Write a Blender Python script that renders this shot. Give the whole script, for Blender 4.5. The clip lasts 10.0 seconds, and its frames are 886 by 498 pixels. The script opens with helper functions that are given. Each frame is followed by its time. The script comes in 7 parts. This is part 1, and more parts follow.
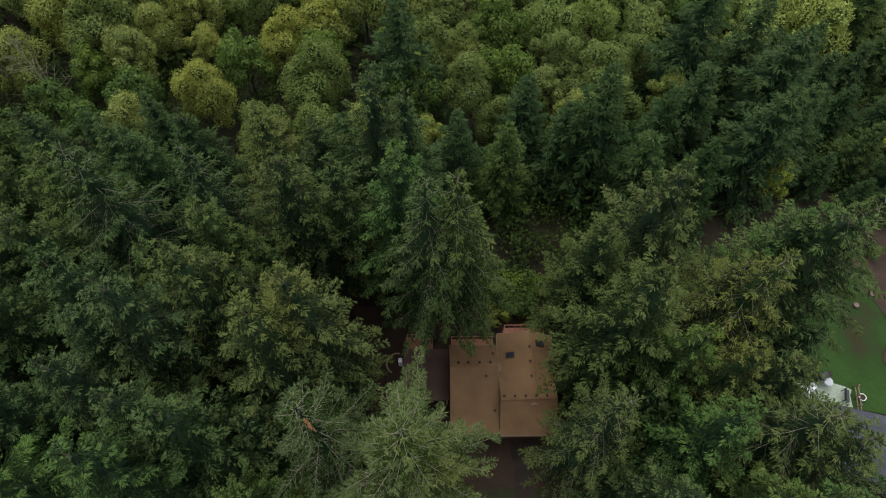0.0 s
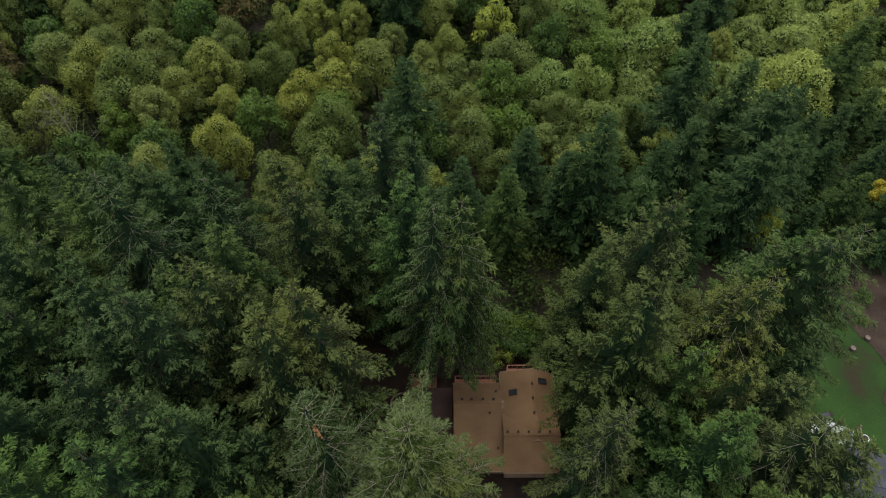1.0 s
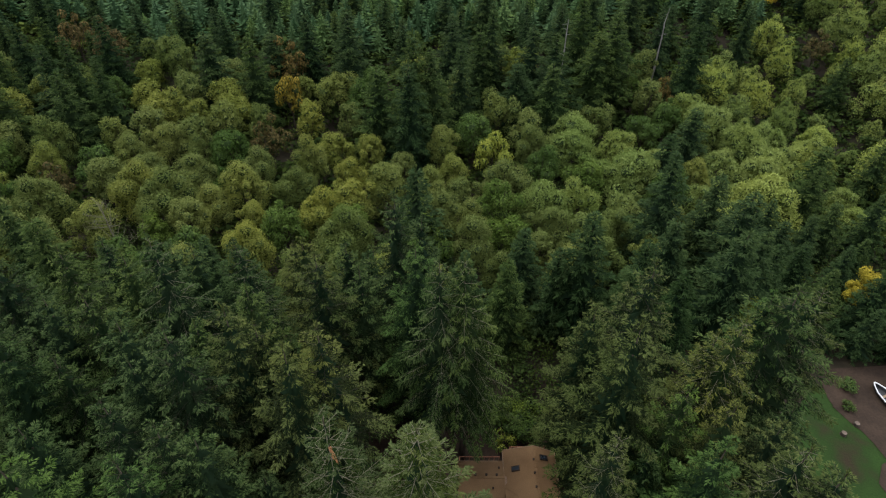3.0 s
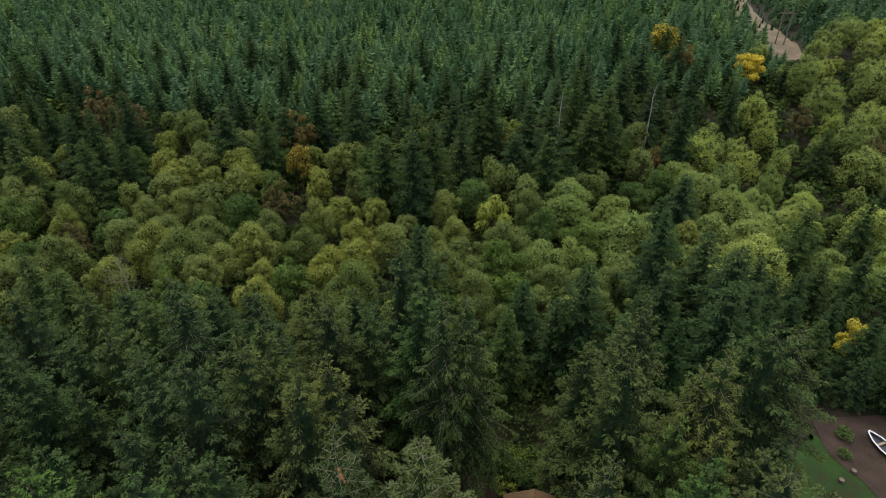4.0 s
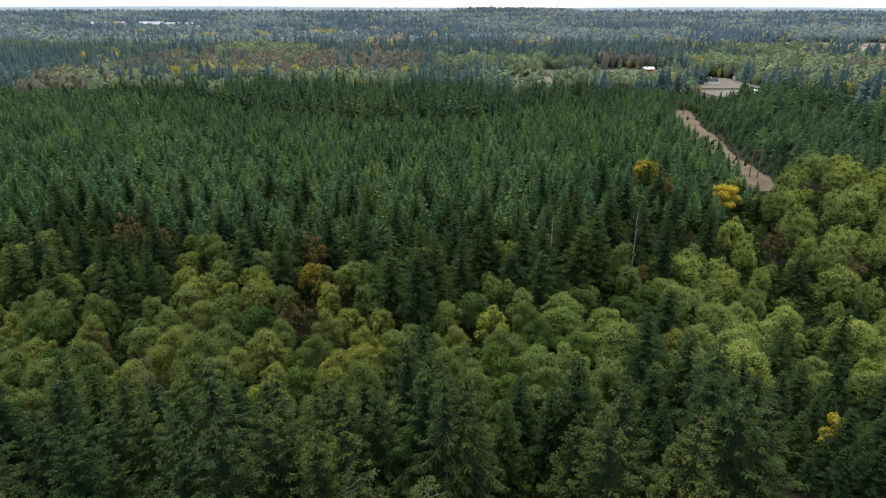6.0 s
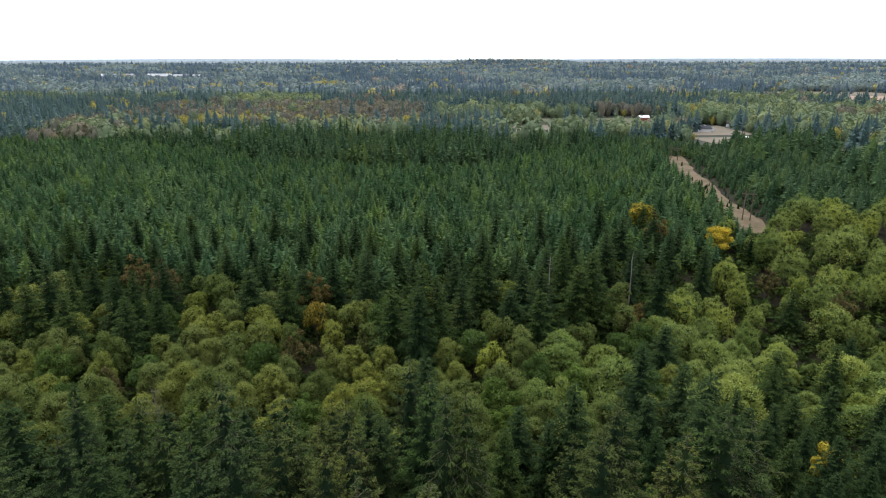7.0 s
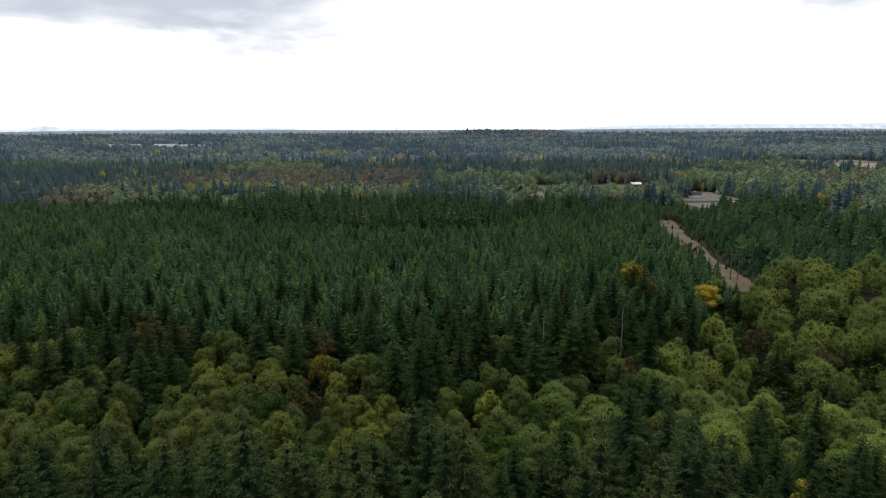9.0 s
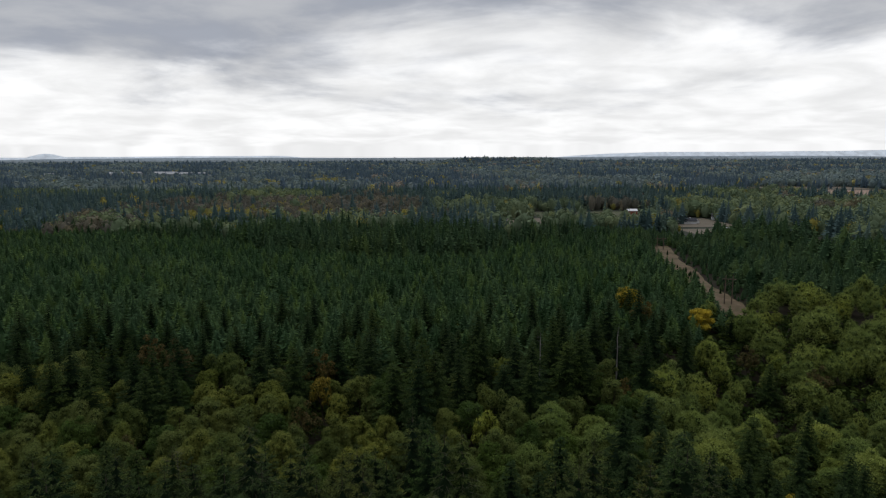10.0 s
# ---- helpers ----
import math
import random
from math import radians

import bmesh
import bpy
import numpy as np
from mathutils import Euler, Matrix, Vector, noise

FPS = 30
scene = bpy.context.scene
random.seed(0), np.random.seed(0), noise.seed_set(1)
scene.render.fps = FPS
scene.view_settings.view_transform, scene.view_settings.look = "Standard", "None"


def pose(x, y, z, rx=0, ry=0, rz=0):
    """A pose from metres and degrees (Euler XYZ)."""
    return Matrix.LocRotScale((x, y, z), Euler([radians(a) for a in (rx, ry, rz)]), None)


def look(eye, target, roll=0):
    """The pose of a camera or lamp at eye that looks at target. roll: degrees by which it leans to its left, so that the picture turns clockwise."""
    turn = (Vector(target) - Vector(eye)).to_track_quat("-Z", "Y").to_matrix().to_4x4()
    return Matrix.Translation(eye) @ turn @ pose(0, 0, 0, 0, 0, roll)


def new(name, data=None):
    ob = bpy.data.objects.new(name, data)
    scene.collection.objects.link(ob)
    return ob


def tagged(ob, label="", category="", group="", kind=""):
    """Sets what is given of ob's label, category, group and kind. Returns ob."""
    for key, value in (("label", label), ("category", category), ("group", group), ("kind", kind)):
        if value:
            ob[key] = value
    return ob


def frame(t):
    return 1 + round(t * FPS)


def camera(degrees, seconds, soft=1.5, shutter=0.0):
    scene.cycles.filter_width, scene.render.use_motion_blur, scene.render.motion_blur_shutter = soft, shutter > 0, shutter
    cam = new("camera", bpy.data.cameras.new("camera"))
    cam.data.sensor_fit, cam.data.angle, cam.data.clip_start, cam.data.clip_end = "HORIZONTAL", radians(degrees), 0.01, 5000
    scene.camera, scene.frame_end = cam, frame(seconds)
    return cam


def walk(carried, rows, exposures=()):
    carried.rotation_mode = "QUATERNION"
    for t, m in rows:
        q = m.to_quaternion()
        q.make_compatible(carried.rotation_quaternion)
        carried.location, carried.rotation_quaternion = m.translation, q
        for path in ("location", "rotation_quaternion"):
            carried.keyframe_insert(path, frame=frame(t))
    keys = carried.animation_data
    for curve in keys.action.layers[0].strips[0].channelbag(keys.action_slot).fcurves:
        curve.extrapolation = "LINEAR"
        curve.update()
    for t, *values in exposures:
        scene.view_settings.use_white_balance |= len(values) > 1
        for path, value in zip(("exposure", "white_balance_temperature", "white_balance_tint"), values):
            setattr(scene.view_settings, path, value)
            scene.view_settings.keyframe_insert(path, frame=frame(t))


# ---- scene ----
cam = camera(70.72, 10.0, 1.2)
ROWS = [
    (0.0, look((0.65, 45.30, 61.84), (1.99, 91.22, -26.98), 1.01)),
    (0.5, look((0.55, 43.11, 61.87), (1.75, 94.57, -23.87), 0.97)),
    (1.0, look((0.48, 40.90, 61.90), (1.36, 97.62, -20.46), 0.67)),
    (1.5, look((0.41, 38.68, 61.92), (1.05, 100.30, -16.83), 0.49)),
    (2.0, look((0.35, 36.42, 61.94), (0.82, 102.70, -12.94), 0.46)),
    (2.5, look((0.31, 34.15, 61.97), (0.67, 104.84, -8.76), 0.46)),
    (4.0, look((0.23, 27.19, 62.02), (0.10, 109.52, 5.27), 0.25)),
    (4.5, look((0.21, 24.83, 62.04), (-0.06, 110.48, 10.43), 0.15)),
    (5.0, look((0.20, 22.46, 62.05), (-0.13, 110.88, 15.33), 0.12)),
    (5.5, look((0.19, 20.09, 62.06), (-0.19, 110.84, 20.06), 0.08)),
    (6.0, look((0.18, 17.72, 62.07), (-0.24, 110.30, 24.27), 0.04)),
    (7.5, look((0.16, 10.70, 62.10), (-0.36, 106.72, 34.16), -0.18)),
    (8.0, look((0.14, 8.42, 62.10), (-0.32, 105.13, 36.67), -0.21)),
    (8.5, look((0.12, 6.20, 62.11), (-0.25, 103.52, 39.10), -0.19)),
    (9.0, look((0.10, 4.05, 62.11), (-0.21, 101.92, 41.59), -0.24)),
    (9.5, look((0.07, 1.97, 62.11), (-0.12, 100.29, 43.88), -0.24)),
    (10.0, look((0.02, -0.01, 62.11), (0.03, 98.66, 45.84), -0.26)),
]
walk(cam, ROWS, ((0.0, 0.1), (7.0, 0.15), (8.0, -0.03), (8.5, -0.26), (9.0, -0.72), (10.0, -1.45)))

# ---- world and light: a bright overcast autumn day ----
world = bpy.data.worlds.new("overcast_sky")
scene.world = world
world.use_nodes = True
wn, wl = world.node_tree.nodes, world.node_tree.links
wn.clear()


def wnode(kind, **inputs):
    nd = wn.new(kind)
    for key, value in inputs.items():
        nd.inputs[key.replace("_", " ")].default_value = value
    return nd


SUN_EL, SUN_AZ = 60.0, 25.0      # degrees above the ground; degrees from +y towards -x
sky = wn.new("ShaderNodeTexSky")
sky.sky_type, sky.sun_disc = "NISHITA", False
sky.sun_elevation, sky.sun_rotation = radians(SUN_EL), radians(-SUN_AZ)
sky.air_density, sky.dust_density = 1.0, 2.0
w_at = wn.new("ShaderNodeTexCoord")
w_sep = wn.new("ShaderNodeSeparateXYZ")
wl.new(w_at.outputs["Generated"], w_sep.inputs[0])
# clouds lie on a flat deck: the direction divided by its height above the horizon
w_lift = wnode("ShaderNodeMath")
w_lift.operation = "ADD"
w_lift.inputs[1].default_value = 0.16
w_pos = wn.new("ShaderNodeMath")
w_pos.operation = "MAXIMUM"
w_pos.inputs[1].default_value = 0.0
wl.new(w_sep.outputs[2], w_pos.inputs[0])
wl.new(w_pos.outputs[0], w_lift.inputs[0])
w_dx, w_dy, w_deck = wn.new("ShaderNodeMath"), wn.new("ShaderNodeMath"), wn.new("ShaderNodeCombineXYZ")
for nd, n in ((w_dx, 0), (w_dy, 1)):
    nd.operation = "DIVIDE"
    wl.new(w_sep.outputs[n], nd.inputs[0])
    wl.new(w_lift.outputs[0], nd.inputs[1])
    wl.new(nd.outputs[0], w_deck.inputs[n])


def w_math(operation, a, b=None, c=None):
    nd = wn.new("ShaderNodeMath")
    nd.operation = operation
    for k, v in enumerate((a, b, c)):
        if isinstance(v, (int, float)):
            nd.inputs[k].default_value = v
        elif v is not None:
            wl.new(v, nd.inputs[k])
    return nd.outputs[0]


def w_step(value, low, high, to_low=0.0, to_high=1.0):
    nd = wn.new("ShaderNodeMapRange")
    nd.interpolation_type = "SMOOTHSTEP"
    for key, v in zip(("From Min", "From Max", "To Min", "To Max"), (low, high, to_low, to_high)):
        nd.inputs[key].default_value = v
    wl.new(value, nd.inputs["Value"])
    return nd.outputs[0]


def w_field(scale, detail, rough, shift):
    nd, slide = wnode("ShaderNodeTexNoise", Scale=scale, Detail=detail, Roughness=rough, Distortion=0.3), wn.new("ShaderNodeMapping")
    slide.inputs["Location"].default_value = shift
    wl.new(w_deck.outputs[0], slide.inputs["Vector"])
    wl.new(slide.outputs[0], nd.inputs["Vector"])
    return nd.outputs["Fac"]


w_up = w_sep.outputs[2]
w_billow, w_wisp = w_field(0.75, 7.0, 0.55, (3.1, 1.7, 0.0)), w_field(1.9, 6.0, 0.55, (7.3, 0.4, 0.0))
# a grey bank fills the upper sky, lowest on the left; under it the cloud is thin and bright
w_edge = w_math("ADD", w_up, w_math("MULTIPLY", w_math("SUBTRACT", w_billow, 0.5), 0.42))
w_edge = w_math("SUBTRACT", w_edge, w_math("MULTIPLY", w_step(w_sep.outputs[0], 0.02, 0.45), 0.055))
w_bank = w_math("MULTIPLY", w_step(w_edge, 0.055, 0.175), w_step(w_wisp, 0.28, 0.62, 0.62, 1.0))
w_bright = wn.new("ShaderNodeMix")
w_bright.data_type = "RGBA"
w_bright.inputs[6].default_value = (2.75, 2.76, 2.78, 1)
w_bright.inputs[7].default_value = (0.98, 1.05, 1.21, 1)
wl.new(w_bank, w_bright.inputs[0])
# the deck is brightest overhead and towards the sun, dullest low down behind
w_gain = w_math("MULTIPLY", w_step(w_up, 0.26, 0.85, 1.0, 2.0), w_step(w_sep.outputs[1], -0.5, 0.5, 0.62, 1.0))
w_gain = w_math("MULTIPLY", w_gain, w_step(w_wisp, 0.30, 0.70, 0.88, 1.10))
w_tone = wn.new("ShaderNodeMix")
w_tone.data_type, w_tone.blend_type = "RGBA", "MULTIPLY"
w_tone.inputs[0].default_value = 1.0
wl.new(w_bright.outputs[2], w_tone.inputs[6])
wl.new(w_gain, w_tone.inputs[7])
w_clouds = wnode("ShaderNodeBackground", Strength=1.0)
wl.new(w_tone.outputs[2], w_clouds.inputs["Color"])
w_clear = wnode("ShaderNodeBackground", Strength=0.06)
wl.new(sky.outputs[0], w_clear.inputs["Color"])
w_mix = wnode("ShaderNodeMixShader", Fac=0.92)
w_out = wn.new("ShaderNodeOutputWorld")
wl.new(w_clear.outputs[0], w_mix.inputs[1])
wl.new(w_clouds.outputs[0], w_mix.inputs[2])
wl.new(w_mix.outputs[0], w_out.inputs[0])

sun_data = bpy.data.lights.new("sun", "SUN")
sun_data.energy, sun_data.angle, sun_data.color = 1.5, radians(20), (1.0, 0.96, 0.9)
sun = new("sun", sun_data)
se, sa = radians(SUN_EL), radians(SUN_AZ)
sun.matrix_world = look((-math.sin(sa) * math.cos(se) * 300, math.cos(sa) * math.cos(se) * 300, math.sin(se) * 300 + 40), (0, 0, 40))

# ---- materials ----


def material(name, rough=0.8, metal=0.0):
    m = bpy.data.materials.new(name)
    m.use_nodes = True
    b = m.node_tree.nodes["Principled BSDF"]
    b.inputs["Roughness"].default_value, b.inputs["Metallic"].default_value = rough, metal
    return m, m.node_tree.nodes, m.node_tree.links, b


def ramp(nodes, stops):
    r = nodes.new("ShaderNodeValToRGB")
    while len(r.color_ramp.elements) < len(stops):
        r.color_ramp.elements.new(0.5)
    for e, (at, c) in zip(r.color_ramp.elements, stops):
        e.position, e.color = at, (*c, 1)
    return r


def mixed(nodes, links, fac, a, b, blend="MIX"):
    m = nodes.new("ShaderNodeMix")
    m.data_type, m.blend_type = "RGBA", blend
    for sock, v in ((m.inputs[0], fac), (m.inputs[6], a), (m.inputs[7], b)):
        if isinstance(v, (int, float)):
            sock.default_value = v
        elif isinstance(v, tuple):
            sock.default_value = (*v, 1)
        else:
            links.new(v, sock)
    return m.outputs[2]


def foliage(name, dark, mid, light, wild=None, wild_from=0.62, patch=0.05, see_through=0.15, rough=0.6, stand=False, vary=1.0, patchy=0.8):
    """Leaves or needles: colour by leaf, by tree and by patches of the stand; a thin leaf lets light through."""
    m, n, l, b = material(name, rough)
    geo, obj = n.new("ShaderNodeNewGeometry"), n.new("ShaderNodeObjectInfo")
    leaf = ramp(n, ((0.0, dark), (0.45, mid), (1.0, light)))
    l.new(geo.outputs["Random Per Island"], leaf.inputs["Fac"])
    tone = ramp(n, ((0.0, (1 - 0.26 * vary, 1 - 0.20 * vary, 1 - 0.32 * vary)), (0.5, (1.0, 1.0, 1 - 0.05 * vary)), (1.0, (1 + 0.35 * vary, 1 + 0.24 * vary, 1 - 0.15 * vary))))
    if stand:
        own = n.new("ShaderNodeAttribute")
        own.attribute_name = "plant"
        l.new(own.outputs["Fac"], tone.inputs["Fac"])
    else:
        l.new(obj.outputs["Random"], tone.inputs["Fac"])
    colour = mixed(n, l, 1.0, leaf.outputs["Color"], tone.outputs["Color"], "MULTIPLY")
    big = n.new("ShaderNodeTexNoise")
    big.inputs["Scale"].default_value, big.inputs["Detail"].default_value = patch, 3.0
    l.new(geo.outputs["Position"], big.inputs["Vector"])
    shift = ramp(n, ((0.3, (0.74, 0.84, 0.72)), (0.55, (1.0, 1.0, 1.0)), (0.75, (1.25, 1.15, 0.8))))
    l.new(big.outputs["Fac"], shift.inputs["Fac"])
    colour = mixed(n, l, patchy, colour, mixed(n, l, 1.0, colour, shift.outputs["Color"], "MULTIPLY"))
    if wild:
        spot = n.new("ShaderNodeTexNoise")
        spot.inputs["Scale"].default_value, spot.inputs["Detail"].default_value = patch * 2.3, 1.0
        l.new(geo.outputs["Position"], spot.inputs["Vector"])
        pick = ramp(n, ((wild_from, (0, 0, 0)), (wild_from + 0.08, (1, 1, 1))))
        l.new(spot.outputs["Fac"], pick.inputs["Fac"])
        colour = mixed(n, l, pick.outputs["Color"], colour, wild)
    l.new(colour, b.inputs["Base Color"])
    b.inputs["Specular IOR Level"].default_value = 0.015
    thin = n.new("ShaderNodeBsdfTranslucent")
    l.new(colour, thin.inputs["Color"])
    mx = n.new("ShaderNodeMixShader")
    mx.inputs[0].default_value = see_through
    l.new(b.outputs[0], mx.inputs[1])
    l.new(thin.outputs[0], mx.inputs[2])
    l.new(mx.outputs[0], n["Material Output"].inputs["Surface"])
    return m


def surface(name, stops, scale, rough=0.85, fine=None, bump=0.3, metal=0.0, per_object=0.0, stretch=(1, 1, 1), fine_amount=0.5):
    """A solid surface: colour by broad noise, finer grain on top, and relief."""
    m, n, l, b = material(name, rough, metal)
    at = n.new("ShaderNodeTexCoord")
    mp = n.new("ShaderNodeMapping")
    mp.inputs["Scale"].default_value = stretch
    l.new(at.outputs["Object"], mp.inputs["Vector"])
    broad, grain = n.new("ShaderNodeTexNoise"), n.new("ShaderNodeTexNoise")
    broad.inputs["Scale"].default_value, broad.inputs["Detail"].default_value = scale, 5.0
    grain.inputs["Scale"].default_value, grain.inputs["Detail"].default_value = fine or scale * 14, 4.0
    l.new(mp.outputs[0], broad.inputs["Vector"])
    l.new(mp.outputs[0], grain.inputs["Vector"])
    c = ramp(n, stops)
    l.new(broad.outputs["Fac"], c.inputs["Fac"])
    g = ramp(n, ((0.25, (0.55, 0.55, 0.55)), (0.7, (1.25, 1.25, 1.25))))
    l.new(grain.outputs["Fac"], g.inputs["Fac"])
    col = mixed(n, l, fine_amount, c.outputs["Color"], mixed(n, l, 1.0, c.outputs["Color"], g.outputs["Color"], "MULTIPLY"))
    if per_object:
        obj = n.new("ShaderNodeObjectInfo")
        t = ramp(n, ((0.0, (1 - per_object,) * 3), (1.0, (1 + per_object,) * 3)))
        l.new(obj.outputs["Random"], t.inputs["Fac"])
        col = mixed(n, l, 1.0, col, t.outputs["Color"], "MULTIPLY")
    l.new(col, b.inputs["Base Color"])
    b.inputs["Specular IOR Level"].default_value = 0.12 if rough > 0.7 else 0.4
    if bump:
        bp = n.new("ShaderNodeBump")
        bp.inputs["Strength"].default_value, bp.inputs["Distance"].default_value = bump, 0.05
        l.new(grain.outputs["Fac"], bp.inputs["Height"])
        l.new(bp.outputs[0], b.inputs["Normal"])
    return m


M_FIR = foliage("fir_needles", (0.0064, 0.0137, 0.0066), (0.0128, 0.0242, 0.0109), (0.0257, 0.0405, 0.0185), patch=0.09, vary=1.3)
# Inner tiers of the conifers: shade inside the crown, put into a dark colour.
M_NEEDLE_INNER_SHADE = foliage("inner_needle_shade", (0.0104, 0.021, 0.012), (0.0142, 0.027, 0.015), (0.019, 0.034, 0.018), patch=0.3, see_through=0.0, rough=0.9)
# Dark cores of leafy crowns: the shade between leaves, put into colour.
M_LEAF_INNER_SHADE = foliage("inner_leaf_shade", (0.0312, 0.0468, 0.0195), (0.0403, 0.0598, 0.0253), (0.052, 0.0754, 0.0331), patch=0.3, see_through=0.0, rough=0.9)
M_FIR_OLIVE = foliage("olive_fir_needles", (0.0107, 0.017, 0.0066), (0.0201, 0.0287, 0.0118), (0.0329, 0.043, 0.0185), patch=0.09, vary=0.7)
# Tips: paler new growth, with light on the bough ends added in the colour.
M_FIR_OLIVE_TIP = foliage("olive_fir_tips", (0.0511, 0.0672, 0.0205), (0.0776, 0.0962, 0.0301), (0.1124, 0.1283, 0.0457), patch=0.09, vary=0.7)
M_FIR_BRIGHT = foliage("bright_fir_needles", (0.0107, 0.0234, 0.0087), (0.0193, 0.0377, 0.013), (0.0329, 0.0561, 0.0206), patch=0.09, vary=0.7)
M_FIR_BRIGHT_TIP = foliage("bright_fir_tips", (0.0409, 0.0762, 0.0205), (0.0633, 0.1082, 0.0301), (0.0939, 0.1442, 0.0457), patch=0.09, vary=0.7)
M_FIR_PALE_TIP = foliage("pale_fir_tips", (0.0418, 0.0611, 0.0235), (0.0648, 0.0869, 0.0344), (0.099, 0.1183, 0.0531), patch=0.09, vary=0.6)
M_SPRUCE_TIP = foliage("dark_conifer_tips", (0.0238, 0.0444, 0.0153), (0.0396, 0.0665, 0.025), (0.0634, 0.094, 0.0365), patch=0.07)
M_FIR_TIP = foliage("fresh_and_lit_fir_tips", (0.0298, 0.0522, 0.0187), (0.051, 0.0802, 0.0288), (0.085, 0.1153, 0.045), patch=0.09, vary=0.9)
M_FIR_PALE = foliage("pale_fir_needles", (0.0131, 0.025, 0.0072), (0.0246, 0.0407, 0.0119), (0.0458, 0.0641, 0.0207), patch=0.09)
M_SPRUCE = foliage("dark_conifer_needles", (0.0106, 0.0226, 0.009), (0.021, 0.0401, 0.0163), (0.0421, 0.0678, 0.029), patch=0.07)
M_PLANT = foliage("young_conifer_needles", (0.0379, 0.0733, 0.0383), (0.064, 0.1178, 0.0603), (0.1076, 0.1754, 0.0851), patch=0.03, vary=1.4, stand=True)
M_ALDER = foliage("alder_leaves", (0.1031, 0.1298, 0.0376), (0.1342, 0.1627, 0.0488), (0.1702, 0.1934, 0.0646), patch=0.06)
M_WILLOW = foliage("willow_leaves", (0.1966, 0.2451, 0.0734), (0.2286, 0.2814, 0.0857), (0.2628, 0.3177, 0.1001), patch=0.06, vary=0.8)
M_THICKET = foliage("willow_thicket_leaves", (0.1917, 0.239, 0.0705), (0.2229, 0.2744, 0.0822), (0.2563, 0.3098, 0.0961), patch=0.06, vary=0.8, stand=True)
M_SHRUB = foliage("shrub_leaves", (0.0342, 0.0607, 0.0154), (0.0608, 0.1012, 0.0253), (0.0988, 0.1454, 0.0429), patch=0.2)
M_BELT = foliage("tall_dark_needles", (0.0344, 0.0661, 0.037), (0.0529, 0.0952, 0.0503), (0.082, 0.1323, 0.0688), patch=0.04, stand=True)
M_UNDER = foliage("undergrowth_leaves", (0.018, 0.030, 0.010), (0.034, 0.054, 0.016), (0.060, 0.085, 0.024), patch=0.1, stand=True)
M_YELLOW = foliage("yellow_autumn_leaves", (0.20, 0.165, 0.025), (0.36, 0.285, 0.035), (0.50, 0.40, 0.06))
M_TURNING = foliage("turning_leaves", (0.045, 0.072, 0.018), (0.11, 0.115, 0.024), (0.36, 0.26, 0.035), patch=0.02)
M_LIME = foliage("yellow_green_leaves", (0.13, 0.155, 0.025), (0.19, 0.22, 0.04), (0.26, 0.28, 0.055))
M_ORANGE = foliage("orange_autumn_leaves", (0.12, 0.10, 0.020), (0.19, 0.15, 0.030), (0.27, 0.20, 0.045))
M_RUST = foliage("rust_brown_leaves", (0.060, 0.050, 0.022), (0.10, 0.078, 0.034), (0.145, 0.11, 0.048))
# Far woods: distance haze is put into these colours, paler and the greens bluer.
M_FAR_CONIFER_HAZED = foliage("far_conifer_needles_hazed", (0.1043, 0.151, 0.198), (0.1192, 0.169, 0.2184), (0.1341, 0.1869, 0.2388), patch=0.010, stand=True, vary=0.5, patchy=0.3)
M_FAR_BROAD_HAZED = foliage("far_broad_leaves_hazed", (0.1654, 0.212, 0.2281), (0.1877, 0.2379, 0.2511), (0.2123, 0.2638, 0.2742), patch=0.014, stand=True, vary=0.55, patchy=0.5)
M_FAR_RUST_HAZED = foliage("far_rusty_leaves_hazed", (0.2274, 0.2112, 0.1884), (0.2534, 0.2304, 0.201), (0.2794, 0.2509, 0.2135), patch=0.02, stand=True, vary=0.4, patchy=0.3)
M_FAR_GOLD_HAZED = foliage("far_golden_leaves_hazed", (0.286, 0.27, 0.117), (0.33, 0.3078, 0.1305), (0.374, 0.3402, 0.1395), patch=0.02, stand=True, vary=0.4, patchy=0.3)

# Valley woods: a thinner haze is put into these colours, mainly by lightening.
M_VALLEY_CONIFER_HAZED = foliage("valley_conifer_needles_hazed", (0.0761, 0.1205, 0.1321), (0.0924, 0.1429, 0.1535), (0.11, 0.1653, 0.175), patch=0.02, stand=True, vary=0.9, patchy=0.4)
M_VALLEY_BROAD_HAZED = foliage("valley_broad_leaves_hazed", (0.1281, 0.1659, 0.1052), (0.1533, 0.1945, 0.1214), (0.1808, 0.2254, 0.1397), patch=0.02, stand=True, vary=0.8, patchy=0.5)
M_VALLEY_RUST_HAZED = foliage("valley_rusty_leaves_hazed", (0.1343, 0.1311, 0.1194), (0.1577, 0.1483, 0.1296), (0.1821, 0.1673, 0.1419), patch=0.02, stand=True, vary=0.9, patchy=0.4)
M_VALLEY_GOLD_HAZED = foliage("valley_golden_leaves_hazed", (0.2173, 0.2031, 0.063), (0.2795, 0.2552, 0.0788), (0.3416, 0.3021, 0.0945), patch=0.02, stand=True, vary=0.6, patchy=0.3)
M_BARK = surface("fir_bark", ((0.3, (0.040, 0.033, 0.024)), (0.7, (0.085, 0.070, 0.052))), 2.0, stretch=(1, 1, 0.25))
M_TWIG = surface("bare_grey_branches", ((0.3, (0.13, 0.122, 0.075)), (0.7, (0.20, 0.19, 0.125))), 3.0, bump=0.0)
M_SNAG = surface("weathered_dead_wood", ((0.3, (0.17, 0.16, 0.145)), (0.7, (0.26, 0.245, 0.225))), 1.5, stretch=(1, 1, 0.2))
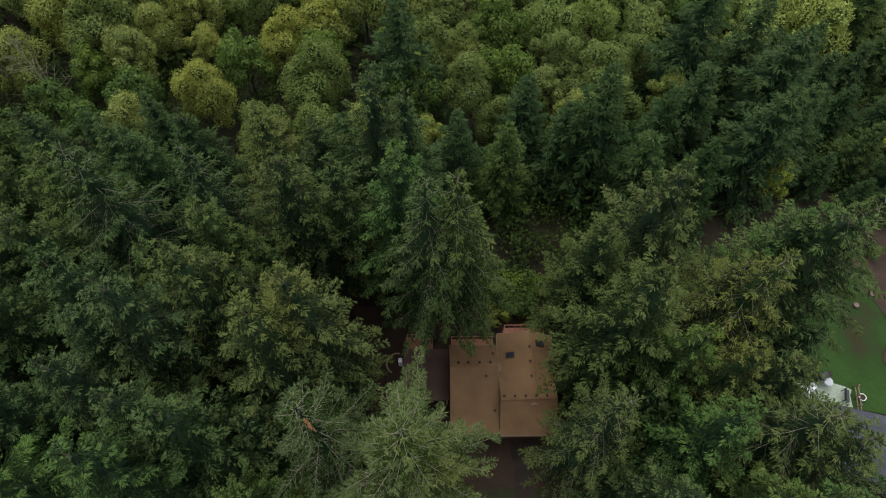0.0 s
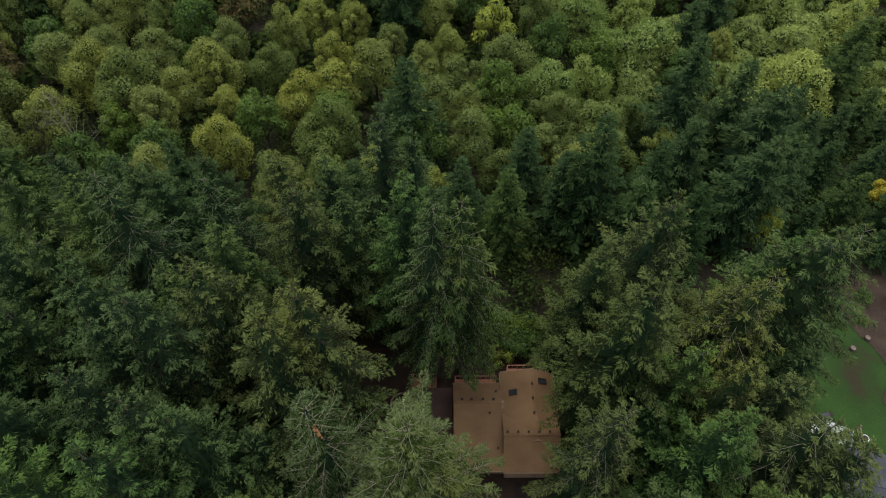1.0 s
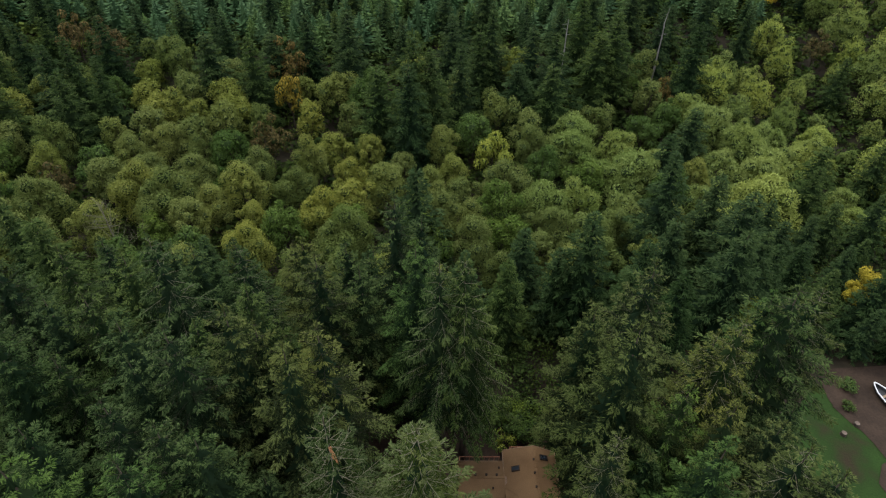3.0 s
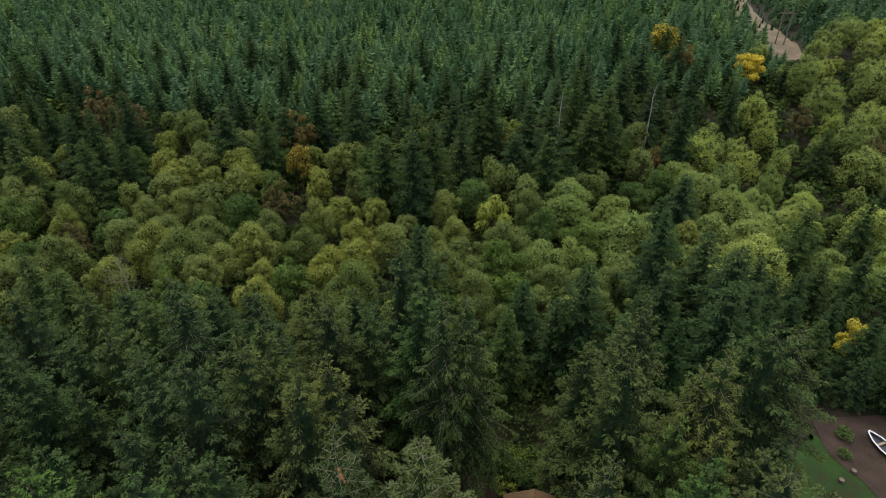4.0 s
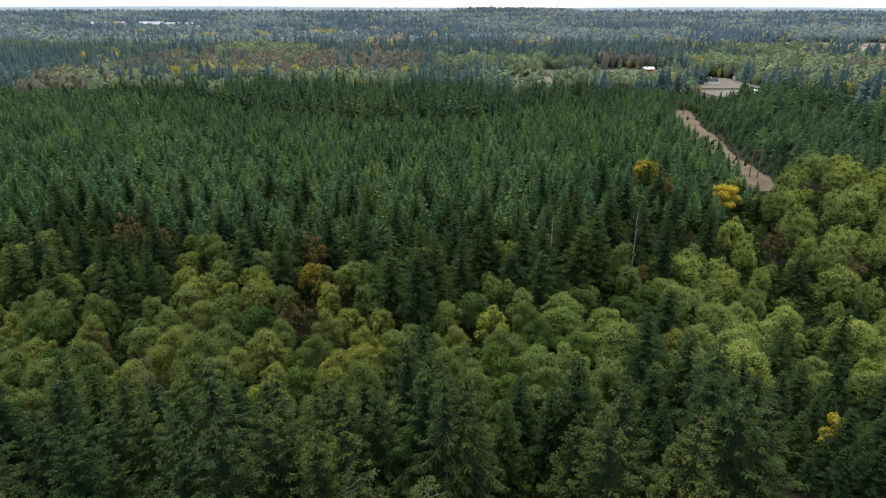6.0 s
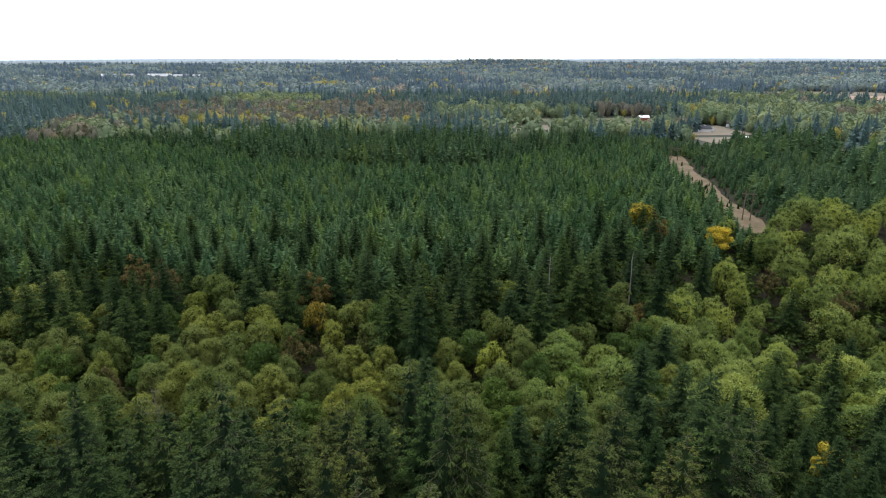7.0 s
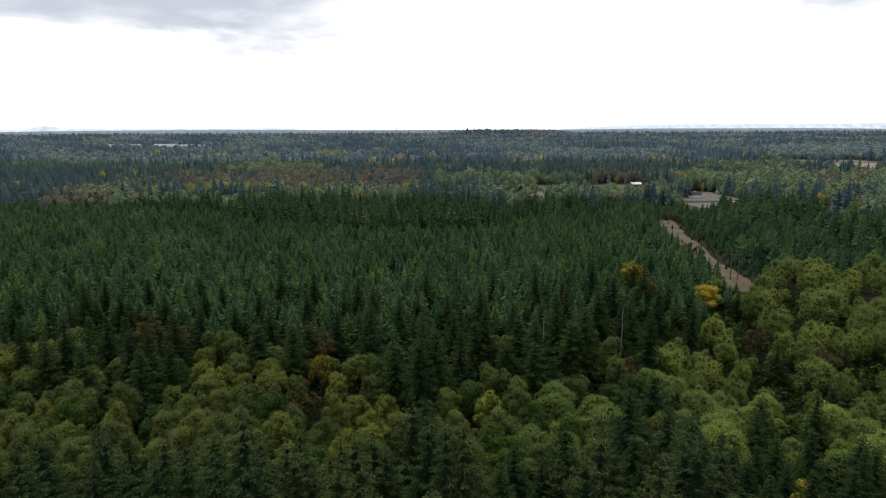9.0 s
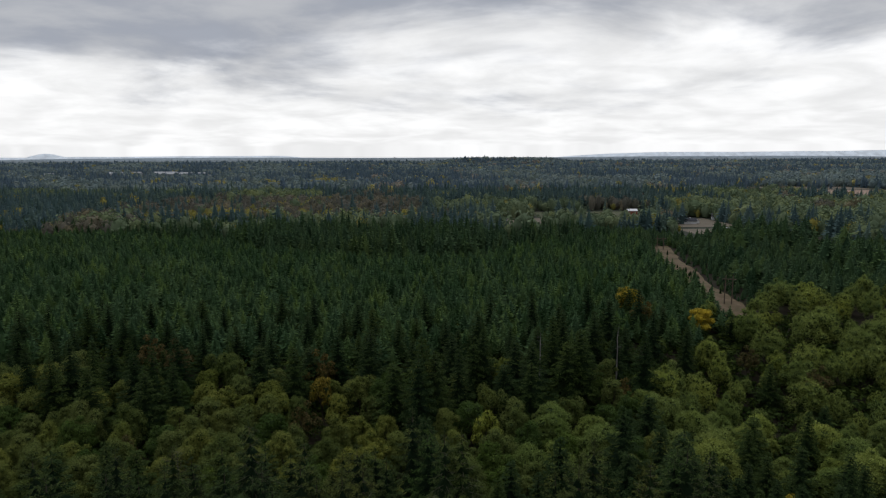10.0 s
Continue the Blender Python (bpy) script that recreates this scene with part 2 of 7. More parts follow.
M_FLOOR = surface("forest_floor", ((0.3, (0.0135, 0.0112, 0.0067)), (0.5, (0.0225, 0.018, 0.0105)), (0.7, (0.0195, 0.0255, 0.009))), 0.11, fine=1.6, bump=0.6)
M_BRUSH = surface("low_brush_and_dead_grass", ((0.3, (0.030, 0.036, 0.024)), (0.55, (0.044, 0.050, 0.034)), (0.75, (0.056, 0.056, 0.038))), 0.02, fine=0.25, bump=0.3)
M_LITTER = surface("red_brown_needle_litter", ((0.3, (0.0198, 0.0124, 0.0087)), (0.7, (0.036, 0.0223, 0.0149))), 0.35, fine=5, bump=0.5)
M_LAWN = surface("mown_grass", ((0.36, (0.0272, 0.02, 0.0104)), (0.46, (0.017, 0.036, 0.0068)), (0.62, (0.0225, 0.052, 0.009))), 0.16, fine=6, bump=0.5)
M_DIRT = surface("bare_reddish_dirt", ((0.3, (0.0265, 0.0179, 0.0125)), (0.7, (0.0484, 0.032, 0.0218))), 0.4, fine=4, bump=0.5)
M_TRACK = surface("dry_tan_grass_track", ((0.32, (0.080, 0.074, 0.036)), (0.46, (0.125, 0.092, 0.055)), (0.58, (0.158, 0.118, 0.076)), (0.72, (0.098, 0.088, 0.044))), 0.13, fine=1.4, bump=0.4)
M_FIELD = surface("dry_stubble_field", ((0.3, (0.135, 0.115, 0.085)), (0.7, (0.195, 0.165, 0.125))), 0.02, fine=0.3, bump=0.2)
M_FIELD_GREEN = surface("pasture_grass", ((0.3, (0.075, 0.09, 0.05)), (0.7, (0.115, 0.115, 0.068))), 0.02, fine=0.3, bump=0.2)
M_FIELD_RED = surface("ploughed_reddish_field", ((0.3, (0.25, 0.175, 0.13)), (0.7, (0.31, 0.22, 0.165))), 0.01, fine=0.2, bump=0.2)
M_SHINGLE = surface("brown_roof_shingles", ((0.3, (0.1201, 0.0696, 0.0331)), (0.7, (0.1653, 0.0992, 0.0487))), 0.5, fine=22, bump=0.4, per_object=0.10)
M_SHINGLE_DARK = surface("dark_brown_flat_roof", ((0.3, (0.0432, 0.0259, 0.0202)), (0.7, (0.0648, 0.0396, 0.0302))), 0.5, fine=18)
M_DECK_RED = surface("red_stained_deck_boards", ((0.3, (0.20, 0.085, 0.052)), (0.7, (0.30, 0.135, 0.085))), 1.0, per_object=0.15)
M_SIDING = surface("brown_board_siding", ((0.3, (0.14, 0.090, 0.060)), (0.7, (0.20, 0.135, 0.09))), 1.2, stretch=(1, 1, 0.2))
M_TRIM = surface("tan_painted_trim", ((0.3, (0.17, 0.115, 0.07)), (0.7, (0.23, 0.16, 0.10))), 2.0, bump=0.05)
M_VENT = surface("dark_metal_vent", ((0.3, (0.022, 0.017, 0.014)), (0.7, (0.040, 0.030, 0.024))), 3.0, rough=0.85, bump=0.05)
M_WHITE = surface("white_paint", ((0.3, (0.70, 0.70, 0.70)), (0.7, (0.80, 0.80, 0.79))), 1.5, rough=0.5, bump=0.05, fine_amount=0.15)
M_PATIO = surface("mossy_pale_green_patio", ((0.3, (0.20, 0.24, 0.17)), (0.7, (0.32, 0.36, 0.28))), 0.7, fine=6, bump=0.2)
M_GREYROOF = surface("grey_composite_roof", ((0.3, (0.042, 0.043, 0.050)), (0.7, (0.064, 0.065, 0.074))), 0.8, fine=15)
M_BLACK = surface("black_plastic", ((0.3, (0.016, 0.016, 0.017)), (0.7, (0.03, 0.03, 0.032))), 3.0, rough=0.5, bump=0.05)
M_WOOD = surface("weathered_timber", ((0.3, (0.18, 0.13, 0.085)), (0.7, (0.28, 0.21, 0.145))), 2.0, stretch=(1, 1, 0.2))
M_POLE = surface("creosoted_pole", ((0.3, (0.10, 0.075, 0.058)), (0.7, (0.17, 0.13, 0.10))), 1.5, stretch=(1, 1, 0.1))
M_PALE = surface("pale_grey_cladding", ((0.3, (0.34, 0.35, 0.37)), (0.7, (0.46, 0.47, 0.48))), 0.05, bump=0.0)
M_REDWALL = surface("barn_red_boards", ((0.3, (0.26, 0.07, 0.05)), (0.7, (0.34, 0.10, 0.07))), 0.8)
# Horizon hills: the pale blue of distance haze is put into the colour.
M_HILL_HAZED = surface("far_wooded_hill_hazed", ((0.3, (0.22, 0.27, 0.30)), (0.7, (0.26, 0.31, 0.34))), 0.004, fine=0.05, bump=0.0)
M_HILL_HAZE_PALE = surface("farthest_hills_haze_pale", ((0.3, (0.70, 0.77, 0.83)), (0.7, (0.76, 0.82, 0.86))), 0.002, fine=0.02, bump=0.0)


def clear_glass():
    m, n, l, b = material("skylight_glass", 0.08)
    b.inputs["Base Color"].default_value = (0.02, 0.025, 0.03, 1)
    b.inputs["Coat Weight"].default_value = 0.6
    return m


M_GLASS = clear_glass()

# ---- helpers for meshes ----


def mesh_of(name, verts, faces, mat):
    """A mesh from an (n, 3) array and an (m, k) array of corner numbers."""
    me = bpy.data.meshes.new(name)
    v, f = np.ascontiguousarray(verts, np.float32), np.ascontiguousarray(faces, np.int32)
    me.vertices.add(len(v))
    me.vertices.foreach_set("co", v.ravel())
    me.loops.add(f.size)
    me.loops.foreach_set("vertex_index", f.ravel())
    me.polygons.add(len(f))
    me.polygons.foreach_set("loop_start", np.arange(0, f.size, f.shape[1], dtype=np.int32))
    me.polygons.foreach_set("loop_total", np.full(len(f), f.shape[1], np.int32))
    me.update(calc_edges=True)
    me.materials.append(mat)
    return me


def part(name, bm, mat, parent=None, label=""):
    """Links a bmesh as one mesh object under a thing or a part."""
    me = bpy.data.meshes.new(name)
    bm.to_mesh(me)
    bm.free()
    me.materials.append(mat)
    ob = new(name, me)
    ob.parent = parent
    return tagged(ob, label)


def empty(name, x, y, z, turn=0.0):
    ob = new(name)
    ob.matrix_basis = pose(x, y, z, 0, 0, turn)
    return ob


def box(x0, x1, y0, y1, z0, z1, bevel=0.0, bm=None):
    own = bm or bmesh.new()
    r = bmesh.ops.create_cube(own, size=1.0, matrix=Matrix.LocRotScale(
        ((x0 + x1) / 2, (y0 + y1) / 2, (z0 + z1) / 2), None, (abs(x1 - x0), abs(y1 - y0), abs(z1 - z0))))
    if bevel:
        es = {e for v in r["verts"] for e in v.link_edges}
        bmesh.ops.bevel(own, geom=list(es), offset=bevel, segments=1, affect="EDGES")
    return own


def slab(corners, thick):
    """A slab under a four- or three-cornered upper face."""
    bm = bmesh.new()
    c = [Vector(p) for p in corners]
    n = (c[1] - c[0]).cross(c[-1] - c[0]).normalized()
    if n.z < 0:
        n = -n
    top = [bm.verts.new(p) for p in c]
    low = [bm.verts.new(p - n * thick) for p in c]
    bm.faces.new(top)
    bm.faces.new(low[::-1])
    k = len(c)
    for i in range(k):
        bm.faces.new((top[i], low[i], low[(i + 1) % k], top[(i + 1) % k]))
    bmesh.ops.recalc_face_normals(bm, faces=bm.faces)
    return bm


def rod(points, radii, sides=6, bm=None):
    """A tapered tube along some points."""
    bm = bm or bmesh.new()
    rings = []
    for i, (p, r) in enumerate(zip(points, radii)):
        p = Vector(p)
        q = Vector(points[min(i + 1, len(points) - 1)]) - Vector(points[max(i - 1, 0)])
        turn = q.to_track_quat("Z", "Y").to_matrix()
        rings.append([bm.verts.new(p + turn @ Vector((r * math.cos(a), r * math.sin(a), 0)))
                      for a in (2 * math.pi * k / sides for k in range(sides))])
    for a, b in zip(rings, rings[1:]):
        for k in range(sides):
            bm.faces.new((a[k], a[(k + 1) % sides], b[(k + 1) % sides], b[k]))
    bm.faces.new(rings[-1])
    bm.faces.new(rings[0][::-1])
    return bm


# ---- the lie of the land ----


def land(x, y):
    """Height of the ground: level round the cabin, a wet hollow, a gentle rise with the plantation, then a wide valley."""
    y = np.asarray(y, float)
    x = np.asarray(x, float)
    z = np.interp(y, (-5000, 80, 122, 150, 185, 250, 390, 460, 530, 660, 1400, 3000, 4700),
                  (0.8, 0.8, -4.5, -4.0, -0.5, 1.8, 3.2, -1.5, -5, -8, -14, -22, -36))
    dip = np.exp(-(((x - 85) / 45) ** 2 + ((y - 148) / 50) ** 2)) * -5.5
    lift = np.clip((x - 20) / 15, 0, 1)
    dip = dip + 2.3 * lift * lift * (3 - 2 * lift) * np.clip((98 - y) / 18, 0, 1)
    roll = 0.5 * np.sin(x * 0.021 + 1.0) * np.sin(y * 0.017) * np.clip((y - 90) / 60, 0, 1)
    rise = np.exp(-(((x - 300) / 270) ** 8 + ((y - 3050) / 330) ** 2)) * 17
    return z + dip + roll + rise


def axis(*spans):
    return np.unique(np.concatenate([np.arange(a, b, s) for a, b, s in spans] + [[spans[-1][1]]]))


gx = axis((-4900, -900, 250), (-900, -200, 50), (-200, 200, 8), (200, 900, 50), (900, 4901, 250))
gy = axis((-400, -40, 60), (-40, 300, 6), (300, 760, 20), (760, 1600, 60), (1600, 4950, 150))
GX, GY = np.meshgrid(gx, gy)
gv = np.stack([GX, GY, land(GX, GY)], -1).reshape(-1, 3)
nx, ny = len(gx), len(gy)
base = (np.arange(ny - 1)[:, None] * nx + np.arange(nx - 1)[None]).ravel()
ground = new("ground", mesh_of("ground", gv, np.stack([base, base + 1, base + 1 + nx, base + nx], -1), M_FLOOR))
tagged(ground, "dark brown forest floor rolling away to the horizon", "ground", kind="structure")


def patch(name, mat, left, right, lift, label, category, step=4.0, wobble=0.12):
    """A sheet of ground between two lines of points, laid on the land."""
    rows = []
    for k in range(len(left) - 1):
        n = max(2, int(math.dist(left[k], left[k + 1]) / step))
        for i in range(n + (k == len(left) - 2)):
            s = i / n
            rows.append((np.array(left[k]) * (1 - s) + np.array(left[k + 1]) * s, np.array(right[k]) * (1 - s) + np.array(right[k + 1]) * s))
    m = max(3, int(max(math.dist(a, b) for a, b in rows) / step) + 1)
    us = np.linspace(0, 1, m)
    rng = np.random.default_rng(len(name))
    pts = np.array([[a * (1 - u) + b * u for u in us] for a, b in rows])
    pts[:, 0] += rng.normal(0, step * wobble, (len(rows), 2))
    pts[:, -1] += rng.normal(0, step * wobble, (len(rows), 2))
    v = np.concatenate([pts, land(pts[..., 0], pts[..., 1])[..., None] + lift], -1).reshape(-1, 3)
    b = (np.arange(len(rows) - 1)[:, None] * m + np.arange(m - 1)[None]).ravel()
    ob = new(name, mesh_of(name, v, np.stack([b, b + 1, b + 1 + m, b + m], -1), mat))
    return tagged(ob, label, category, kind="structure")


patch("needle_litter", M_LITTER, [(-9, 52), (-9, 60), (-8, 70)], [(15, 52), (15, 60), (13, 71)], 0.03,
      "reddish brown needle litter round the cabin", "ground", 1.5)
patch("lawn", M_LAWN, [(33, 60), (35, 66), (39, 71), (43, 75.5)], [(60, 54), (60, 64), (56, 68), (47, 72.5)], 0.05,
      "patchy green lawn with worn brown edges", "lawn", 1.5, 0.35)
patch("dirt_yard", M_DIRT, [(41.5, 55), (45, 61), (46.5, 67), (43.5, 74), (44, 77.5)], [(62, 55), (62, 61), (61, 68), (60, 74), (56, 78.5)], 0.10,
      "bare reddish dirt yard beside the lawn", "yard", 1.5, 0.35)
patch("track", M_TRACK, [(94, 221), (96, 236), (98, 250), (100, 273), (104, 300), (109, 328), (113, 352), (116, 366)],
      [(113, 221), (116, 236), (115.6, 254), (116.2, 266), (120.8, 289), (123.7, 321), (130.6, 350), (133, 366)], 0.15,
      "dry tan grassy clearing strip under the power line", "track", 4.0, 0.10)
patch("valley_floor", M_BRUSH, [(-420, 398), (-760, 900), (-2700, 3330)], [(420, 398), (760, 900), (2700, 3330)], 0.06, "low brush and dead grass of the valley floor", "ground", 60.0)
patch("clearing_field", M_TRACK, [(-146, 400), (-148, 480)], [(-128, 400), (-126, 480)], 0.3, "small tan clearing among the trees", "field", 8.0)
patch("stubble_field", M_FIELD, [(40, 466), (40, 592)], [(92, 466), (96, 592)], 0.3, "pale dry stubble field", "field", 15.0)
patch("pasture", M_FIELD_GREEN, [(95, 572), (95, 660)], [(222, 572), (222, 660)], 0.3, "faded green pasture in the valley", "field", 15.0)
patch("valley_field", M_FIELD, [(176, 392), (184, 485)], [(240, 392), (242, 485)], 0.35, "dry grassy field among farm buildings", "field", 15.0)
patch("farm_field", M_FIELD, [(172, 502), (172, 580)], [(244, 502), (246, 580)], 0.35, "dry field beside a white farmhouse", "field", 15.0)
patch("ploughed_field", M_FIELD_RED, [(530, 790), (545, 1010)], [(690, 790), (700, 1010)], 0.3, "ploughed reddish brown field", "field", 30.0)
patch("long_field", M_FIELD, [(465, 1020), (465, 1105)], [(705, 1020), (705, 1105)], 0.3, "long pale field beside the far woods", "field", 30.0)

patch("far_field", M_FIELD_RED, [(292, 1225), (292, 1285)], [(345, 1225), (345, 1285)], 0.3, "small ploughed field far off", "field", 15.0)

# ---- conifers ----


def kites(base_pts, tips, widths, rng):
    """Pointed sprays: four-cornered blades from a base to a tip, each one slightly folded."""
    d = tips - base_pts
    up = rng.normal(0, 0.45, d.shape) + (0, 0, 1)
    side = np.cross(d, up)
    side /= np.linalg.norm(side, axis=1, keepdims=True) + 1e-9
    mid = base_pts + d * 0.42
    drop = np.zeros_like(d)
    drop[:, 2] = -widths * 0.5
    v = np.stack([base_pts, mid + side * widths[:, None] + drop, tips, mid - side * widths[:, None] + drop], 1)
    return v.reshape(-1, 3), np.arange(len(d) * 4).reshape(-1, 4)


def fir_meshes(seed, mat, height=30.0, reach=5.0, first=0.12, gap=1.75, droop=0.36, ragged=0.13, blunt=1.6, tuft=0.27, fine=1.0, boughs=6, fresh=None, inner=0.42, limb=0.0, wood=None, hang=0.0, pale_tip_from=0.74):
    """Trunk and crown of one fir: whorls of boughs, each a flat fan of branchlets set with small tufts of needles."""
    rng = np.random.default_rng(seed)
    lean = rng.normal(0, 0.006, 2)
    rows, z = [], height * first
    while z < height * 0.985:
        u = 1 - z / height
        grow = min(1.0, u * blunt) * (1 - 0.22 * max(0, u - 0.60) / 0.40)
        n = boughs if u > 0.08 else 5
        turn = rng.random() * 6.28
        for k in range(n):
            ln = (reach * grow + 0.15) * (1 + rng.normal(0, ragged)) * (1 + 0.10 * math.sin(2 * turn + k * 2.1))
            if ln > 0.2:
                rows.append((z + rng.normal(0, gap * 0.22), turn + 6.283 * k / n + rng.normal(0, 0.16), ln,
                             0.40 * (1 - u) ** 2 - 0.06 + rng.normal(0, 0.06), droop * (0.3 + 0.9 * u) * (1 + rng.normal(0, 0.25)), u))
        z += gap * (0.55 + 0.55 * u) * (0.85 + 0.3 * rng.random())
    bz, ba, bl, brise, bhang, bu = np.array(rows).T

    def along(i, t):
        r = bl[i] * t
        return np.stack([np.cos(ba[i]) * r + lean[0] * bz[i], np.sin(ba[i]) * r + lean[1] * bz[i],
                         bz[i] + bl[i] * (brise[i] * t - bhang[i] * t * t + 0.10 * t ** 4)], -1)

    # branchlets on both sides of every bough
    per = np.maximum(4, (bl / 0.16 * fine).astype(int))
    i = np.repeat(np.arange(len(bl)), per * 2)
    t = 0.20 + 0.80 * rng.random(len(i)) ** 0.80
    side = np.where(rng.random(len(i)) < 0.5, -1.0, 1.0)
    length = np.minimum(0.92, 0.25 * bl[i]) * np.minimum(1, t / 0.3) * (1.12 - t) * (0.7 + 0.6 * rng.random(len(i))) + 0.16
    fan = ba[i] + side * (0.85 + rng.normal(0, 0.22, len(i)))
    fall = -0.30 - 0.25 * bu[i] - hang + rng.normal(0, 0.16, len(i))
    way = np.stack([np.cos(fan), np.sin(fan), fall], -1)
    base = along(i, t)
    # tufts along every branchlet
    m = np.maximum(3, np.ceil(length / 0.105 * fine).astype(int))
    j = np.repeat(np.arange(len(i)), m)
    q = rng.random(len(j))
    p = base[j] + way[j] * (length[j] * q)[:, None]
    bend = fan[j] + np.where(rng.random(len(j)) < 0.5, -1, 1) * rng.uniform(0.05, 0.55, len(j)) - side[j] * 0.15
    d = np.stack([np.cos(bend), np.sin(bend), fall[j] * 0.7 + rng.normal(0.0, 0.26, len(j))], -1)
    size = tuft * (0.65 + 0.7 * rng.random(len(j)))
    # young marks paler ends, more of them higher: new growth plus light on tips
    young = (t[j] + 0.22 * q + rng.normal(0, 0.13, len(j)) + 0.12 * (1 - bu[i][j])) > pale_tip_from + 0.12
    # the ends of the boughs and the leader
    e = np.repeat(np.arange(len(bl)), 5)
    ep = along(e, 0.86 + 0.14 * rng.random(len(e)))
    ea = ba[e] + rng.normal(0, 0.5, len(e))
    ed = np.stack([np.cos(ea), np.sin(ea), rng.normal(0.1, 0.25, len(e))], -1)
    k = np.arange(12)
    lp = np.stack([np.full(12, lean[0] * height), np.full(12, lean[1] * height), height * 0.965 + 0.07 * k], -1)
    ld = np.stack([0.4 * np.cos(k * 2.4), 0.4 * np.sin(k * 2.4), np.full(12, 1.0)], -1)
    b_pts = np.concatenate([p, ep, lp])
    t_pts = b_pts + np.concatenate([d * size[:, None], ed * tuft, ld * 0.42])
    wid = np.concatenate([size * 0.135, np.full(len(e), tuft * 0.13), np.full(12, 0.06)])
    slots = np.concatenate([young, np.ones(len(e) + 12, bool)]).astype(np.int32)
    v, f = kites(b_pts, t_pts, wid, rng)
    # close inner tiers round the trunk, coloured dark for the crown's inner shade
    zt, n = height * max(first, 0.05), 17
    tv, tf, at_v = [], [], len(v)
    while zt < height * 0.93:
        u = 1 - zt / height
        r = inner * reach * min(1.0, (u * blunt) ** 1.1)
        ang = np.arange(n) * 6.283 / n + rng.random() * 6
        rr = r * (1 + rng.normal(0, 0.2, n)) * np.where(np.arange(n) % 2, 1.2, 0.62)
        low_z = zt - r * (0.35 + 0.3 * rng.random(n))
        tv.append(np.concatenate([np.stack([rr * np.cos(ang) + lean[0] * zt, rr * np.sin(ang) + lean[1] * zt, low_z], -1),
                                  np.stack([0.12 * r * np.cos(ang) + lean[0] * zt, 0.12 * r * np.sin(ang) + lean[1] * zt, np.full(n, zt + 0.4 * gap)], -1)]))
        k = np.arange(n)
        tf.append(np.stack([k, (k + 1) % n, (k + 1) % n + n, k + n], -1) + at_v)
        at_v += 2 * n
        zt += gap * (0.7 + 0.5 * u)
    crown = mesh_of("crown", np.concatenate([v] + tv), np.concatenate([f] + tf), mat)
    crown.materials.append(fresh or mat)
    crown.materials.append(M_NEEDLE_INNER_SHADE)
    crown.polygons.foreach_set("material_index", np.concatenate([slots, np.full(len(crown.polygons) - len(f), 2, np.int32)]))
    bm = rod([(lean[0] * h * height, lean[1] * h * height, h * height) for h in (-0.02, 0.04, 0.3, 0.6, 0.85, 0.985)],
             [height * r for r in (0.0165, 0.0125, 0.0095, 0.0062, 0.0028, 0.0006)], 7)
    trunk = bpy.data.meshes.new("trunk")
    bm.to_mesh(trunk)
    bm.free()
    trunk.materials.append(M_BARK)
    if limb:
        ends = (0.0, 0.25, 0.5, 0.74, 0.96)
        ii = np.arange(len(bl))
        a = np.concatenate([along(ii, s) for s in ends[:-1]])
        b = np.concatenate([along(ii, s) for s in ends[1:]])
        thick = limb * np.repeat((1.0, 0.8, 0.6, 0.45), len(bl))[:, None]
        # the stronger branchlets are bare as well
        strong = np.flatnonzero(length > 0.55)[::2]
        a = np.concatenate([a, base[strong]])
        b = np.concatenate([b, base[strong] + way[strong] * length[strong][:, None] * 0.9])
        thick = np.concatenate([thick, np.full((len(strong), 1), limb * 0.38)]) * (0.7 + 0.6 * rng.random((len(a), 1)))
        up = np.array((0, 0, limb * 0.9))
        a, b, d = a + up, b + up, b - a
        s1 = np.cross(d, (0, 0, 1.0))
        s1 /= np.linalg.norm(s1, axis=1, keepdims=True) + 1e-9
        s2 = np.cross(d, s1)
        s2 /= np.linalg.norm(s2, axis=1, keepdims=True) + 1e-9
        ring = np.stack([a + s1 * thick, a - s1 * thick * 0.5 + s2 * thick * 0.8, a - s1 * thick * 0.5 - s2 * thick * 0.8,
                         b + s1 * thick * 0.6, b - s1 * thick * 0.3 + s2 * thick * 0.5, b - s1 * thick * 0.3 - s2 * thick * 0.5], 1).reshape(-1, 3)
        k = np.arange(len(a))[:, None] * 6
        limbs = mesh_of("limbs", ring, np.concatenate([k + (0, 1, 4, 3), k + (1, 2, 5, 4), k + (2, 0, 3, 5)]), wood or M_BARK)
        bm = bmesh.new()
        bm.from_mesh(trunk)
        stem = len(bm.faces)
        bm.from_mesh(limbs)
        bm.faces.ensure_lookup_table()
        for face in bm.faces[stem:]:
            face.material_index = 1
        bm.to_mesh(trunk)
        bm.free()
        trunk.materials.append(wood or M_BARK)
        bpy.data.meshes.remove(limbs)
    return trunk, crown, height


def dressed(meshes, mat, fresh):
    """The same fir in needles of another tone."""
    crown = meshes[1].copy()
    crown.materials[0], crown.materials[1] = mat, fresh
    return meshes[0], crown, meshes[2]


def tree(name, meshes, x, y, high, label, category, group, turn=None, wide=1.0, z=None):
    """One tree standing on the land, from shared meshes."""
    trunk, crown, base_h = meshes
    rng = random.Random(int(x * 131 + y * 977))
    s = high / base_h
    root = new(name)
    zz = float(land(x, y)) if z is None else z
    root.matrix_basis = Matrix.Translation((x, y, zz)) @ Matrix.Rotation(rng.random() * 6.28 if turn is None else turn, 4, "Z") @ Matrix.Diagonal((s * wide, s * wide, s, 1))
    for nm, me in (("trunk", trunk), ("crown", crown)):
        if me:
            ob = new(nm, me)
            ob.parent = root
    return tagged(root, label, category, group)


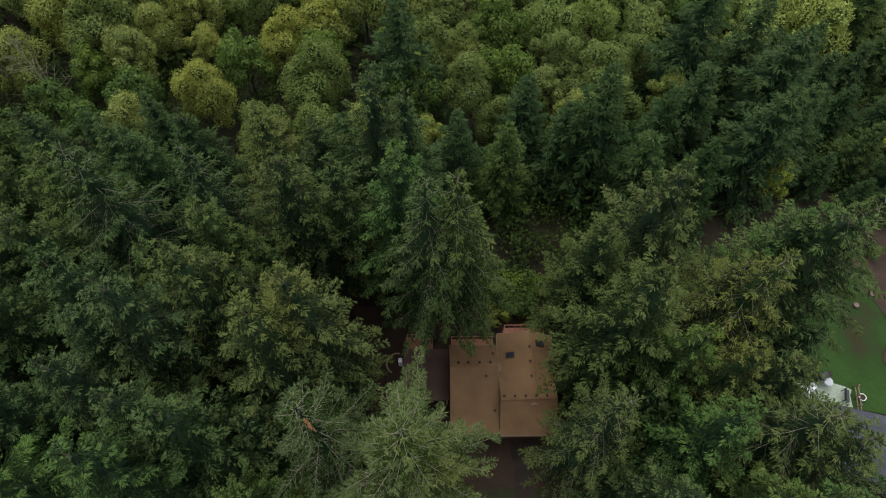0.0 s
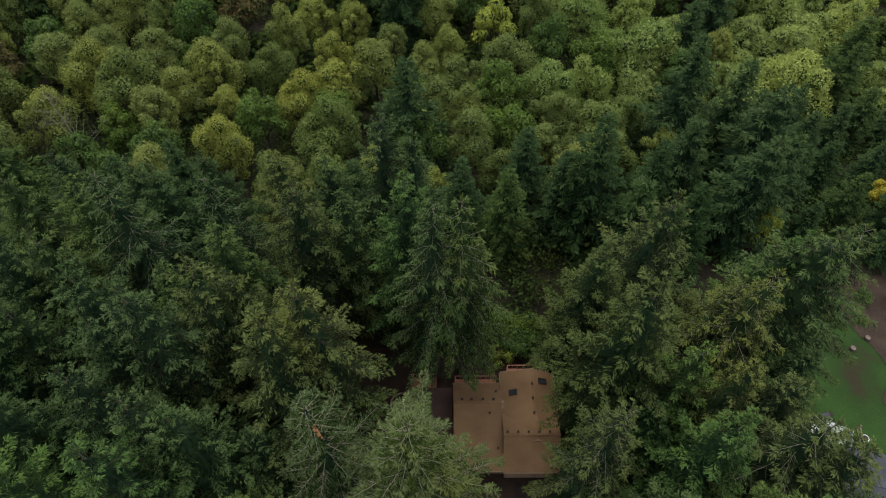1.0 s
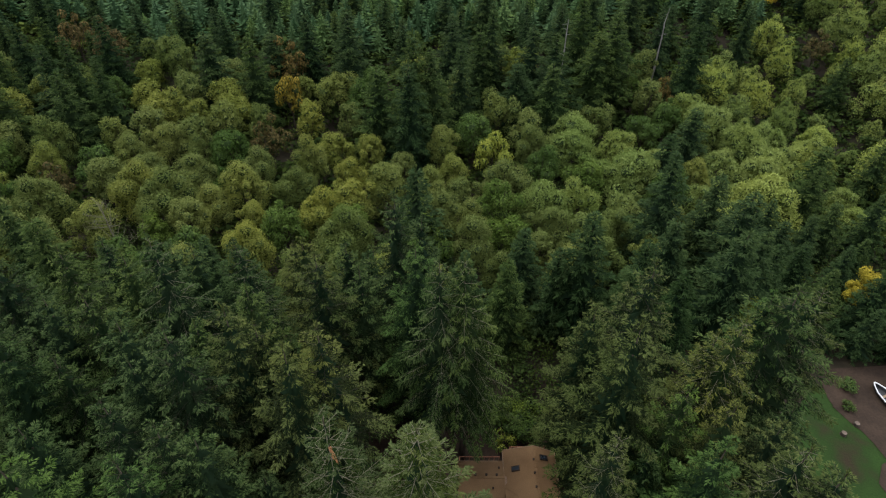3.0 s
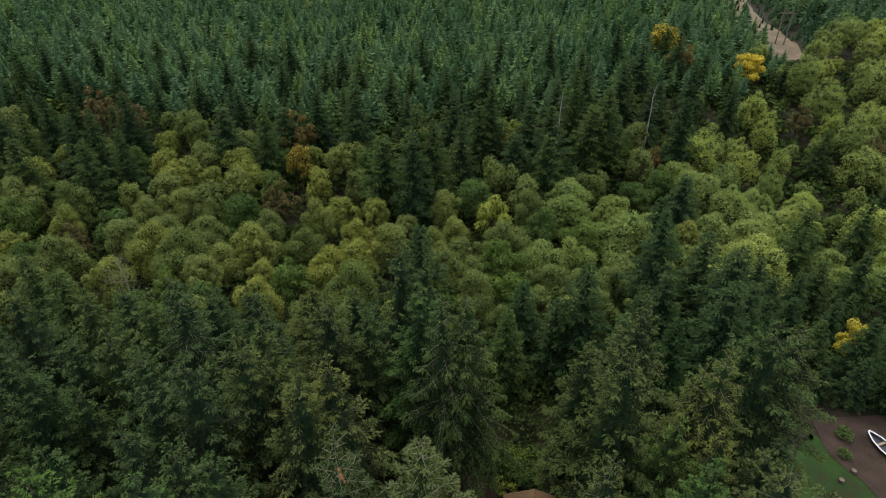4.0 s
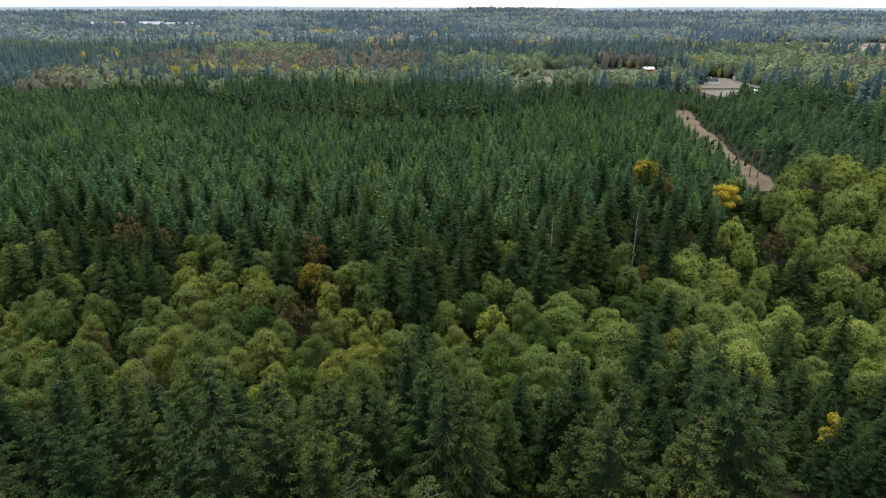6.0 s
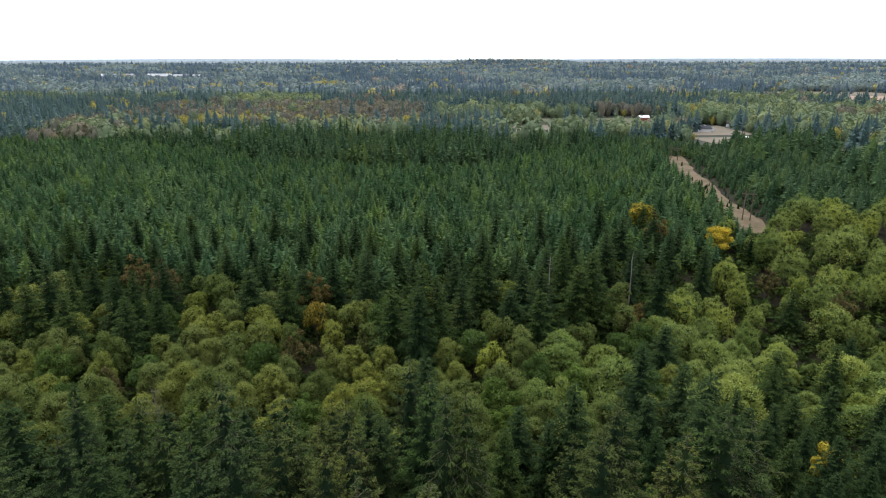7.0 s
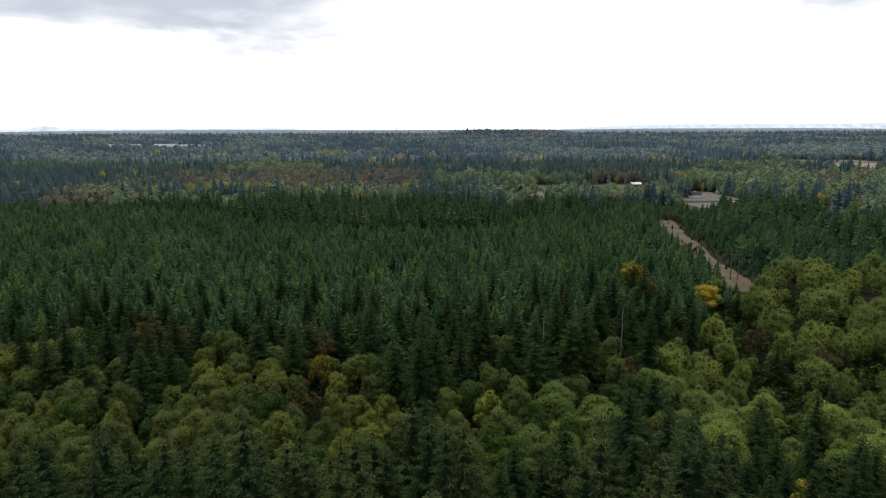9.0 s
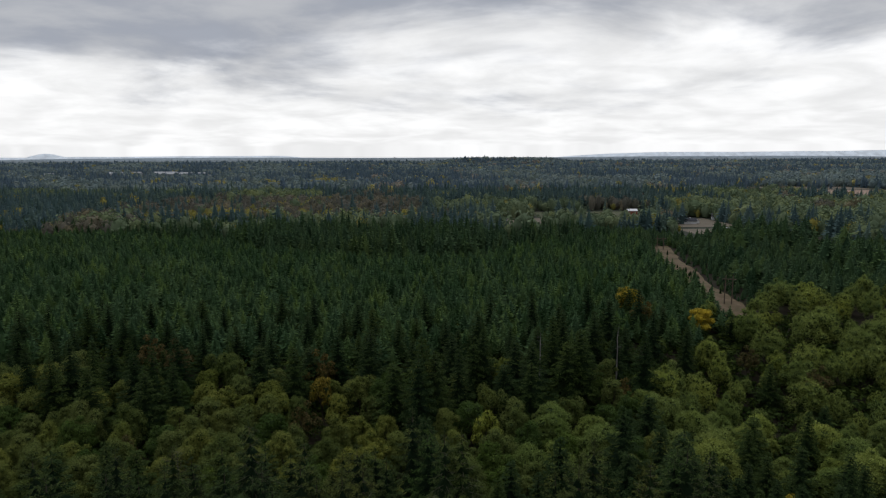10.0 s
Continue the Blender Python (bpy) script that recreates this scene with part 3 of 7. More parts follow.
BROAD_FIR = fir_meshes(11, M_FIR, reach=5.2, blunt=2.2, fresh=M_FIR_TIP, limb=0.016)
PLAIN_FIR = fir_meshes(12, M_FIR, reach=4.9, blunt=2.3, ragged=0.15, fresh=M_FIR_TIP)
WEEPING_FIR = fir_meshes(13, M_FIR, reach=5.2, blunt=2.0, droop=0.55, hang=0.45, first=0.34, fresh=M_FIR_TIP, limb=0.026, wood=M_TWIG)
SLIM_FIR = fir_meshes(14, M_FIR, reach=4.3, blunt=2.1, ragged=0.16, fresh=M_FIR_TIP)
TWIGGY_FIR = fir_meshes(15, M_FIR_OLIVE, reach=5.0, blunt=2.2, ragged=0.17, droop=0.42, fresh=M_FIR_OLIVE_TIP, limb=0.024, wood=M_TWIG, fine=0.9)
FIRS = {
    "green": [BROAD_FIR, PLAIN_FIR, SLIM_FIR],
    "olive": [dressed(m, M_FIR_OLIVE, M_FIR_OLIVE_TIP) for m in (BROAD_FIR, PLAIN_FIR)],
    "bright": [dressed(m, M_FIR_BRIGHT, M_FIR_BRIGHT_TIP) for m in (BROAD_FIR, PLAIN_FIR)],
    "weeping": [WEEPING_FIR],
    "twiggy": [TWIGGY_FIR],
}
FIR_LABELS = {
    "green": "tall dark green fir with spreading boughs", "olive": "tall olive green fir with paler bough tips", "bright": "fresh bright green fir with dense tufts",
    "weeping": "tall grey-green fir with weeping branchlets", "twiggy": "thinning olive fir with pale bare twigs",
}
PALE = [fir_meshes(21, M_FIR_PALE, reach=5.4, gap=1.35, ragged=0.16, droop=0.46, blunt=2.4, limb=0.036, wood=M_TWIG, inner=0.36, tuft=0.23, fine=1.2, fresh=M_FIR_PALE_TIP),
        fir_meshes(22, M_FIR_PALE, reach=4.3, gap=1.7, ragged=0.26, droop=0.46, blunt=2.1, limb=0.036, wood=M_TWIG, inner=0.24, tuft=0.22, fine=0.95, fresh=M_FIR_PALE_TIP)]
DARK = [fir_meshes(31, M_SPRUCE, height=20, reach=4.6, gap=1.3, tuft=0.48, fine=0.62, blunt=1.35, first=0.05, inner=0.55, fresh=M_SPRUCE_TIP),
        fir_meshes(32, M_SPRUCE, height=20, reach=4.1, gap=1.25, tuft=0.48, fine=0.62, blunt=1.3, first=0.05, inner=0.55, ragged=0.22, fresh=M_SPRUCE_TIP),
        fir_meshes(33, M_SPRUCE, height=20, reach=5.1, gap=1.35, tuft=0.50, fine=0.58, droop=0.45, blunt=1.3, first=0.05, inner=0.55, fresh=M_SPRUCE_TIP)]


def fir(x, y, high, kind=0, wide=1.0, look_of="green"):
    kinds = FIRS[look_of]
    tree("fir_tree", kinds[kind % len(kinds)], x, y, high - float(land(x, y)), FIR_LABELS[look_of], "tree", "firs round the cabin", wide=wide)


def pale_fir(x, y, high, kind=0, wide=1.0):
    tree("fir_tree", PALE[kind % len(PALE)], x, y, high - float(land(x, y)), "pale thinning fir with bare grey branches showing", "tree", "firs round the cabin", wide=wide)


def dark_conifer(x, y, high, kind=0, wide=1.0):
    tree("conifer_tree", DARK[kind % len(DARK)], x, y, high - float(land(x, y)), "dark narrow conifer among the broadleaf trees", "tree", "dark conifers in the hollow", wide=wide)


# ---- broadleaf trees ----


def broad_meshes(seed, mat, height=13.0, reach=4.0, lumps=20, leaves=135, lump=1.6, leaf=0.28, low=0.30, plume=0.0, core=M_LEAF_INNER_SHADE):
    """A trunk with limbs and a crown of leafy puffs round closed cores, mostly coloured dark for the shade inside;
    plume turns the leaves upwards and outwards.
    """
    rng = np.random.default_rng(seed)
    mid, half = height * (low + (1 - low) * 0.42), height * (1 - low) * 0.58 - lump * 0.55
    k = np.arange(lumps) + 0.5
    up = 1.0 - 1.42 * k / lumps
    turn = k * 2.39996 + rng.normal(0, 0.25, lumps)
    ring = np.sqrt(np.clip(1 - up * up, 0, 1))
    out = 0.74 + 0.30 * rng.random(lumps)
    out *= 1 + 0.16 * np.sin(2 * turn + seed) + 0.12 * np.sin(3 * turn + 2 * seed)
    centres = np.stack([ring * np.cos(turn) * reach * 0.80 * out, ring * np.sin(turn) * reach * 0.80 * out, mid + up * half * out], -1)
    sizes = lump * (0.45 + 0.95 * rng.random(lumps) ** 1.3)
    b_all, cores = [], []
    cu, ct = np.meshgrid(np.linspace(-0.75, 0.92, 4), np.arange(6) * 6.283 / 6, indexing="ij")
    shell = np.stack([np.sqrt(1 - cu * cu) * np.cos(ct), np.sqrt(1 - cu * cu) * np.sin(ct), cu], -1).reshape(-1, 3)
    for c, r in zip(centres, sizes):
        n = int(leaves * (r / lump) ** 1.7)
        d = rng.normal(0, 1, (n, 3))
        d[:, 2] = d[:, 2] * 0.95 + 0.28
        d /= np.linalg.norm(d, axis=1, keepdims=True)
        p = c + d * r * (0.68 + 0.44 * rng.random((n, 1))) * (1, 1, 0.95 + 0.25 * plume)
        nrm = d + rng.normal(0, 0.34 - 0.08 * plume, d.shape)
        nrm /= np.linalg.norm(nrm, axis=1, keepdims=True)
        fall = np.array((0, 0, -1.0 + 2.0 * plume)) + d * 0.8 * plume + rng.normal(0, 0.5, d.shape)
        t = fall - nrm * (fall * nrm).sum(1, keepdims=True) * (1 - 0.45 * plume)
        t /= np.linalg.norm(t, axis=1, keepdims=True) + 1e-9
        w = np.cross(nrm, t)
        s = leaf * (0.6 + 0.8 * rng.random((n, 1)))
        b_all.append(np.stack([p - t * s, p + w * s * 0.45, p + t * s + nrm * s * 0.3, p - w * s * 0.45], 1).reshape(-1, 3))
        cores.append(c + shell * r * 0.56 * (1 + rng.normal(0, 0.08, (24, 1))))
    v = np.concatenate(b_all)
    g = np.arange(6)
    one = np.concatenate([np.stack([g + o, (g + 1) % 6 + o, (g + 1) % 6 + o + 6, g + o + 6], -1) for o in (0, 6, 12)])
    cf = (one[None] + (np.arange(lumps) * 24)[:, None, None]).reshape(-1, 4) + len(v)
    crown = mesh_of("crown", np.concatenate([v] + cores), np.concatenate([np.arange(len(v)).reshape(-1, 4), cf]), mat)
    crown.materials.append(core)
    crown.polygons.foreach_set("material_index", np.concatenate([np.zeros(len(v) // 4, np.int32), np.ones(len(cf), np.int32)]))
    bm = rod([(0, 0, -0.4), (0.05, 0, height * 0.25), (0.1, 0.1, height * 0.6)], [0.20, 0.15, 0.06], 6)
    for c in centres[:9]:
        rod([(0.05, 0.02, height * 0.28), (c[0] * 0.5, c[1] * 0.5, (c[2] + height * 0.3) * 0.5), tuple(c)], [0.09, 0.06, 0.02], 4, bm)
    trunk = bpy.data.meshes.new("trunk")
    bm.to_mesh(trunk)
    bm.free()
    trunk.materials.append(M_BARK)
    return trunk, crown, height


ALDERS = [broad_meshes(41, M_ALDER, reach=3.6, lumps=26, lump=1.3, leaves=578, leaf=0.144, low=0.20, plume=0.5), broad_meshes(42, M_ALDER, reach=3.2, lumps=22, lump=1.25, leaves=560, leaf=0.144, low=0.22, plume=0.5),
          broad_meshes(43, M_ALDER, reach=4.0, lumps=30, lump=1.35, leaves=578, leaf=0.144, low=0.20, plume=0.5), broad_meshes(44, M_ALDER, height=14, reach=3.1, lumps=26, lump=1.2, leaves=542, leaf=0.144, low=0.22, plume=0.5)]
WILLOWS = [broad_meshes(51, M_WILLOW, height=10, reach=4.0, lumps=28, lump=1.4, leaves=578, leaf=0.158, low=0.02, plume=0.8), broad_meshes(52, M_WILLOW, height=11, reach=3.5, lumps=26, lump=1.3, leaves=560, leaf=0.158, low=0.02, plume=0.9),
           broad_meshes(53, M_WILLOW, height=10, reach=4.5, lumps=32, lump=1.4, leaves=578, leaf=0.158, low=0.02, plume=0.8)]
FAR_WILLOWS = [broad_meshes(55, M_WILLOW, height=10, reach=3.6, lumps=26, lump=1.25, leaves=236, leaf=0.16, low=0.05, plume=0.8), broad_meshes(56, M_WILLOW, height=11, reach=3.3, lumps=24, lump=1.2, leaves=236, leaf=0.16, low=0.05, plume=0.9),
               broad_meshes(57, M_WILLOW, height=9, reach=3.9, lumps=29, lump=1.2, leaves=236, leaf=0.16, low=0.05, plume=0.8)]
FAR_ALDERS = [broad_meshes(45, M_ALDER, reach=3.6, lumps=24, lump=1.35, leaves=304, leaf=0.192, low=0.20, plume=0.5), broad_meshes(46, M_ALDER, reach=3.2, lumps=20, lump=1.3, leaves=304, leaf=0.192, low=0.22, plume=0.5),
              broad_meshes(47, M_ALDER, reach=4.0, lumps=28, lump=1.35, leaves=304, leaf=0.192, low=0.20, plume=0.5)]
GREENS = [broad_meshes(61, M_SHRUB, height=11, reach=3.4, lumps=18, leaves=350, lump=1.2, leaf=0.158), broad_meshes(62, M_SHRUB, height=10, reach=3.0, lumps=16, leaves=350, lump=1.15, leaf=0.158)]
YELLOWS = [broad_meshes(71, M_YELLOW, height=12, reach=3.0, lumps=18, lump=1.1, leaves=170, leaf=0.24, low=0.2, core=M_YELLOW), broad_meshes(72, M_LIME, height=12, reach=3.2, lumps=18, lump=1.15, leaves=200, leaf=0.22, low=0.25)]
TURNING = [broad_meshes(76, M_TURNING, height=13, reach=3.6, lumps=24, lump=1.2, leaves=150, leaf=0.26)]
ORANGES = [broad_meshes(73, M_ORANGE, height=10, reach=2.6, lumps=14, leaves=130, lump=1.0, leaf=0.22)]
RUSTS = [broad_meshes(75, M_RUST, height=11, reach=3.2, lumps=20, lump=0.95, leaves=90, leaf=0.24)]
SHRUBS = [broad_meshes(81, M_SHRUB, height=2.4, reach=1.5, lumps=12, leaves=90, lump=0.6, leaf=0.12, low=0.1),
          broad_meshes(82, M_LIME, height=2.0, reach=1.6, lumps=10, leaves=90, lump=0.55, leaf=0.12, low=0.1)]


def broad(meshes, kind, x, y, top, label, group, wide=1.0, name="broadleaf_tree"):
    tree(name, meshes[kind % len(meshes)], x, y, max(2.0, top - float(land(x, y))), label, "tree", group, wide=wide)


def alder(x, y, top, kind=0, wide=1.0):
    broad(ALDERS if y < 128 else FAR_ALDERS, kind, x, y, top, "olive green alder with a rounded clumpy crown", "broadleaf trees in the hollow", wide)


def willow(x, y, top, kind=0, wide=1.0):
    broad(WILLOWS, kind, x, y, top, "light green willow with a billowing crown", "broadleaf trees in the hollow", wide)


THICKET = []


def thicket(x, y, top, kind=0, wide=1.0):
    """A willow of the close thicket far across the hollow."""
    z = float(land(x, y))
    THICKET.append((x, y, z - 0.2, top - z, (top - z) * wide * 0.86, kind))


def green_tree(x, y, top, kind=0, wide=1.0):
    broad(GREENS, kind, x, y, top, "fresh green broadleaf tree with a dense crown", "broadleaf trees in the hollow", wide)



# firs close round the cabin
pale_fir(-1.2, 51.7, 31.6, 0, 1.00)
pale_fir(-6.8, 53.3, 30.9, 1, 0.95)
for x, y, top, kind, wide, tone in (
        (-8.3, 61.0, 29.5, 0, 0.95, "olive"), (-10.5, 58.8, 30.0, 1, 0.95, "olive"), (-18.8, 60.5, 30.1, 0, 0.95, "green"), (-15.4, 62.8, 29.3, 1, 0.95, "olive"),
        (2.6, 67.3, 30.3, 0, 0.90, "weeping"), (0.6, 66.8, 30.2, 0, 0.90, "weeping"), (17.7, 69.4, 27.9, 0, 1.00, "olive"), (14.3, 60.5, 30.1, 1, 1.05, "olive"),
        (12.9, 66.4, 25.4, 1, 0.95, "olive"), (27.4, 64.8, 29.6, 0, 1.25, "green"), (21.4, 63.1, 26.6, 0, 0.85, "twiggy"), (22.0, 61.6, 29.4, 0, 0.90, "twiggy"),
        (-22.4, 69.2, 30.3, 0, 1.05, "weeping"), (-27.2, 71.6, 26.6, 1, 1.05, "green"), (-17.7, 72.3, 26.8, 0, 0.95, "weeping"), (-4.3, 77.9, 28.3, 0, 0.85, "green"),
        (-2.0, 70.8, 28.6, 1, 0.90, "bright"), (-18.3, 54.2, 27.4, 0, 0.95, "green"), (-23.7, 62.7, 28.2, 1, 1.05, "green"), (-29.1, 67.7, 25.9, 0, 1.05, "green"),
        (-32.4, 67.4, 25.7, 1, 1.0, "green"), (11.9, 54.0, 27.4, 0, 0.82, "twiggy"), (18.2, 52.7, 27.8, 1, 0.95, "bright"), (23.3, 52.9, 27.2, 0, 1.20, "twiggy"),
        (18.2, 58.6, 25.9, 0, 0.80, "bright"), (20.8, 57.2, 26.0, 1, 0.80, "olive"), (-1.8, 77.9, 25.6, 2, 1.0, "green"), (-10.5, 71.8, 26.6, 0, 1.05, "olive"),
        (-15.7, 67.5, 26.7, 1, 0.95, "green"), (-19.2, 65.1, 25.2, 2, 1.05, "green"), (-13.9, 63.8, 26.7, 2, 0.95, "olive"), (-15.5, 53.4, 27.5, 1, 0.95, "green"),
        (-18.9, 51.0, 28.9, 0, 0.90, "bright"), (-22.5, 56.5, 27.0, 0, 0.95, "green"), (-27.9, 54.8, 26.3, 1, 1.0, "green"), (-29.4, 61.9, 24.6, 0, 0.95, "green"),
        (-32.2, 61.2, 28.1, 1, 1.0, "green"), (26.2, 66.0, 27.9, 1, 0.9, "bright"), (30.6, 66.4, 27.6, 0, 1.10, "twiggy"), (-21.9, 59.7, 27.0, 2, 1.0, "green"),
        (-24.9, 50.2, 30.4, 1, 0.95, "bright"), (-42.2, 74.8, 24.5, 0, 1.0, "green"), (-11.3, 49.3, 24.0, 1, 0.9, "green"), (-7.2, 72.9, 24.0, 2, 1.1, "green"),
        (-34.7, 74.0, 25.0, 0, 1.0, "green"), (-23.0, 75.5, 24.0, 1, 1.05, "green"), (-38.6, 66.0, 26.0, 0, 1.05, "green"), (15.4, 49.0, 25.5, 0, 0.9, "green"),
        (20.4, 48.6, 26.5, 1, 1.0, "green"), (25.6, 58.0, 21.5, 2, 1.1, "green"), (15.8, 56.2, 21.0, 2, 1.2, "green"), (-12.4, 54.8, 20.0, 2, 1.2, "green"),
        (-24.5, 66.0, 21.0, 2, 1.2, "green"), (-13.0, 68.0, 20.0, 2, 1.2, "green"), (23.8, 48.6, 26.0, 0, 0.95, "bright"),
        (28.0, 60.0, 21.0, 2, 1.35, "green"), (25.6, 51.4, 26.4, 0, 1.25, "olive"), (24.4, 56.7, 24.2, 1, 0.95, "olive"), (29.0, 50.0, 20.5, 1, 1.0, "green"), (17.0, 64.8, 19.0, 2, 1.2, "green"), (-9.0, 77.6, 22.5, 0, 1.0, "green"), (-13.6, 78.8, 22.0, 1, 1.05, "olive"), (-21.0, 80.4, 20.5, 0, 1.1, "green"), (-27.0, 79.0, 21.0, 1, 1.1, "green"), (-35.0, 81.0, 20.0, 0, 1.1, "green"), (-16.5, 85.0, 15.5, 2, 1.2, "olive"), (-36.0, 56.0, 27.0, 0, 1.0, "green"), (-31.5, 49.5, 27.5, 1, 1.0, "green")):
    fir(x, y, top, kind, wide, tone)
# darker second row of conifers
for x, y, top, kind, wide in (
        (16.9, 84.8, 19.9, 0, 1.15), (28.5, 89.6, 15.8, 2, 1.15), (14.1, 85.7, 14.4, 1, 1.2), (10.3, 89.4, 14.2, 0, 1.2), (24.7, 87.2, 14.3, 1, 1.2), (37.8, 92.2, 17.8, 2, 1.3),
        (30.4, 99.2, 18.3, 0, 1.15), (-2.8, 95.2, 18.8, 1, 1.2), (33.2, 83.0, 19.5, 2, 1.2), (37.0, 85.4, 17.0, 0, 1.2), (21.0, 80.5, 16.5, 2, 1.2), (26.0, 79.0, 17.0, 0, 1.1),
        (7.8, 82.4, 15.5, 1, 1.15), (3.0, 84.0, 15.0, 0, 1.1), (-8.0, 83.2, 16.0, 1, 1.1), (47.1, 85.5, 11.5, 0, 1.2), (53.5, 92.4, 9.0, 0, 1.2), (46.7, 91.4, 10.5, 2, 1.2),
        (41.0, 88.0, 13.0, 1, 1.2), (-52.6, 90.7, 17.0, 1, 1.1), (-45.1, 85.5, 19.0, 2, 1.1), (-27.2, 86.3, 15.0, 0, 1.1), (-31.1, 82.6, 17.0, 1, 1.1)):
    dark_conifer(x, y, top, kind, wide)
fir(-66.6, 63.6, 30.0, 8, 1.01)
fir(-69.4, 54.7, 28.8, 3, 0.92)
dark_conifer(-66.4, 82.7, 19.4, 5, 0.90)
fir(-55.8, 67.8, 26.8, 7, 0.93)
fir(-37.4, 49.7, 29.9, 6, 1.08)
fir(-62.1, 48.4, 28.7, 2, 1.02)
fir(-50.0, 53.7, 27.2, 7, 0.91)
dark_conifer(-77.5, 81.0, 18.1, 4, 0.92)
fir(-74.3, 47.3, 28.0, 7, 1.01)
dark_conifer(-53.6, 79.6, 21.0, 8, 1.09)
fir(-42.2, 60.9, 28.4, 6, 0.97)
fir(-66.6, 73.1, 27.5, 8, 1.07)
fir(-76.9, 67.7, 26.0, 1, 0.95)
fir(-58.5, 60.3, 27.3, 5, 0.90)
fir(32.4, 47.2, 26.0, 3, 1.06)
fir(-53.4, 46.7, 29.8, 4, 0.93)
fir(-77.7, 54.8, 26.7, 5, 1.06)
fir(-47.8, 67.3, 27.5, 0, 0.95)
fir(-45.2, 46.8, 25.6, 3, 1.03)
# dark trees beyond the yard and lawn
dark_conifer(52.9, 100.5, 8.0, 5, 1.07)
dark_conifer(36.8, 98.7, 15.8, 1, 1.23)
dark_conifer(70.7, 97.3, 9.3, 8, 1.04)
dark_conifer(80.9, 103.1, 7.9, 2, 1.11)
dark_conifer(77.9, 85.9, 11.3, 0, 1.28)
dark_conifer(63.8, 103.5, 9.3, 2, 1.13)
dark_conifer(69.7, 86.6, 11.5, 8, 1.05)
dark_conifer(57.7, 95.7, 7.6, 3, 1.06)
dark_conifer(83.0, 95.3, 8.9, 4, 1.01)
dark_conifer(47.4, 97.9, 9.0, 8, 1.17)
dark_conifer(65.3, 92.6, 11.3, 1, 1.14)
dark_conifer(76.9, 93.5, 9.2, 1, 1.10)
dark_conifer(48.1, 103.5, 8.0, 6, 1.25)
dark_conifer(60.8, 88.0, 11.0, 2, 1.17)
dark_conifer(72.0, 102.9, 8.5, 8, 1.08)
dark_conifer(83.4, 88.0, 12.2, 8, 1.02)
dark_conifer(41.8, 101.8, 8.7, 7, 1.06)
dark_conifer(57.9, 103.8, 7.7, 8, 1.18)
dark_conifer(50.0, 80.0, 10.5, 0, 1.25)
dark_conifer(54.0, 79.5, 11.5, 0, 1.25)
dark_conifer(58.0, 80.0, 10.5, 4, 1.25)
dark_conifer(46.5, 81.0, 8.0, 2, 1.25)
dark_conifer(61.0, 77.0, 10.5, 2, 1.25)
dark_conifer(42.0, 83.0, 9.5, 5, 1.25)
dark_conifer(52.0, 83.5, 13.5, 5, 1.25)
# dark conifers standing among the broadleaf trees
dark_conifer(37.5, 119.9, 9.0, 0, 1.38)
dark_conifer(61.7, 116.9, 9.2, 2, 1.31)
dark_conifer(76.7, 123.6, 6.6, 3, 1.13)
dark_conifer(14.4, 141.3, 11.4, 5, 1.48)
dark_conifer(-4.7, 136.6, 19.1, 7, 1.18)
dark_conifer(-5.3, 126.3, 18.6, 8, 1.01)
dark_conifer(-10.9, 130.8, 15.4, 2, 1.35)
dark_conifer(45.6, 130.9, 7.7, 8, 1.47)
dark_conifer(47.2, 164.0, 13.6, 4, 0.98)
dark_conifer(34.9, 153.4, 15.5, 6, 1.44)
dark_conifer(29.4, 161.3, 16.8, 0, 1.03)
dark_conifer(31.2, 150.3, 13.7, 5, 1.38)
dark_conifer(21.8, 145.2, 14.7, 6, 1.36)
dark_conifer(10.2, 154.2, 16.0, 6, 1.06)
dark_conifer(2.3, 157.4, 13.5, 0, 1.37)
dark_conifer(7.7, 151.8, 13.2, 8, 1.14)
dark_conifer(-18.5, 152.6, 16.6, 1, 1.47)
dark_conifer(87.0, 158.7, 4.6, 1, 1.33)
dark_conifer(70.8, 195.1, 11.0, 7, 1.25)
dark_conifer(63.1, 181.4, 13.2, 4, 1.26)
dark_conifer(94.0, 196.7, 7.5, 6, 1.30)
dark_conifer(76.6, 189.2, 6.5, 8, 1.15)
dark_conifer(-68.9, 141.4, 15.6, 1, 1.01)
dark_conifer(-72.3, 139.6, 14.9, 7, 1.33)
dark_conifer(-84.1, 152.0, 14.1, 6, 1.06)
dark_conifer(-85.1, 145.1, 13.6, 7, 1.03)
dark_conifer(-102.0, 146.1, 14.0, 1, 1.04)
dark_conifer(-92.9, 148.9, 15.1, 0, 1.06)
dark_conifer(-92.6, 140.4, 13.3, 4, 1.36)
dark_conifer(86.5, 133.8, 3.6, 8, 1.22)
dark_conifer(58.4, 111.5, 8.5, 4, 1.22)
dark_conifer(-1.9, 136.0, 16.0, 1, 1.26)
dark_conifer(-68.5, 154.7, 13.9, 0, 1.13)
dark_conifer(-27.6, 156.9, 13.8, 0, 1.21)
dark_conifer(-33.9, 152.1, 12.5, 8, 1.49)
dark_conifer(-36.0, 144.5, 14.4, 0, 1.20)
dark_conifer(-45.7, 149.2, 13.5, 2, 1.48)
dark_conifer(51.2, 152.6, 14.3, 7, 1.21)
dark_conifer(18.1, 151.3, 14.1, 8, 1.25)
dark_conifer(3.7, 142.0, 14.5, 4, 1.07)
dark_conifer(20.6, 138.3, 12.5, 8, 1.28)
dark_conifer(-62.8, 138.6, 12.6, 1, 1.13)
dark_conifer(-78.7, 131.6, 14.0, 3, 1.39)
dark_conifer(-66.0, 131.0, 13.6, 4, 1.38)
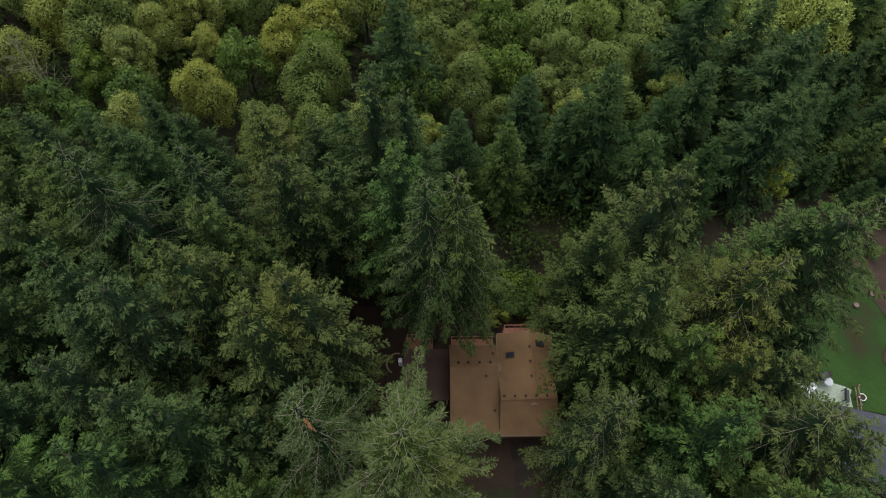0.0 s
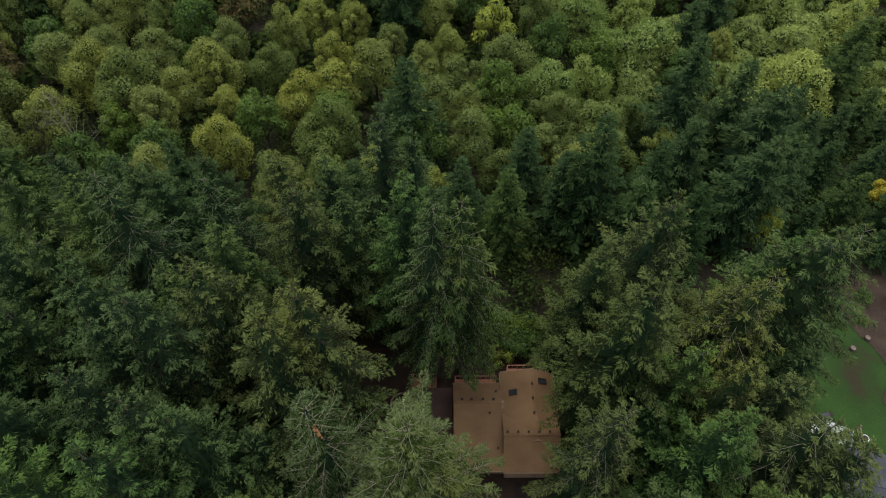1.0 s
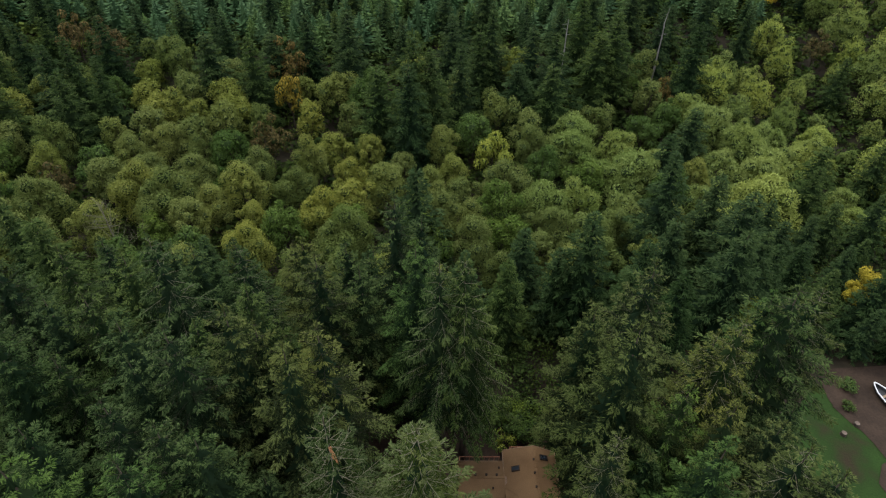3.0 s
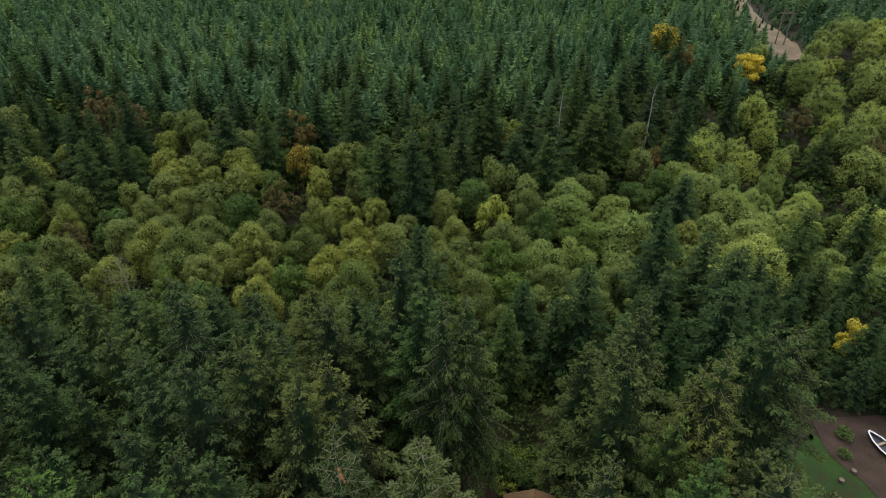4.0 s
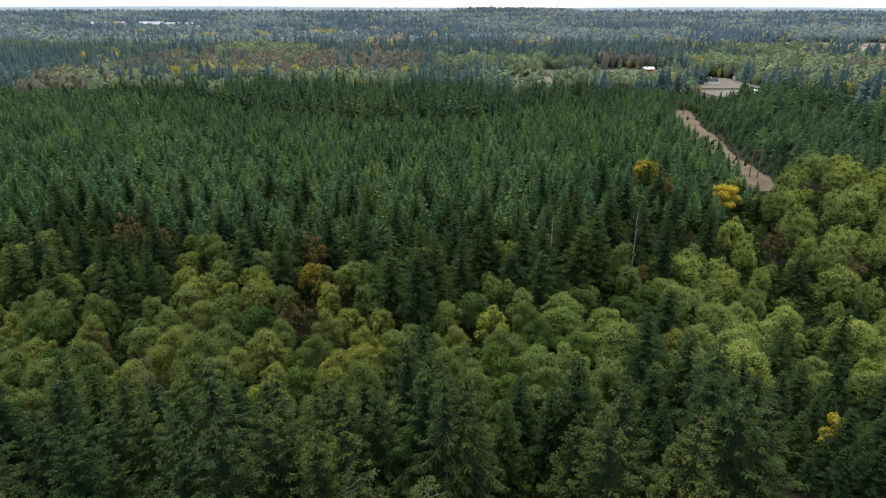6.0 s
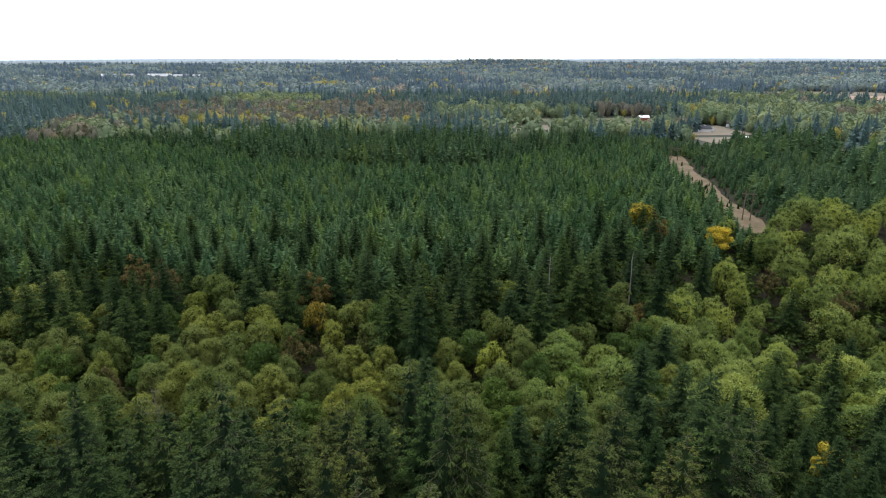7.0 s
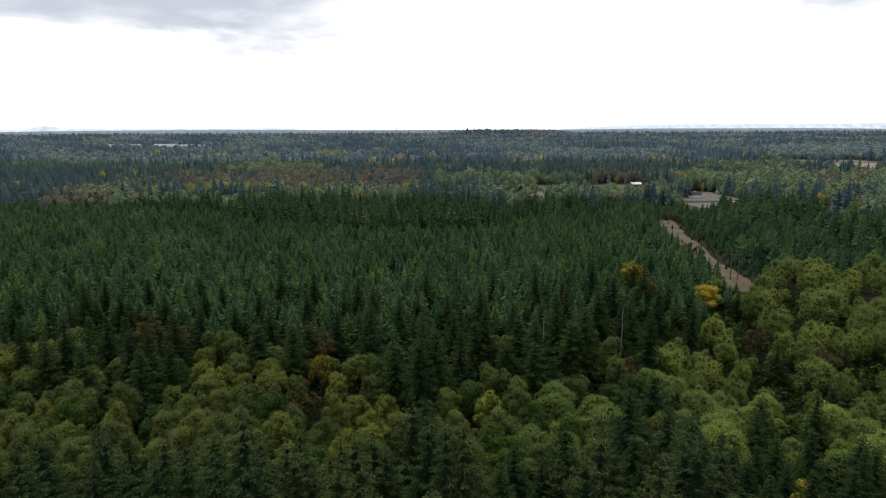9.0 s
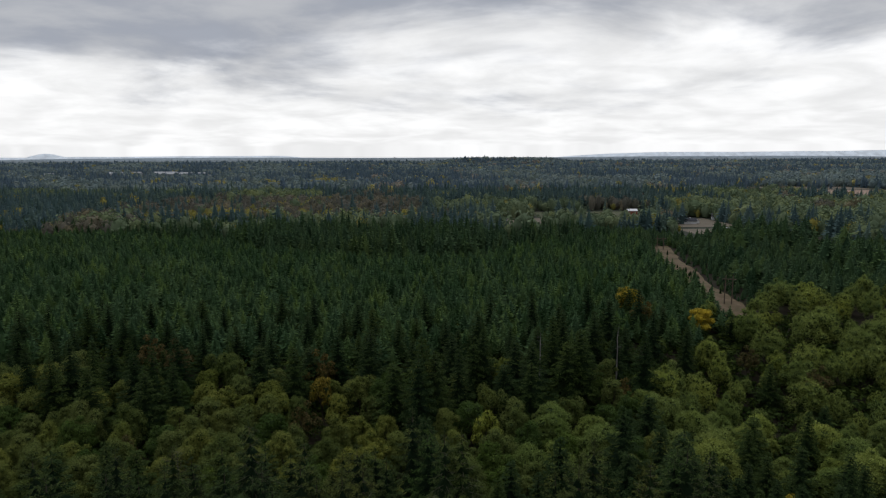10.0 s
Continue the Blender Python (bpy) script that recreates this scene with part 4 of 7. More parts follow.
# bigger dark conifers along the edge of the plantation
dark_conifer(65.0, 212.1, 12.1, 0, 1.19)
dark_conifer(-127.6, 195.9, 12.0, 3, 1.10)
dark_conifer(-117.6, 180.4, 11.9, 7, 1.10)
dark_conifer(-89.5, 174.2, 9.0, 5, 1.01)
dark_conifer(18.3, 165.3, 10.7, 4, 1.02)
dark_conifer(15.5, 197.1, 14.7, 5, 1.18)
dark_conifer(-13.0, 176.3, 12.1, 4, 1.20)
dark_conifer(36.3, 190.4, 13.5, 2, 1.06)
dark_conifer(-41.4, 195.0, 14.9, 5, 1.10)
dark_conifer(-85.6, 163.5, 10.9, 5, 1.03)
dark_conifer(-96.8, 182.8, 11.2, 0, 1.34)
dark_conifer(-106.3, 192.3, 13.5, 5, 1.09)
dark_conifer(-84.0, 183.8, 9.9, 6, 1.23)
dark_conifer(-53.5, 201.3, 13.8, 0, 1.35)
dark_conifer(-95.8, 198.9, 12.2, 8, 1.18)
dark_conifer(-6.1, 198.0, 14.6, 1, 1.15)
dark_conifer(-97.3, 166.5, 9.6, 8, 1.13)
dark_conifer(26.8, 170.4, 11.6, 7, 1.42)
dark_conifer(26.3, 181.9, 10.9, 5, 1.31)
dark_conifer(10.3, 180.2, 13.5, 6, 1.35)
dark_conifer(-70.5, 194.6, 11.8, 4, 1.02)
dark_conifer(-114.4, 203.7, 11.8, 7, 1.25)
dark_conifer(29.4, 200.5, 15.1, 2, 1.02)
dark_conifer(-67.3, 168.7, 11.7, 7, 1.15)
dark_conifer(-60.2, 175.3, 10.3, 6, 1.32)
dark_conifer(-8.5, 165.4, 9.9, 4, 1.38)
dark_conifer(49.3, 206.7, 15.7, 7, 1.07)
dark_conifer(0.8, 180.0, 11.4, 6, 1.20)
dark_conifer(-24.1, 171.9, 8.9, 4, 1.27)
dark_conifer(-71.5, 182.4, 12.4, 7, 1.26)
dark_conifer(53.0, 174.9, 9.8, 7, 1.39)
dark_conifer(-105.9, 172.8, 10.9, 4, 1.22)
dark_conifer(-56.7, 187.0, 10.6, 8, 1.27)
dark_conifer(-37.6, 166.7, 8.4, 1, 1.10)
dark_conifer(38.8, 168.2, 10.8, 6, 1.45)
dark_conifer(-27.1, 192.7, 13.6, 1, 1.15)
dark_conifer(-46.9, 164.0, 11.5, 6, 1.23)
dark_conifer(-30.3, 184.0, 12.3, 1, 1.24)
dark_conifer(-120.1, 169.5, 11.3, 8, 1.24)
dark_conifer(4.1, 167.0, 11.6, 6, 1.21)
dark_conifer(-80.7, 203.4, 11.9, 2, 1.34)
dark_conifer(-21.1, 181.6, 14.0, 4, 1.44)
dark_conifer(-116.4, 160.3, 7.9, 5, 1.09)
dark_conifer(-77.5, 173.0, 9.3, 6, 1.26)
dark_conifer(45.3, 180.8, 13.1, 7, 1.39)
dark_conifer(-40.4, 179.8, 12.8, 8, 1.09)
dark_conifer(52.8, 193.0, 14.3, 2, 1.19)
dark_conifer(-51.3, 171.9, 9.7, 1, 1.23)
dark_conifer(-107.6, 183.3, 14.6, 6, 1.34)
dark_conifer(19.7, 175.8, 9.8, 6, 1.12)
dark_conifer(70.9, 174.7, 10.0, 4, 1.13)
dark_conifer(-76.4, 163.2, 7.9, 2, 1.02)
dark_conifer(-103.9, 160.1, 11.0, 3, 1.26)
dark_conifer(-125.9, 160.7, 7.7, 8, 1.13)
dark_conifer(-127.3, 181.7, 13.6, 6, 1.44)
dark_conifer(-8.1, 183.6, 10.5, 1, 1.20)
dark_conifer(35.5, 179.0, 14.4, 4, 1.08)
dark_conifer(64.4, 199.5, 15.4, 6, 1.06)
dark_conifer(-21.0, 163.2, 11.5, 6, 1.17)
dark_conifer(-59.0, 165.1, 8.5, 1, 1.42)
# single trees in autumn colours
broad(YELLOWS, 1, 8.7, 121.5, 8.2, "yellow-green broadleaf tree glowing among olive crowns", "autumn coloured trees", 1.00)
broad(ORANGES, 0, -29.2, 142.0, 8.6, "orange autumn tree among green crowns", "autumn coloured trees", 0.75)
broad(YELLOWS, 0, 86.5, 202.0, 8.6, "bright golden yellow autumn tree", "autumn coloured trees", 1.45)
broad(TURNING, 0, 66.0, 216.5, 12.5, "tall green tree turning orange-yellow at the top", "autumn coloured trees", 1.35)
broad(RUSTS, 0, 67.2, 202.8, 11.0, "rust brown autumn tree", "autumn coloured trees", 1.00)
broad(YELLOWS, 1, 35.6, 80.6, 11.5, "golden green slender broadleaf tree", "autumn coloured trees", 0.70)
broad(YELLOWS, 0, 53.8, 87.9, 9.0, "yellow-leaved small tree at the yard edge", "autumn coloured trees", 0.80)
broad(RUSTS, 0, 46.0, 151.5, 3.0, "rust brown half-bare broadleaf tree", "autumn coloured trees", 1.00)
broad(RUSTS, 0, -71.5, 161.7, 10.0, "rust brown half-bare broadleaf tree", "autumn coloured trees", 1.00)
broad(RUSTS, 0, -81.1, 166.5, 10.0, "rust brown half-bare broadleaf tree", "autumn coloured trees", 1.00)
broad(RUSTS, 0, -31.6, 152.9, 10.0, "rust brown half-bare broadleaf tree", "autumn coloured trees", 1.00)
broad(RUSTS, 0, -30.1, 127.0, 7.0, "rust brown half-bare broadleaf tree", "autumn coloured trees", 1.00)
broad(RUSTS, 0, 88.4, 173.4, 4.0, "rust brown half-bare broadleaf tree", "autumn coloured trees", 1.00)
broad(RUSTS, 0, 109.3, 197.6, 3.0, "rust brown half-bare broadleaf tree", "autumn coloured trees", 1.00)
broad(RUSTS, 0, -62.4, 114.4, 6.0, "rust brown half-bare broadleaf tree", "autumn coloured trees", 1.00)
broad(RUSTS, 0, 100.1, 158.7, 3.0, "rust brown half-bare broadleaf tree", "autumn coloured trees", 1.00)
# broadleaf trees in the hollow
alder(-45.9, 137.4, 5.5, 7, 0.98)
alder(-90.8, 112.2, 5.7, 3, 0.97)
alder(-18.0, 125.7, 5.1, 8, 1.19)
green_tree(-43.5, 93.8, 8.4, 5, 0.97)
alder(4.3, 95.0, 11.0, 1, 1.02)
thicket(122.8, 167.6, 7.4, 8, 1.08)
thicket(151.8, 226.4, 10.9, 6, 1.06)
alder(-118.7, 145.4, 4.9, 8, 0.98)
thicket(136.0, 201.2, 4.7, 8, 1.10)
alder(8.5, 91.1, 8.1, 2, 1.02)
willow(27.6, 123.2, 1.3, 5, 1.19)
willow(108.1, 135.1, -1.8, 3, 1.11)
alder(-83.9, 126.9, 5.0, 6, 1.08)
thicket(163.8, 219.2, 6.2, 5, 1.04)
alder(-58.6, 104.8, 9.9, 2, 1.06)
alder(-85.3, 101.2, 7.0, 2, 1.00)
alder(-23.2, 113.5, 5.7, 2, 1.12)
alder(-14.9, 114.9, 6.5, 5, 1.05)
alder(-73.4, 105.1, 7.9, 2, 1.05)
green_tree(24.1, 117.6, 5.5, 1, 1.11)
alder(2.0, 119.7, 5.1, 0, 1.06)
alder(-8.4, 111.7, 8.9, 3, 1.17)
thicket(137.5, 216.0, 7.4, 1, 1.17)
thicket(61.0, 161.2, 3.9, 7, 1.31)
thicket(132.1, 183.1, 10.6, 6, 1.15)
alder(28.5, 95.6, 7.7, 3, 1.16)
willow(40.0, 127.8, 0.7, 5, 1.23)
thicket(67.9, 154.4, 1.7, 2, 1.04)
thicket(120.6, 160.6, 5.0, 7, 1.07)
alder(-13.1, 96.1, 10.6, 6, 1.09)
alder(-52.5, 121.9, 6.9, 4, 1.04)
alder(-20.7, 146.1, 6.6, 2, 1.17)
thicket(151.8, 192.6, 10.0, 7, 1.01)
thicket(90.2, 146.1, -3.4, 7, 1.30)
alder(-58.7, 130.2, 5.7, 7, 1.09)
thicket(78.2, 168.1, 3.8, 4, 1.16)
thicket(66.7, 168.4, -1.5, 7, 1.03)
alder(-51.9, 129.8, 7.7, 1, 1.07)
thicket(142.8, 227.3, 8.0, 4, 1.30)
thicket(113.0, 177.5, 2.9, 2, 1.16)
alder(-7.4, 143.4, 4.6, 1, 1.09)
thicket(148.4, 203.4, 7.8, 0, 1.31)
thicket(77.9, 157.7, 0.3, 6, 1.01)
thicket(73.7, 150.0, -2.5, 3, 1.18)
thicket(109.2, 204.2, 6.4, 5, 1.02)
alder(20.7, 93.1, 9.7, 6, 1.17)
thicket(112.1, 145.7, 0.6, 5, 1.06)
alder(4.8, 102.7, 7.3, 1, 1.12)
alder(-44.3, 129.7, 6.8, 3, 1.12)
thicket(126.5, 149.2, -1.8, 0, 1.26)
willow(81.9, 110.8, 4.5, 8, 1.24)
alder(-54.1, 155.2, 7.7, 1, 1.02)
thicket(130.3, 166.7, 3.5, 7, 1.23)
alder(-119.2, 138.9, 6.4, 4, 1.16)
green_tree(-14.2, 141.8, 7.2, 3, 1.11)
alder(-33.2, 133.6, 6.5, 7, 0.96)
willow(51.1, 138.1, 4.2, 1, 1.28)
alder(-6.1, 119.4, 5.7, 3, 0.96)
willow(93.7, 121.5, -3.5, 0, 1.11)
thicket(116.7, 211.2, 4.6, 5, 1.19)
alder(-25.9, 95.2, 9.6, 6, 1.00)
green_tree(-36.0, 123.8, 7.0, 0, 1.11)
green_tree(-13.0, 102.4, 7.7, 4, 1.04)
thicket(104.8, 189.1, 4.5, 1, 1.14)
alder(-85.6, 134.6, 4.6, 3, 0.97)
willow(65.1, 139.4, -0.6, 2, 1.11)
alder(-41.0, 106.5, 9.5, 2, 1.20)
alder(-39.2, 139.4, 6.0, 2, 1.17)
thicket(167.4, 204.1, 6.3, 2, 1.31)
thicket(145.1, 220.2, 9.5, 8, 1.29)
willow(51.4, 127.3, 0.6, 8, 1.25)
thicket(130.2, 208.5, 7.0, 8, 1.13)
willow(78.4, 116.1, -0.2, 4, 1.14)
alder(-111.5, 139.2, 7.8, 4, 1.10)
thicket(128.2, 188.3, 6.3, 4, 1.29)
alder(-89.4, 127.5, 5.0, 0, 1.04)
alder(-98.6, 141.4, 5.3, 8, 1.15)
thicket(100.2, 141.8, -1.9, 1, 1.26)
thicket(106.5, 176.2, 0.1, 1, 1.14)
alder(-12.0, 123.3, 6.7, 7, 0.98)
alder(-66.2, 93.9, 9.8, 6, 1.18)
thicket(97.6, 180.2, 7.8, 7, 1.22)
thicket(109.2, 166.6, 4.1, 0, 1.23)
thicket(120.6, 176.9, 7.4, 7, 1.19)
thicket(94.7, 154.2, 2.2, 0, 1.31)
alder(-5.6, 155.0, 7.0, 6, 0.96)
alder(-27.5, 148.9, 4.9, 3, 0.97)
willow(97.7, 129.5, -4.2, 4, 1.16)
willow(105.4, 126.8, 0.4, 7, 1.25)
green_tree(6.0, 130.4, 6.6, 8, 1.18)
willow(74.8, 139.7, -1.5, 6, 1.23)
willow(30.4, 112.9, 2.6, 8, 1.20)
alder(0.1, 88.1, 9.1, 3, 1.02)
willow(49.9, 119.7, -0.2, 8, 1.29)
alder(-71.2, 112.2, 6.4, 8, 1.07)
thicket(99.0, 149.6, 0.1, 7, 1.13)
alder(-81.9, 121.6, 5.3, 6, 1.05)
thicket(157.9, 211.1, 5.4, 1, 1.00)
thicket(171.4, 231.9, 8.0, 4, 1.07)
alder(-81.1, 95.9, 8.7, 1, 1.18)
thicket(113.5, 155.0, -1.9, 7, 1.21)
alder(10.7, 113.3, 7.1, 6, 1.16)
alder(-24.5, 135.4, 6.2, 4, 1.08)
alder(25.2, 101.9, 6.9, 5, 1.17)
thicket(58.8, 142.4, -3.0, 1, 1.22)
alder(-17.8, 105.4, 7.3, 6, 1.18)
thicket(149.1, 210.2, 12.5, 4, 1.13)
willow(91.3, 109.5, 5.7, 6, 1.16)
alder(-84.3, 109.4, 6.6, 3, 1.00)
alder(-46.3, 109.7, 9.0, 6, 1.04)
alder(15.6, 132.1, 6.4, 7, 1.19)
thicket(158.1, 197.1, 4.8, 4, 1.27)
thicket(91.2, 167.4, -0.6, 3, 1.17)
thicket(127.1, 215.9, 9.4, 4, 1.30)
alder(-50.1, 100.9, 8.5, 0, 1.08)
thicket(68.0, 188.0, 2.7, 0, 1.05)
willow(21.6, 109.8, 6.2, 1, 1.05)
green_tree(-64.4, 145.6, 5.2, 7, 0.96)
thicket(80.7, 150.3, -4.2, 6, 1.27)
green_tree(36.3, 113.4, 5.5, 2, 1.11)
alder(15.8, 126.4, 6.0, 5, 1.09)
thicket(124.4, 194.2, 5.3, 2, 1.34)
willow(32.7, 131.0, 2.7, 2, 1.02)
green_tree(-3.7, 106.3, 6.1, 4, 1.02)
willow(90.0, 101.6, 0.5, 4, 1.05)
willow(61.4, 128.2, 1.3, 2, 1.27)
alder(-30.8, 119.6, 5.2, 2, 1.10)
thicket(138.9, 170.7, 5.0, 0, 1.28)
thicket(121.2, 143.4, 0.5, 4, 1.06)
alder(-27.8, 104.0, 7.0, 3, 0.97)
thicket(154.2, 184.9, 5.7, 0, 1.24)
thicket(146.1, 195.7, 4.3, 3, 1.32)
green_tree(-93.5, 122.3, 4.6, 7, 1.07)
willow(49.8, 146.2, 2.3, 4, 1.26)
alder(-77.5, 100.6, 8.1, 4, 1.07)
green_tree(9.6, 99.6, 7.7, 6, 1.10)
thicket(138.1, 178.4, 3.2, 8, 1.27)
alder(-81.6, 89.3, 9.1, 7, 1.11)
alder(-94.6, 107.9, 6.6, 2, 1.02)
alder(-35.0, 100.1, 10.5, 3, 1.02)
thicket(78.6, 178.0, 5.5, 8, 1.03)
thicket(97.0, 203.1, 5.0, 6, 1.20)
alder(15.3, 102.8, 6.9, 8, 1.09)
thicket(96.2, 172.3, 3.3, 6, 1.01)
thicket(118.9, 190.7, 10.5, 8, 1.32)
willow(75.1, 110.2, 1.0, 0, 1.35)
alder(-87.9, 118.7, 5.9, 4, 1.00)
green_tree(-75.0, 119.8, 7.2, 1, 1.04)
alder(-58.3, 159.2, 8.6, 8, 1.17)
thicket(104.6, 153.4, -3.6, 6, 1.35)
thicket(147.7, 183.7, 6.9, 1, 1.23)
thicket(138.3, 209.6, 10.0, 1, 1.14)
willow(101.2, 121.1, 0.2, 4, 1.32)
alder(16.5, 88.7, 10.6, 2, 1.06)
thicket(100.0, 210.6, 5.0, 4, 1.14)
willow(67.0, 111.8, 0.2, 8, 1.23)
willow(68.0, 131.1, 0.9, 4, 1.31)
willow(42.4, 113.8, 3.3, 8, 1.17)
willow(57.0, 134.8, 3.0, 2, 1.09)
alder(-53.0, 113.3, 8.6, 7, 1.17)
alder(-60.9, 92.4, 9.3, 4, 1.10)
thicket(140.4, 186.5, 9.4, 6, 1.14)
alder(-107.2, 151.3, 6.0, 0, 1.00)
alder(-74.4, 92.6, 8.5, 5, 1.00)
alder(-39.8, 116.0, 6.7, 6, 1.17)
thicket(113.5, 184.9, 1.9, 4, 1.16)
willow(24.4, 134.1, 4.1, 3, 1.29)
green_tree(-2.5, 95.2, 10.3, 1, 1.08)
alder(-17.7, 88.4, 10.8, 1, 1.05)
thicket(97.7, 194.4, 9.2, 1, 1.24)
thicket(79.4, 144.0, -4.6, 7, 1.30)
thicket(125.3, 181.1, 8.4, 3, 1.13)
thicket(137.1, 164.3, 8.1, 3, 1.33)
thicket(130.1, 230.9, 10.8, 0, 1.04)
willow(82.1, 127.4, 1.8, 0, 1.23)
alder(-92.3, 154.5, 6.5, 1, 1.09)
thicket(120.2, 202.7, 6.8, 6, 1.35)
thicket(128.8, 201.6, 9.1, 6, 1.23)
alder(41.9, 146.0, 5.7, 4, 1.09)
green_tree(40.3, 152.3, 2.9, 6, 0.98)
willow(23.3, 128.5, 4.0, 6, 1.17)
green_tree(8.8, 106.8, 8.0, 7, 1.04)
green_tree(17.0, 119.3, 6.5, 7, 0.93)
green_tree(-34.0, 94.2, 9.2, 3, 1.01)
willow(34.0, 125.0, 0.7, 0, 1.13)
willow(69.1, 118.6, -0.8, 5, 1.01)
thicket(102.7, 198.9, 7.9, 6, 1.07)
alder(-41.7, 123.8, 5.0, 1, 1.04)
thicket(123.7, 225.5, 12.9, 6, 1.19)
willow(97.0, 115.2, -0.2, 0, 1.15)
alder(-65.9, 119.6, 5.7, 5, 1.14)
thicket(180.5, 226.4, 12.4, 6, 1.20)
alder(34.0, 104.6, 6.6, 5, 1.06)
alder(43.5, 158.5, 6.4, 7, 1.01)
thicket(151.6, 217.6, 9.0, 7, 1.30)
thicket(126.8, 174.8, 2.8, 3, 1.16)
thicket(61.4, 148.8, 1.1, 3, 1.33)
alder(-67.2, 125.4, 7.7, 1, 1.04)
alder(-73.8, 150.3, 5.0, 5, 1.11)
green_tree(38.5, 135.4, 3.0, 4, 1.19)
alder(-97.8, 116.9, 5.1, 7, 1.12)
thicket(59.0, 168.7, 0.2, 6, 1.20)
alder(-12.1, 88.6, 11.1, 8, 1.03)
alder(-17.2, 136.8, 5.0, 7, 1.04)
alder(-57.9, 144.4, 6.3, 3, 1.12)
thicket(171.4, 214.8, 8.8, 3, 1.01)
alder(-49.6, 144.0, 7.5, 4, 1.19)
alder(-104.3, 135.9, 4.9, 8, 1.19)
alder(-100.6, 124.2, 5.3, 2, 1.15)
thicket(54.1, 162.6, 1.5, 8, 1.04)
willow(117.7, 137.8, 0.2, 8, 1.34)
green_tree(-13.5, 149.0, 6.6, 8, 0.97)
alder(-113.6, 154.9, 7.0, 8, 1.05)
thicket(128.1, 157.9, 6.6, 4, 1.16)
thicket(173.7, 224.2, 10.9, 6, 1.22)
thicket(57.7, 155.4, 4.8, 6, 1.26)
thicket(119.7, 220.4, 7.1, 4, 1.19)
alder(-52.7, 137.9, 6.7, 2, 1.15)
alder(-39.9, 133.6, 7.3, 6, 0.99)
alder(3.6, 111.4, 6.1, 4, 1.07)
alder(-0.3, 100.7, 10.3, 1, 0.98)
green_tree(-22.4, 100.9, 8.3, 7, 1.07)
thicket(161.4, 225.1, 7.0, 2, 1.24)
thicket(93.4, 213.1, 8.1, 0, 1.01)
green_tree(-71.1, 87.7, 10.3, 7, 1.14)
thicket(110.7, 213.8, 9.4, 5, 1.08)
thicket(133.9, 221.2, 10.7, 2, 1.32)
alder(-67.9, 102.6, 8.8, 2, 1.14)
green_tree(-57.9, 119.9, 5.9, 7, 1.10)
alder(-34.6, 107.2, 7.1, 1, 1.17)
alder(-21.6, 120.5, 7.1, 1, 0.96)
alder(-77.2, 110.4, 7.3, 8, 1.11)
thicket(103.3, 170.7, 6.2, 3, 1.25)
willow(44.1, 108.2, 2.7, 0, 1.17)
alder(30.3, 139.2, 3.8, 8, 1.04)
willow(56.3, 123.1, 2.2, 0, 1.06)
green_tree(-106.7, 127.3, 6.6, 4, 0.91)
alder(3.4, 147.6, 6.1, 7, 1.15)
alder(-82.8, 116.1, 6.1, 8, 1.10)
alder(-107.5, 144.4, 7.6, 5, 1.19)
alder(16.8, 156.9, 7.9, 6, 1.13)
alder(-32.9, 88.8, 10.8, 4, 1.03)
thicket(154.5, 205.4, 7.0, 1, 1.26)
alder(0.5, 125.2, 7.5, 7, 0.99)
willow(84.5, 119.6, 2.2, 3, 1.24)
alder(10.8, 137.0, 7.5, 5, 0.96)
alder(-61.3, 154.5, 5.6, 3, 1.09)
thicket(99.3, 165.8, 3.2, 2, 1.25)
willow(93.2, 134.6, -1.7, 1, 1.13)
thicket(116.9, 196.7, 7.5, 1, 1.17)
alder(-77.3, 126.1, 7.6, 6, 1.08)
alder(-79.7, 147.2, 5.5, 1, 1.11)
alder(-42.8, 144.4, 6.5, 0, 1.10)
thicket(165.3, 212.3, 11.2, 3, 1.13)
green_tree(-2.1, 145.9, 5.9, 2, 1.09)
willow(74.7, 133.4, -4.3, 3, 1.16)
green_tree(-40.7, 99.7, 6.8, 8, 1.00)
alder(19.7, 99.1, 9.2, 4, 1.20)
thicket(84.6, 165.9, -2.0, 0, 1.16)
thicket(97.9, 187.5, 2.6, 5, 1.00)
thicket(164.4, 198.3, 8.4, 7, 1.04)
alder(-61.4, 99.7, 10.3, 7, 1.10)
thicket(117.7, 149.2, 1.4, 3, 1.17)
alder(-1.7, 113.6, 5.6, 6, 1.11)
green_tree(-38.4, 90.2, 9.4, 7, 0.92)
green_tree(-63.0, 87.2, 9.3, 7, 0.90)
thicket(68.2, 161.8, 1.1, 2, 1.06)
willow(88.3, 125.9, -2.3, 8, 1.34)
alder(-48.1, 116.9, 7.0, 7, 1.04)
alder(-6.6, 89.3, 10.3, 0, 1.18)
alder(-48.1, 125.6, 6.9, 0, 1.05)
green_tree(-95.2, 128.9, 6.2, 8, 1.08)
green_tree(44.2, 140.1, 3.8, 1, 1.04)
alder(-12.9, 108.4, 7.7, 4, 1.18)
thicket(137.5, 193.5, 6.2, 5, 1.19)
alder(-30.4, 110.9, 8.5, 8, 1.04)
thicket(178.8, 217.9, 8.5, 0, 1.29)
alder(12.9, 161.6, 6.3, 3, 0.98)
alder(-82.0, 139.3, 6.8, 0, 1.08)
alder(13.6, 95.7, 8.3, 3, 1.15)
willow(32.2, 118.3, 6.2, 0, 1.11)
green_tree(-66.0, 108.4, 7.0, 0, 0.93)
thicket(159.4, 231.1, 12.8, 2, 1.01)
thicket(121.8, 231.7, 7.4, 5, 1.15)
willow(101.8, 134.8, -0.7, 6, 1.00)
willow(51.7, 110.9, 6.3, 3, 1.14)
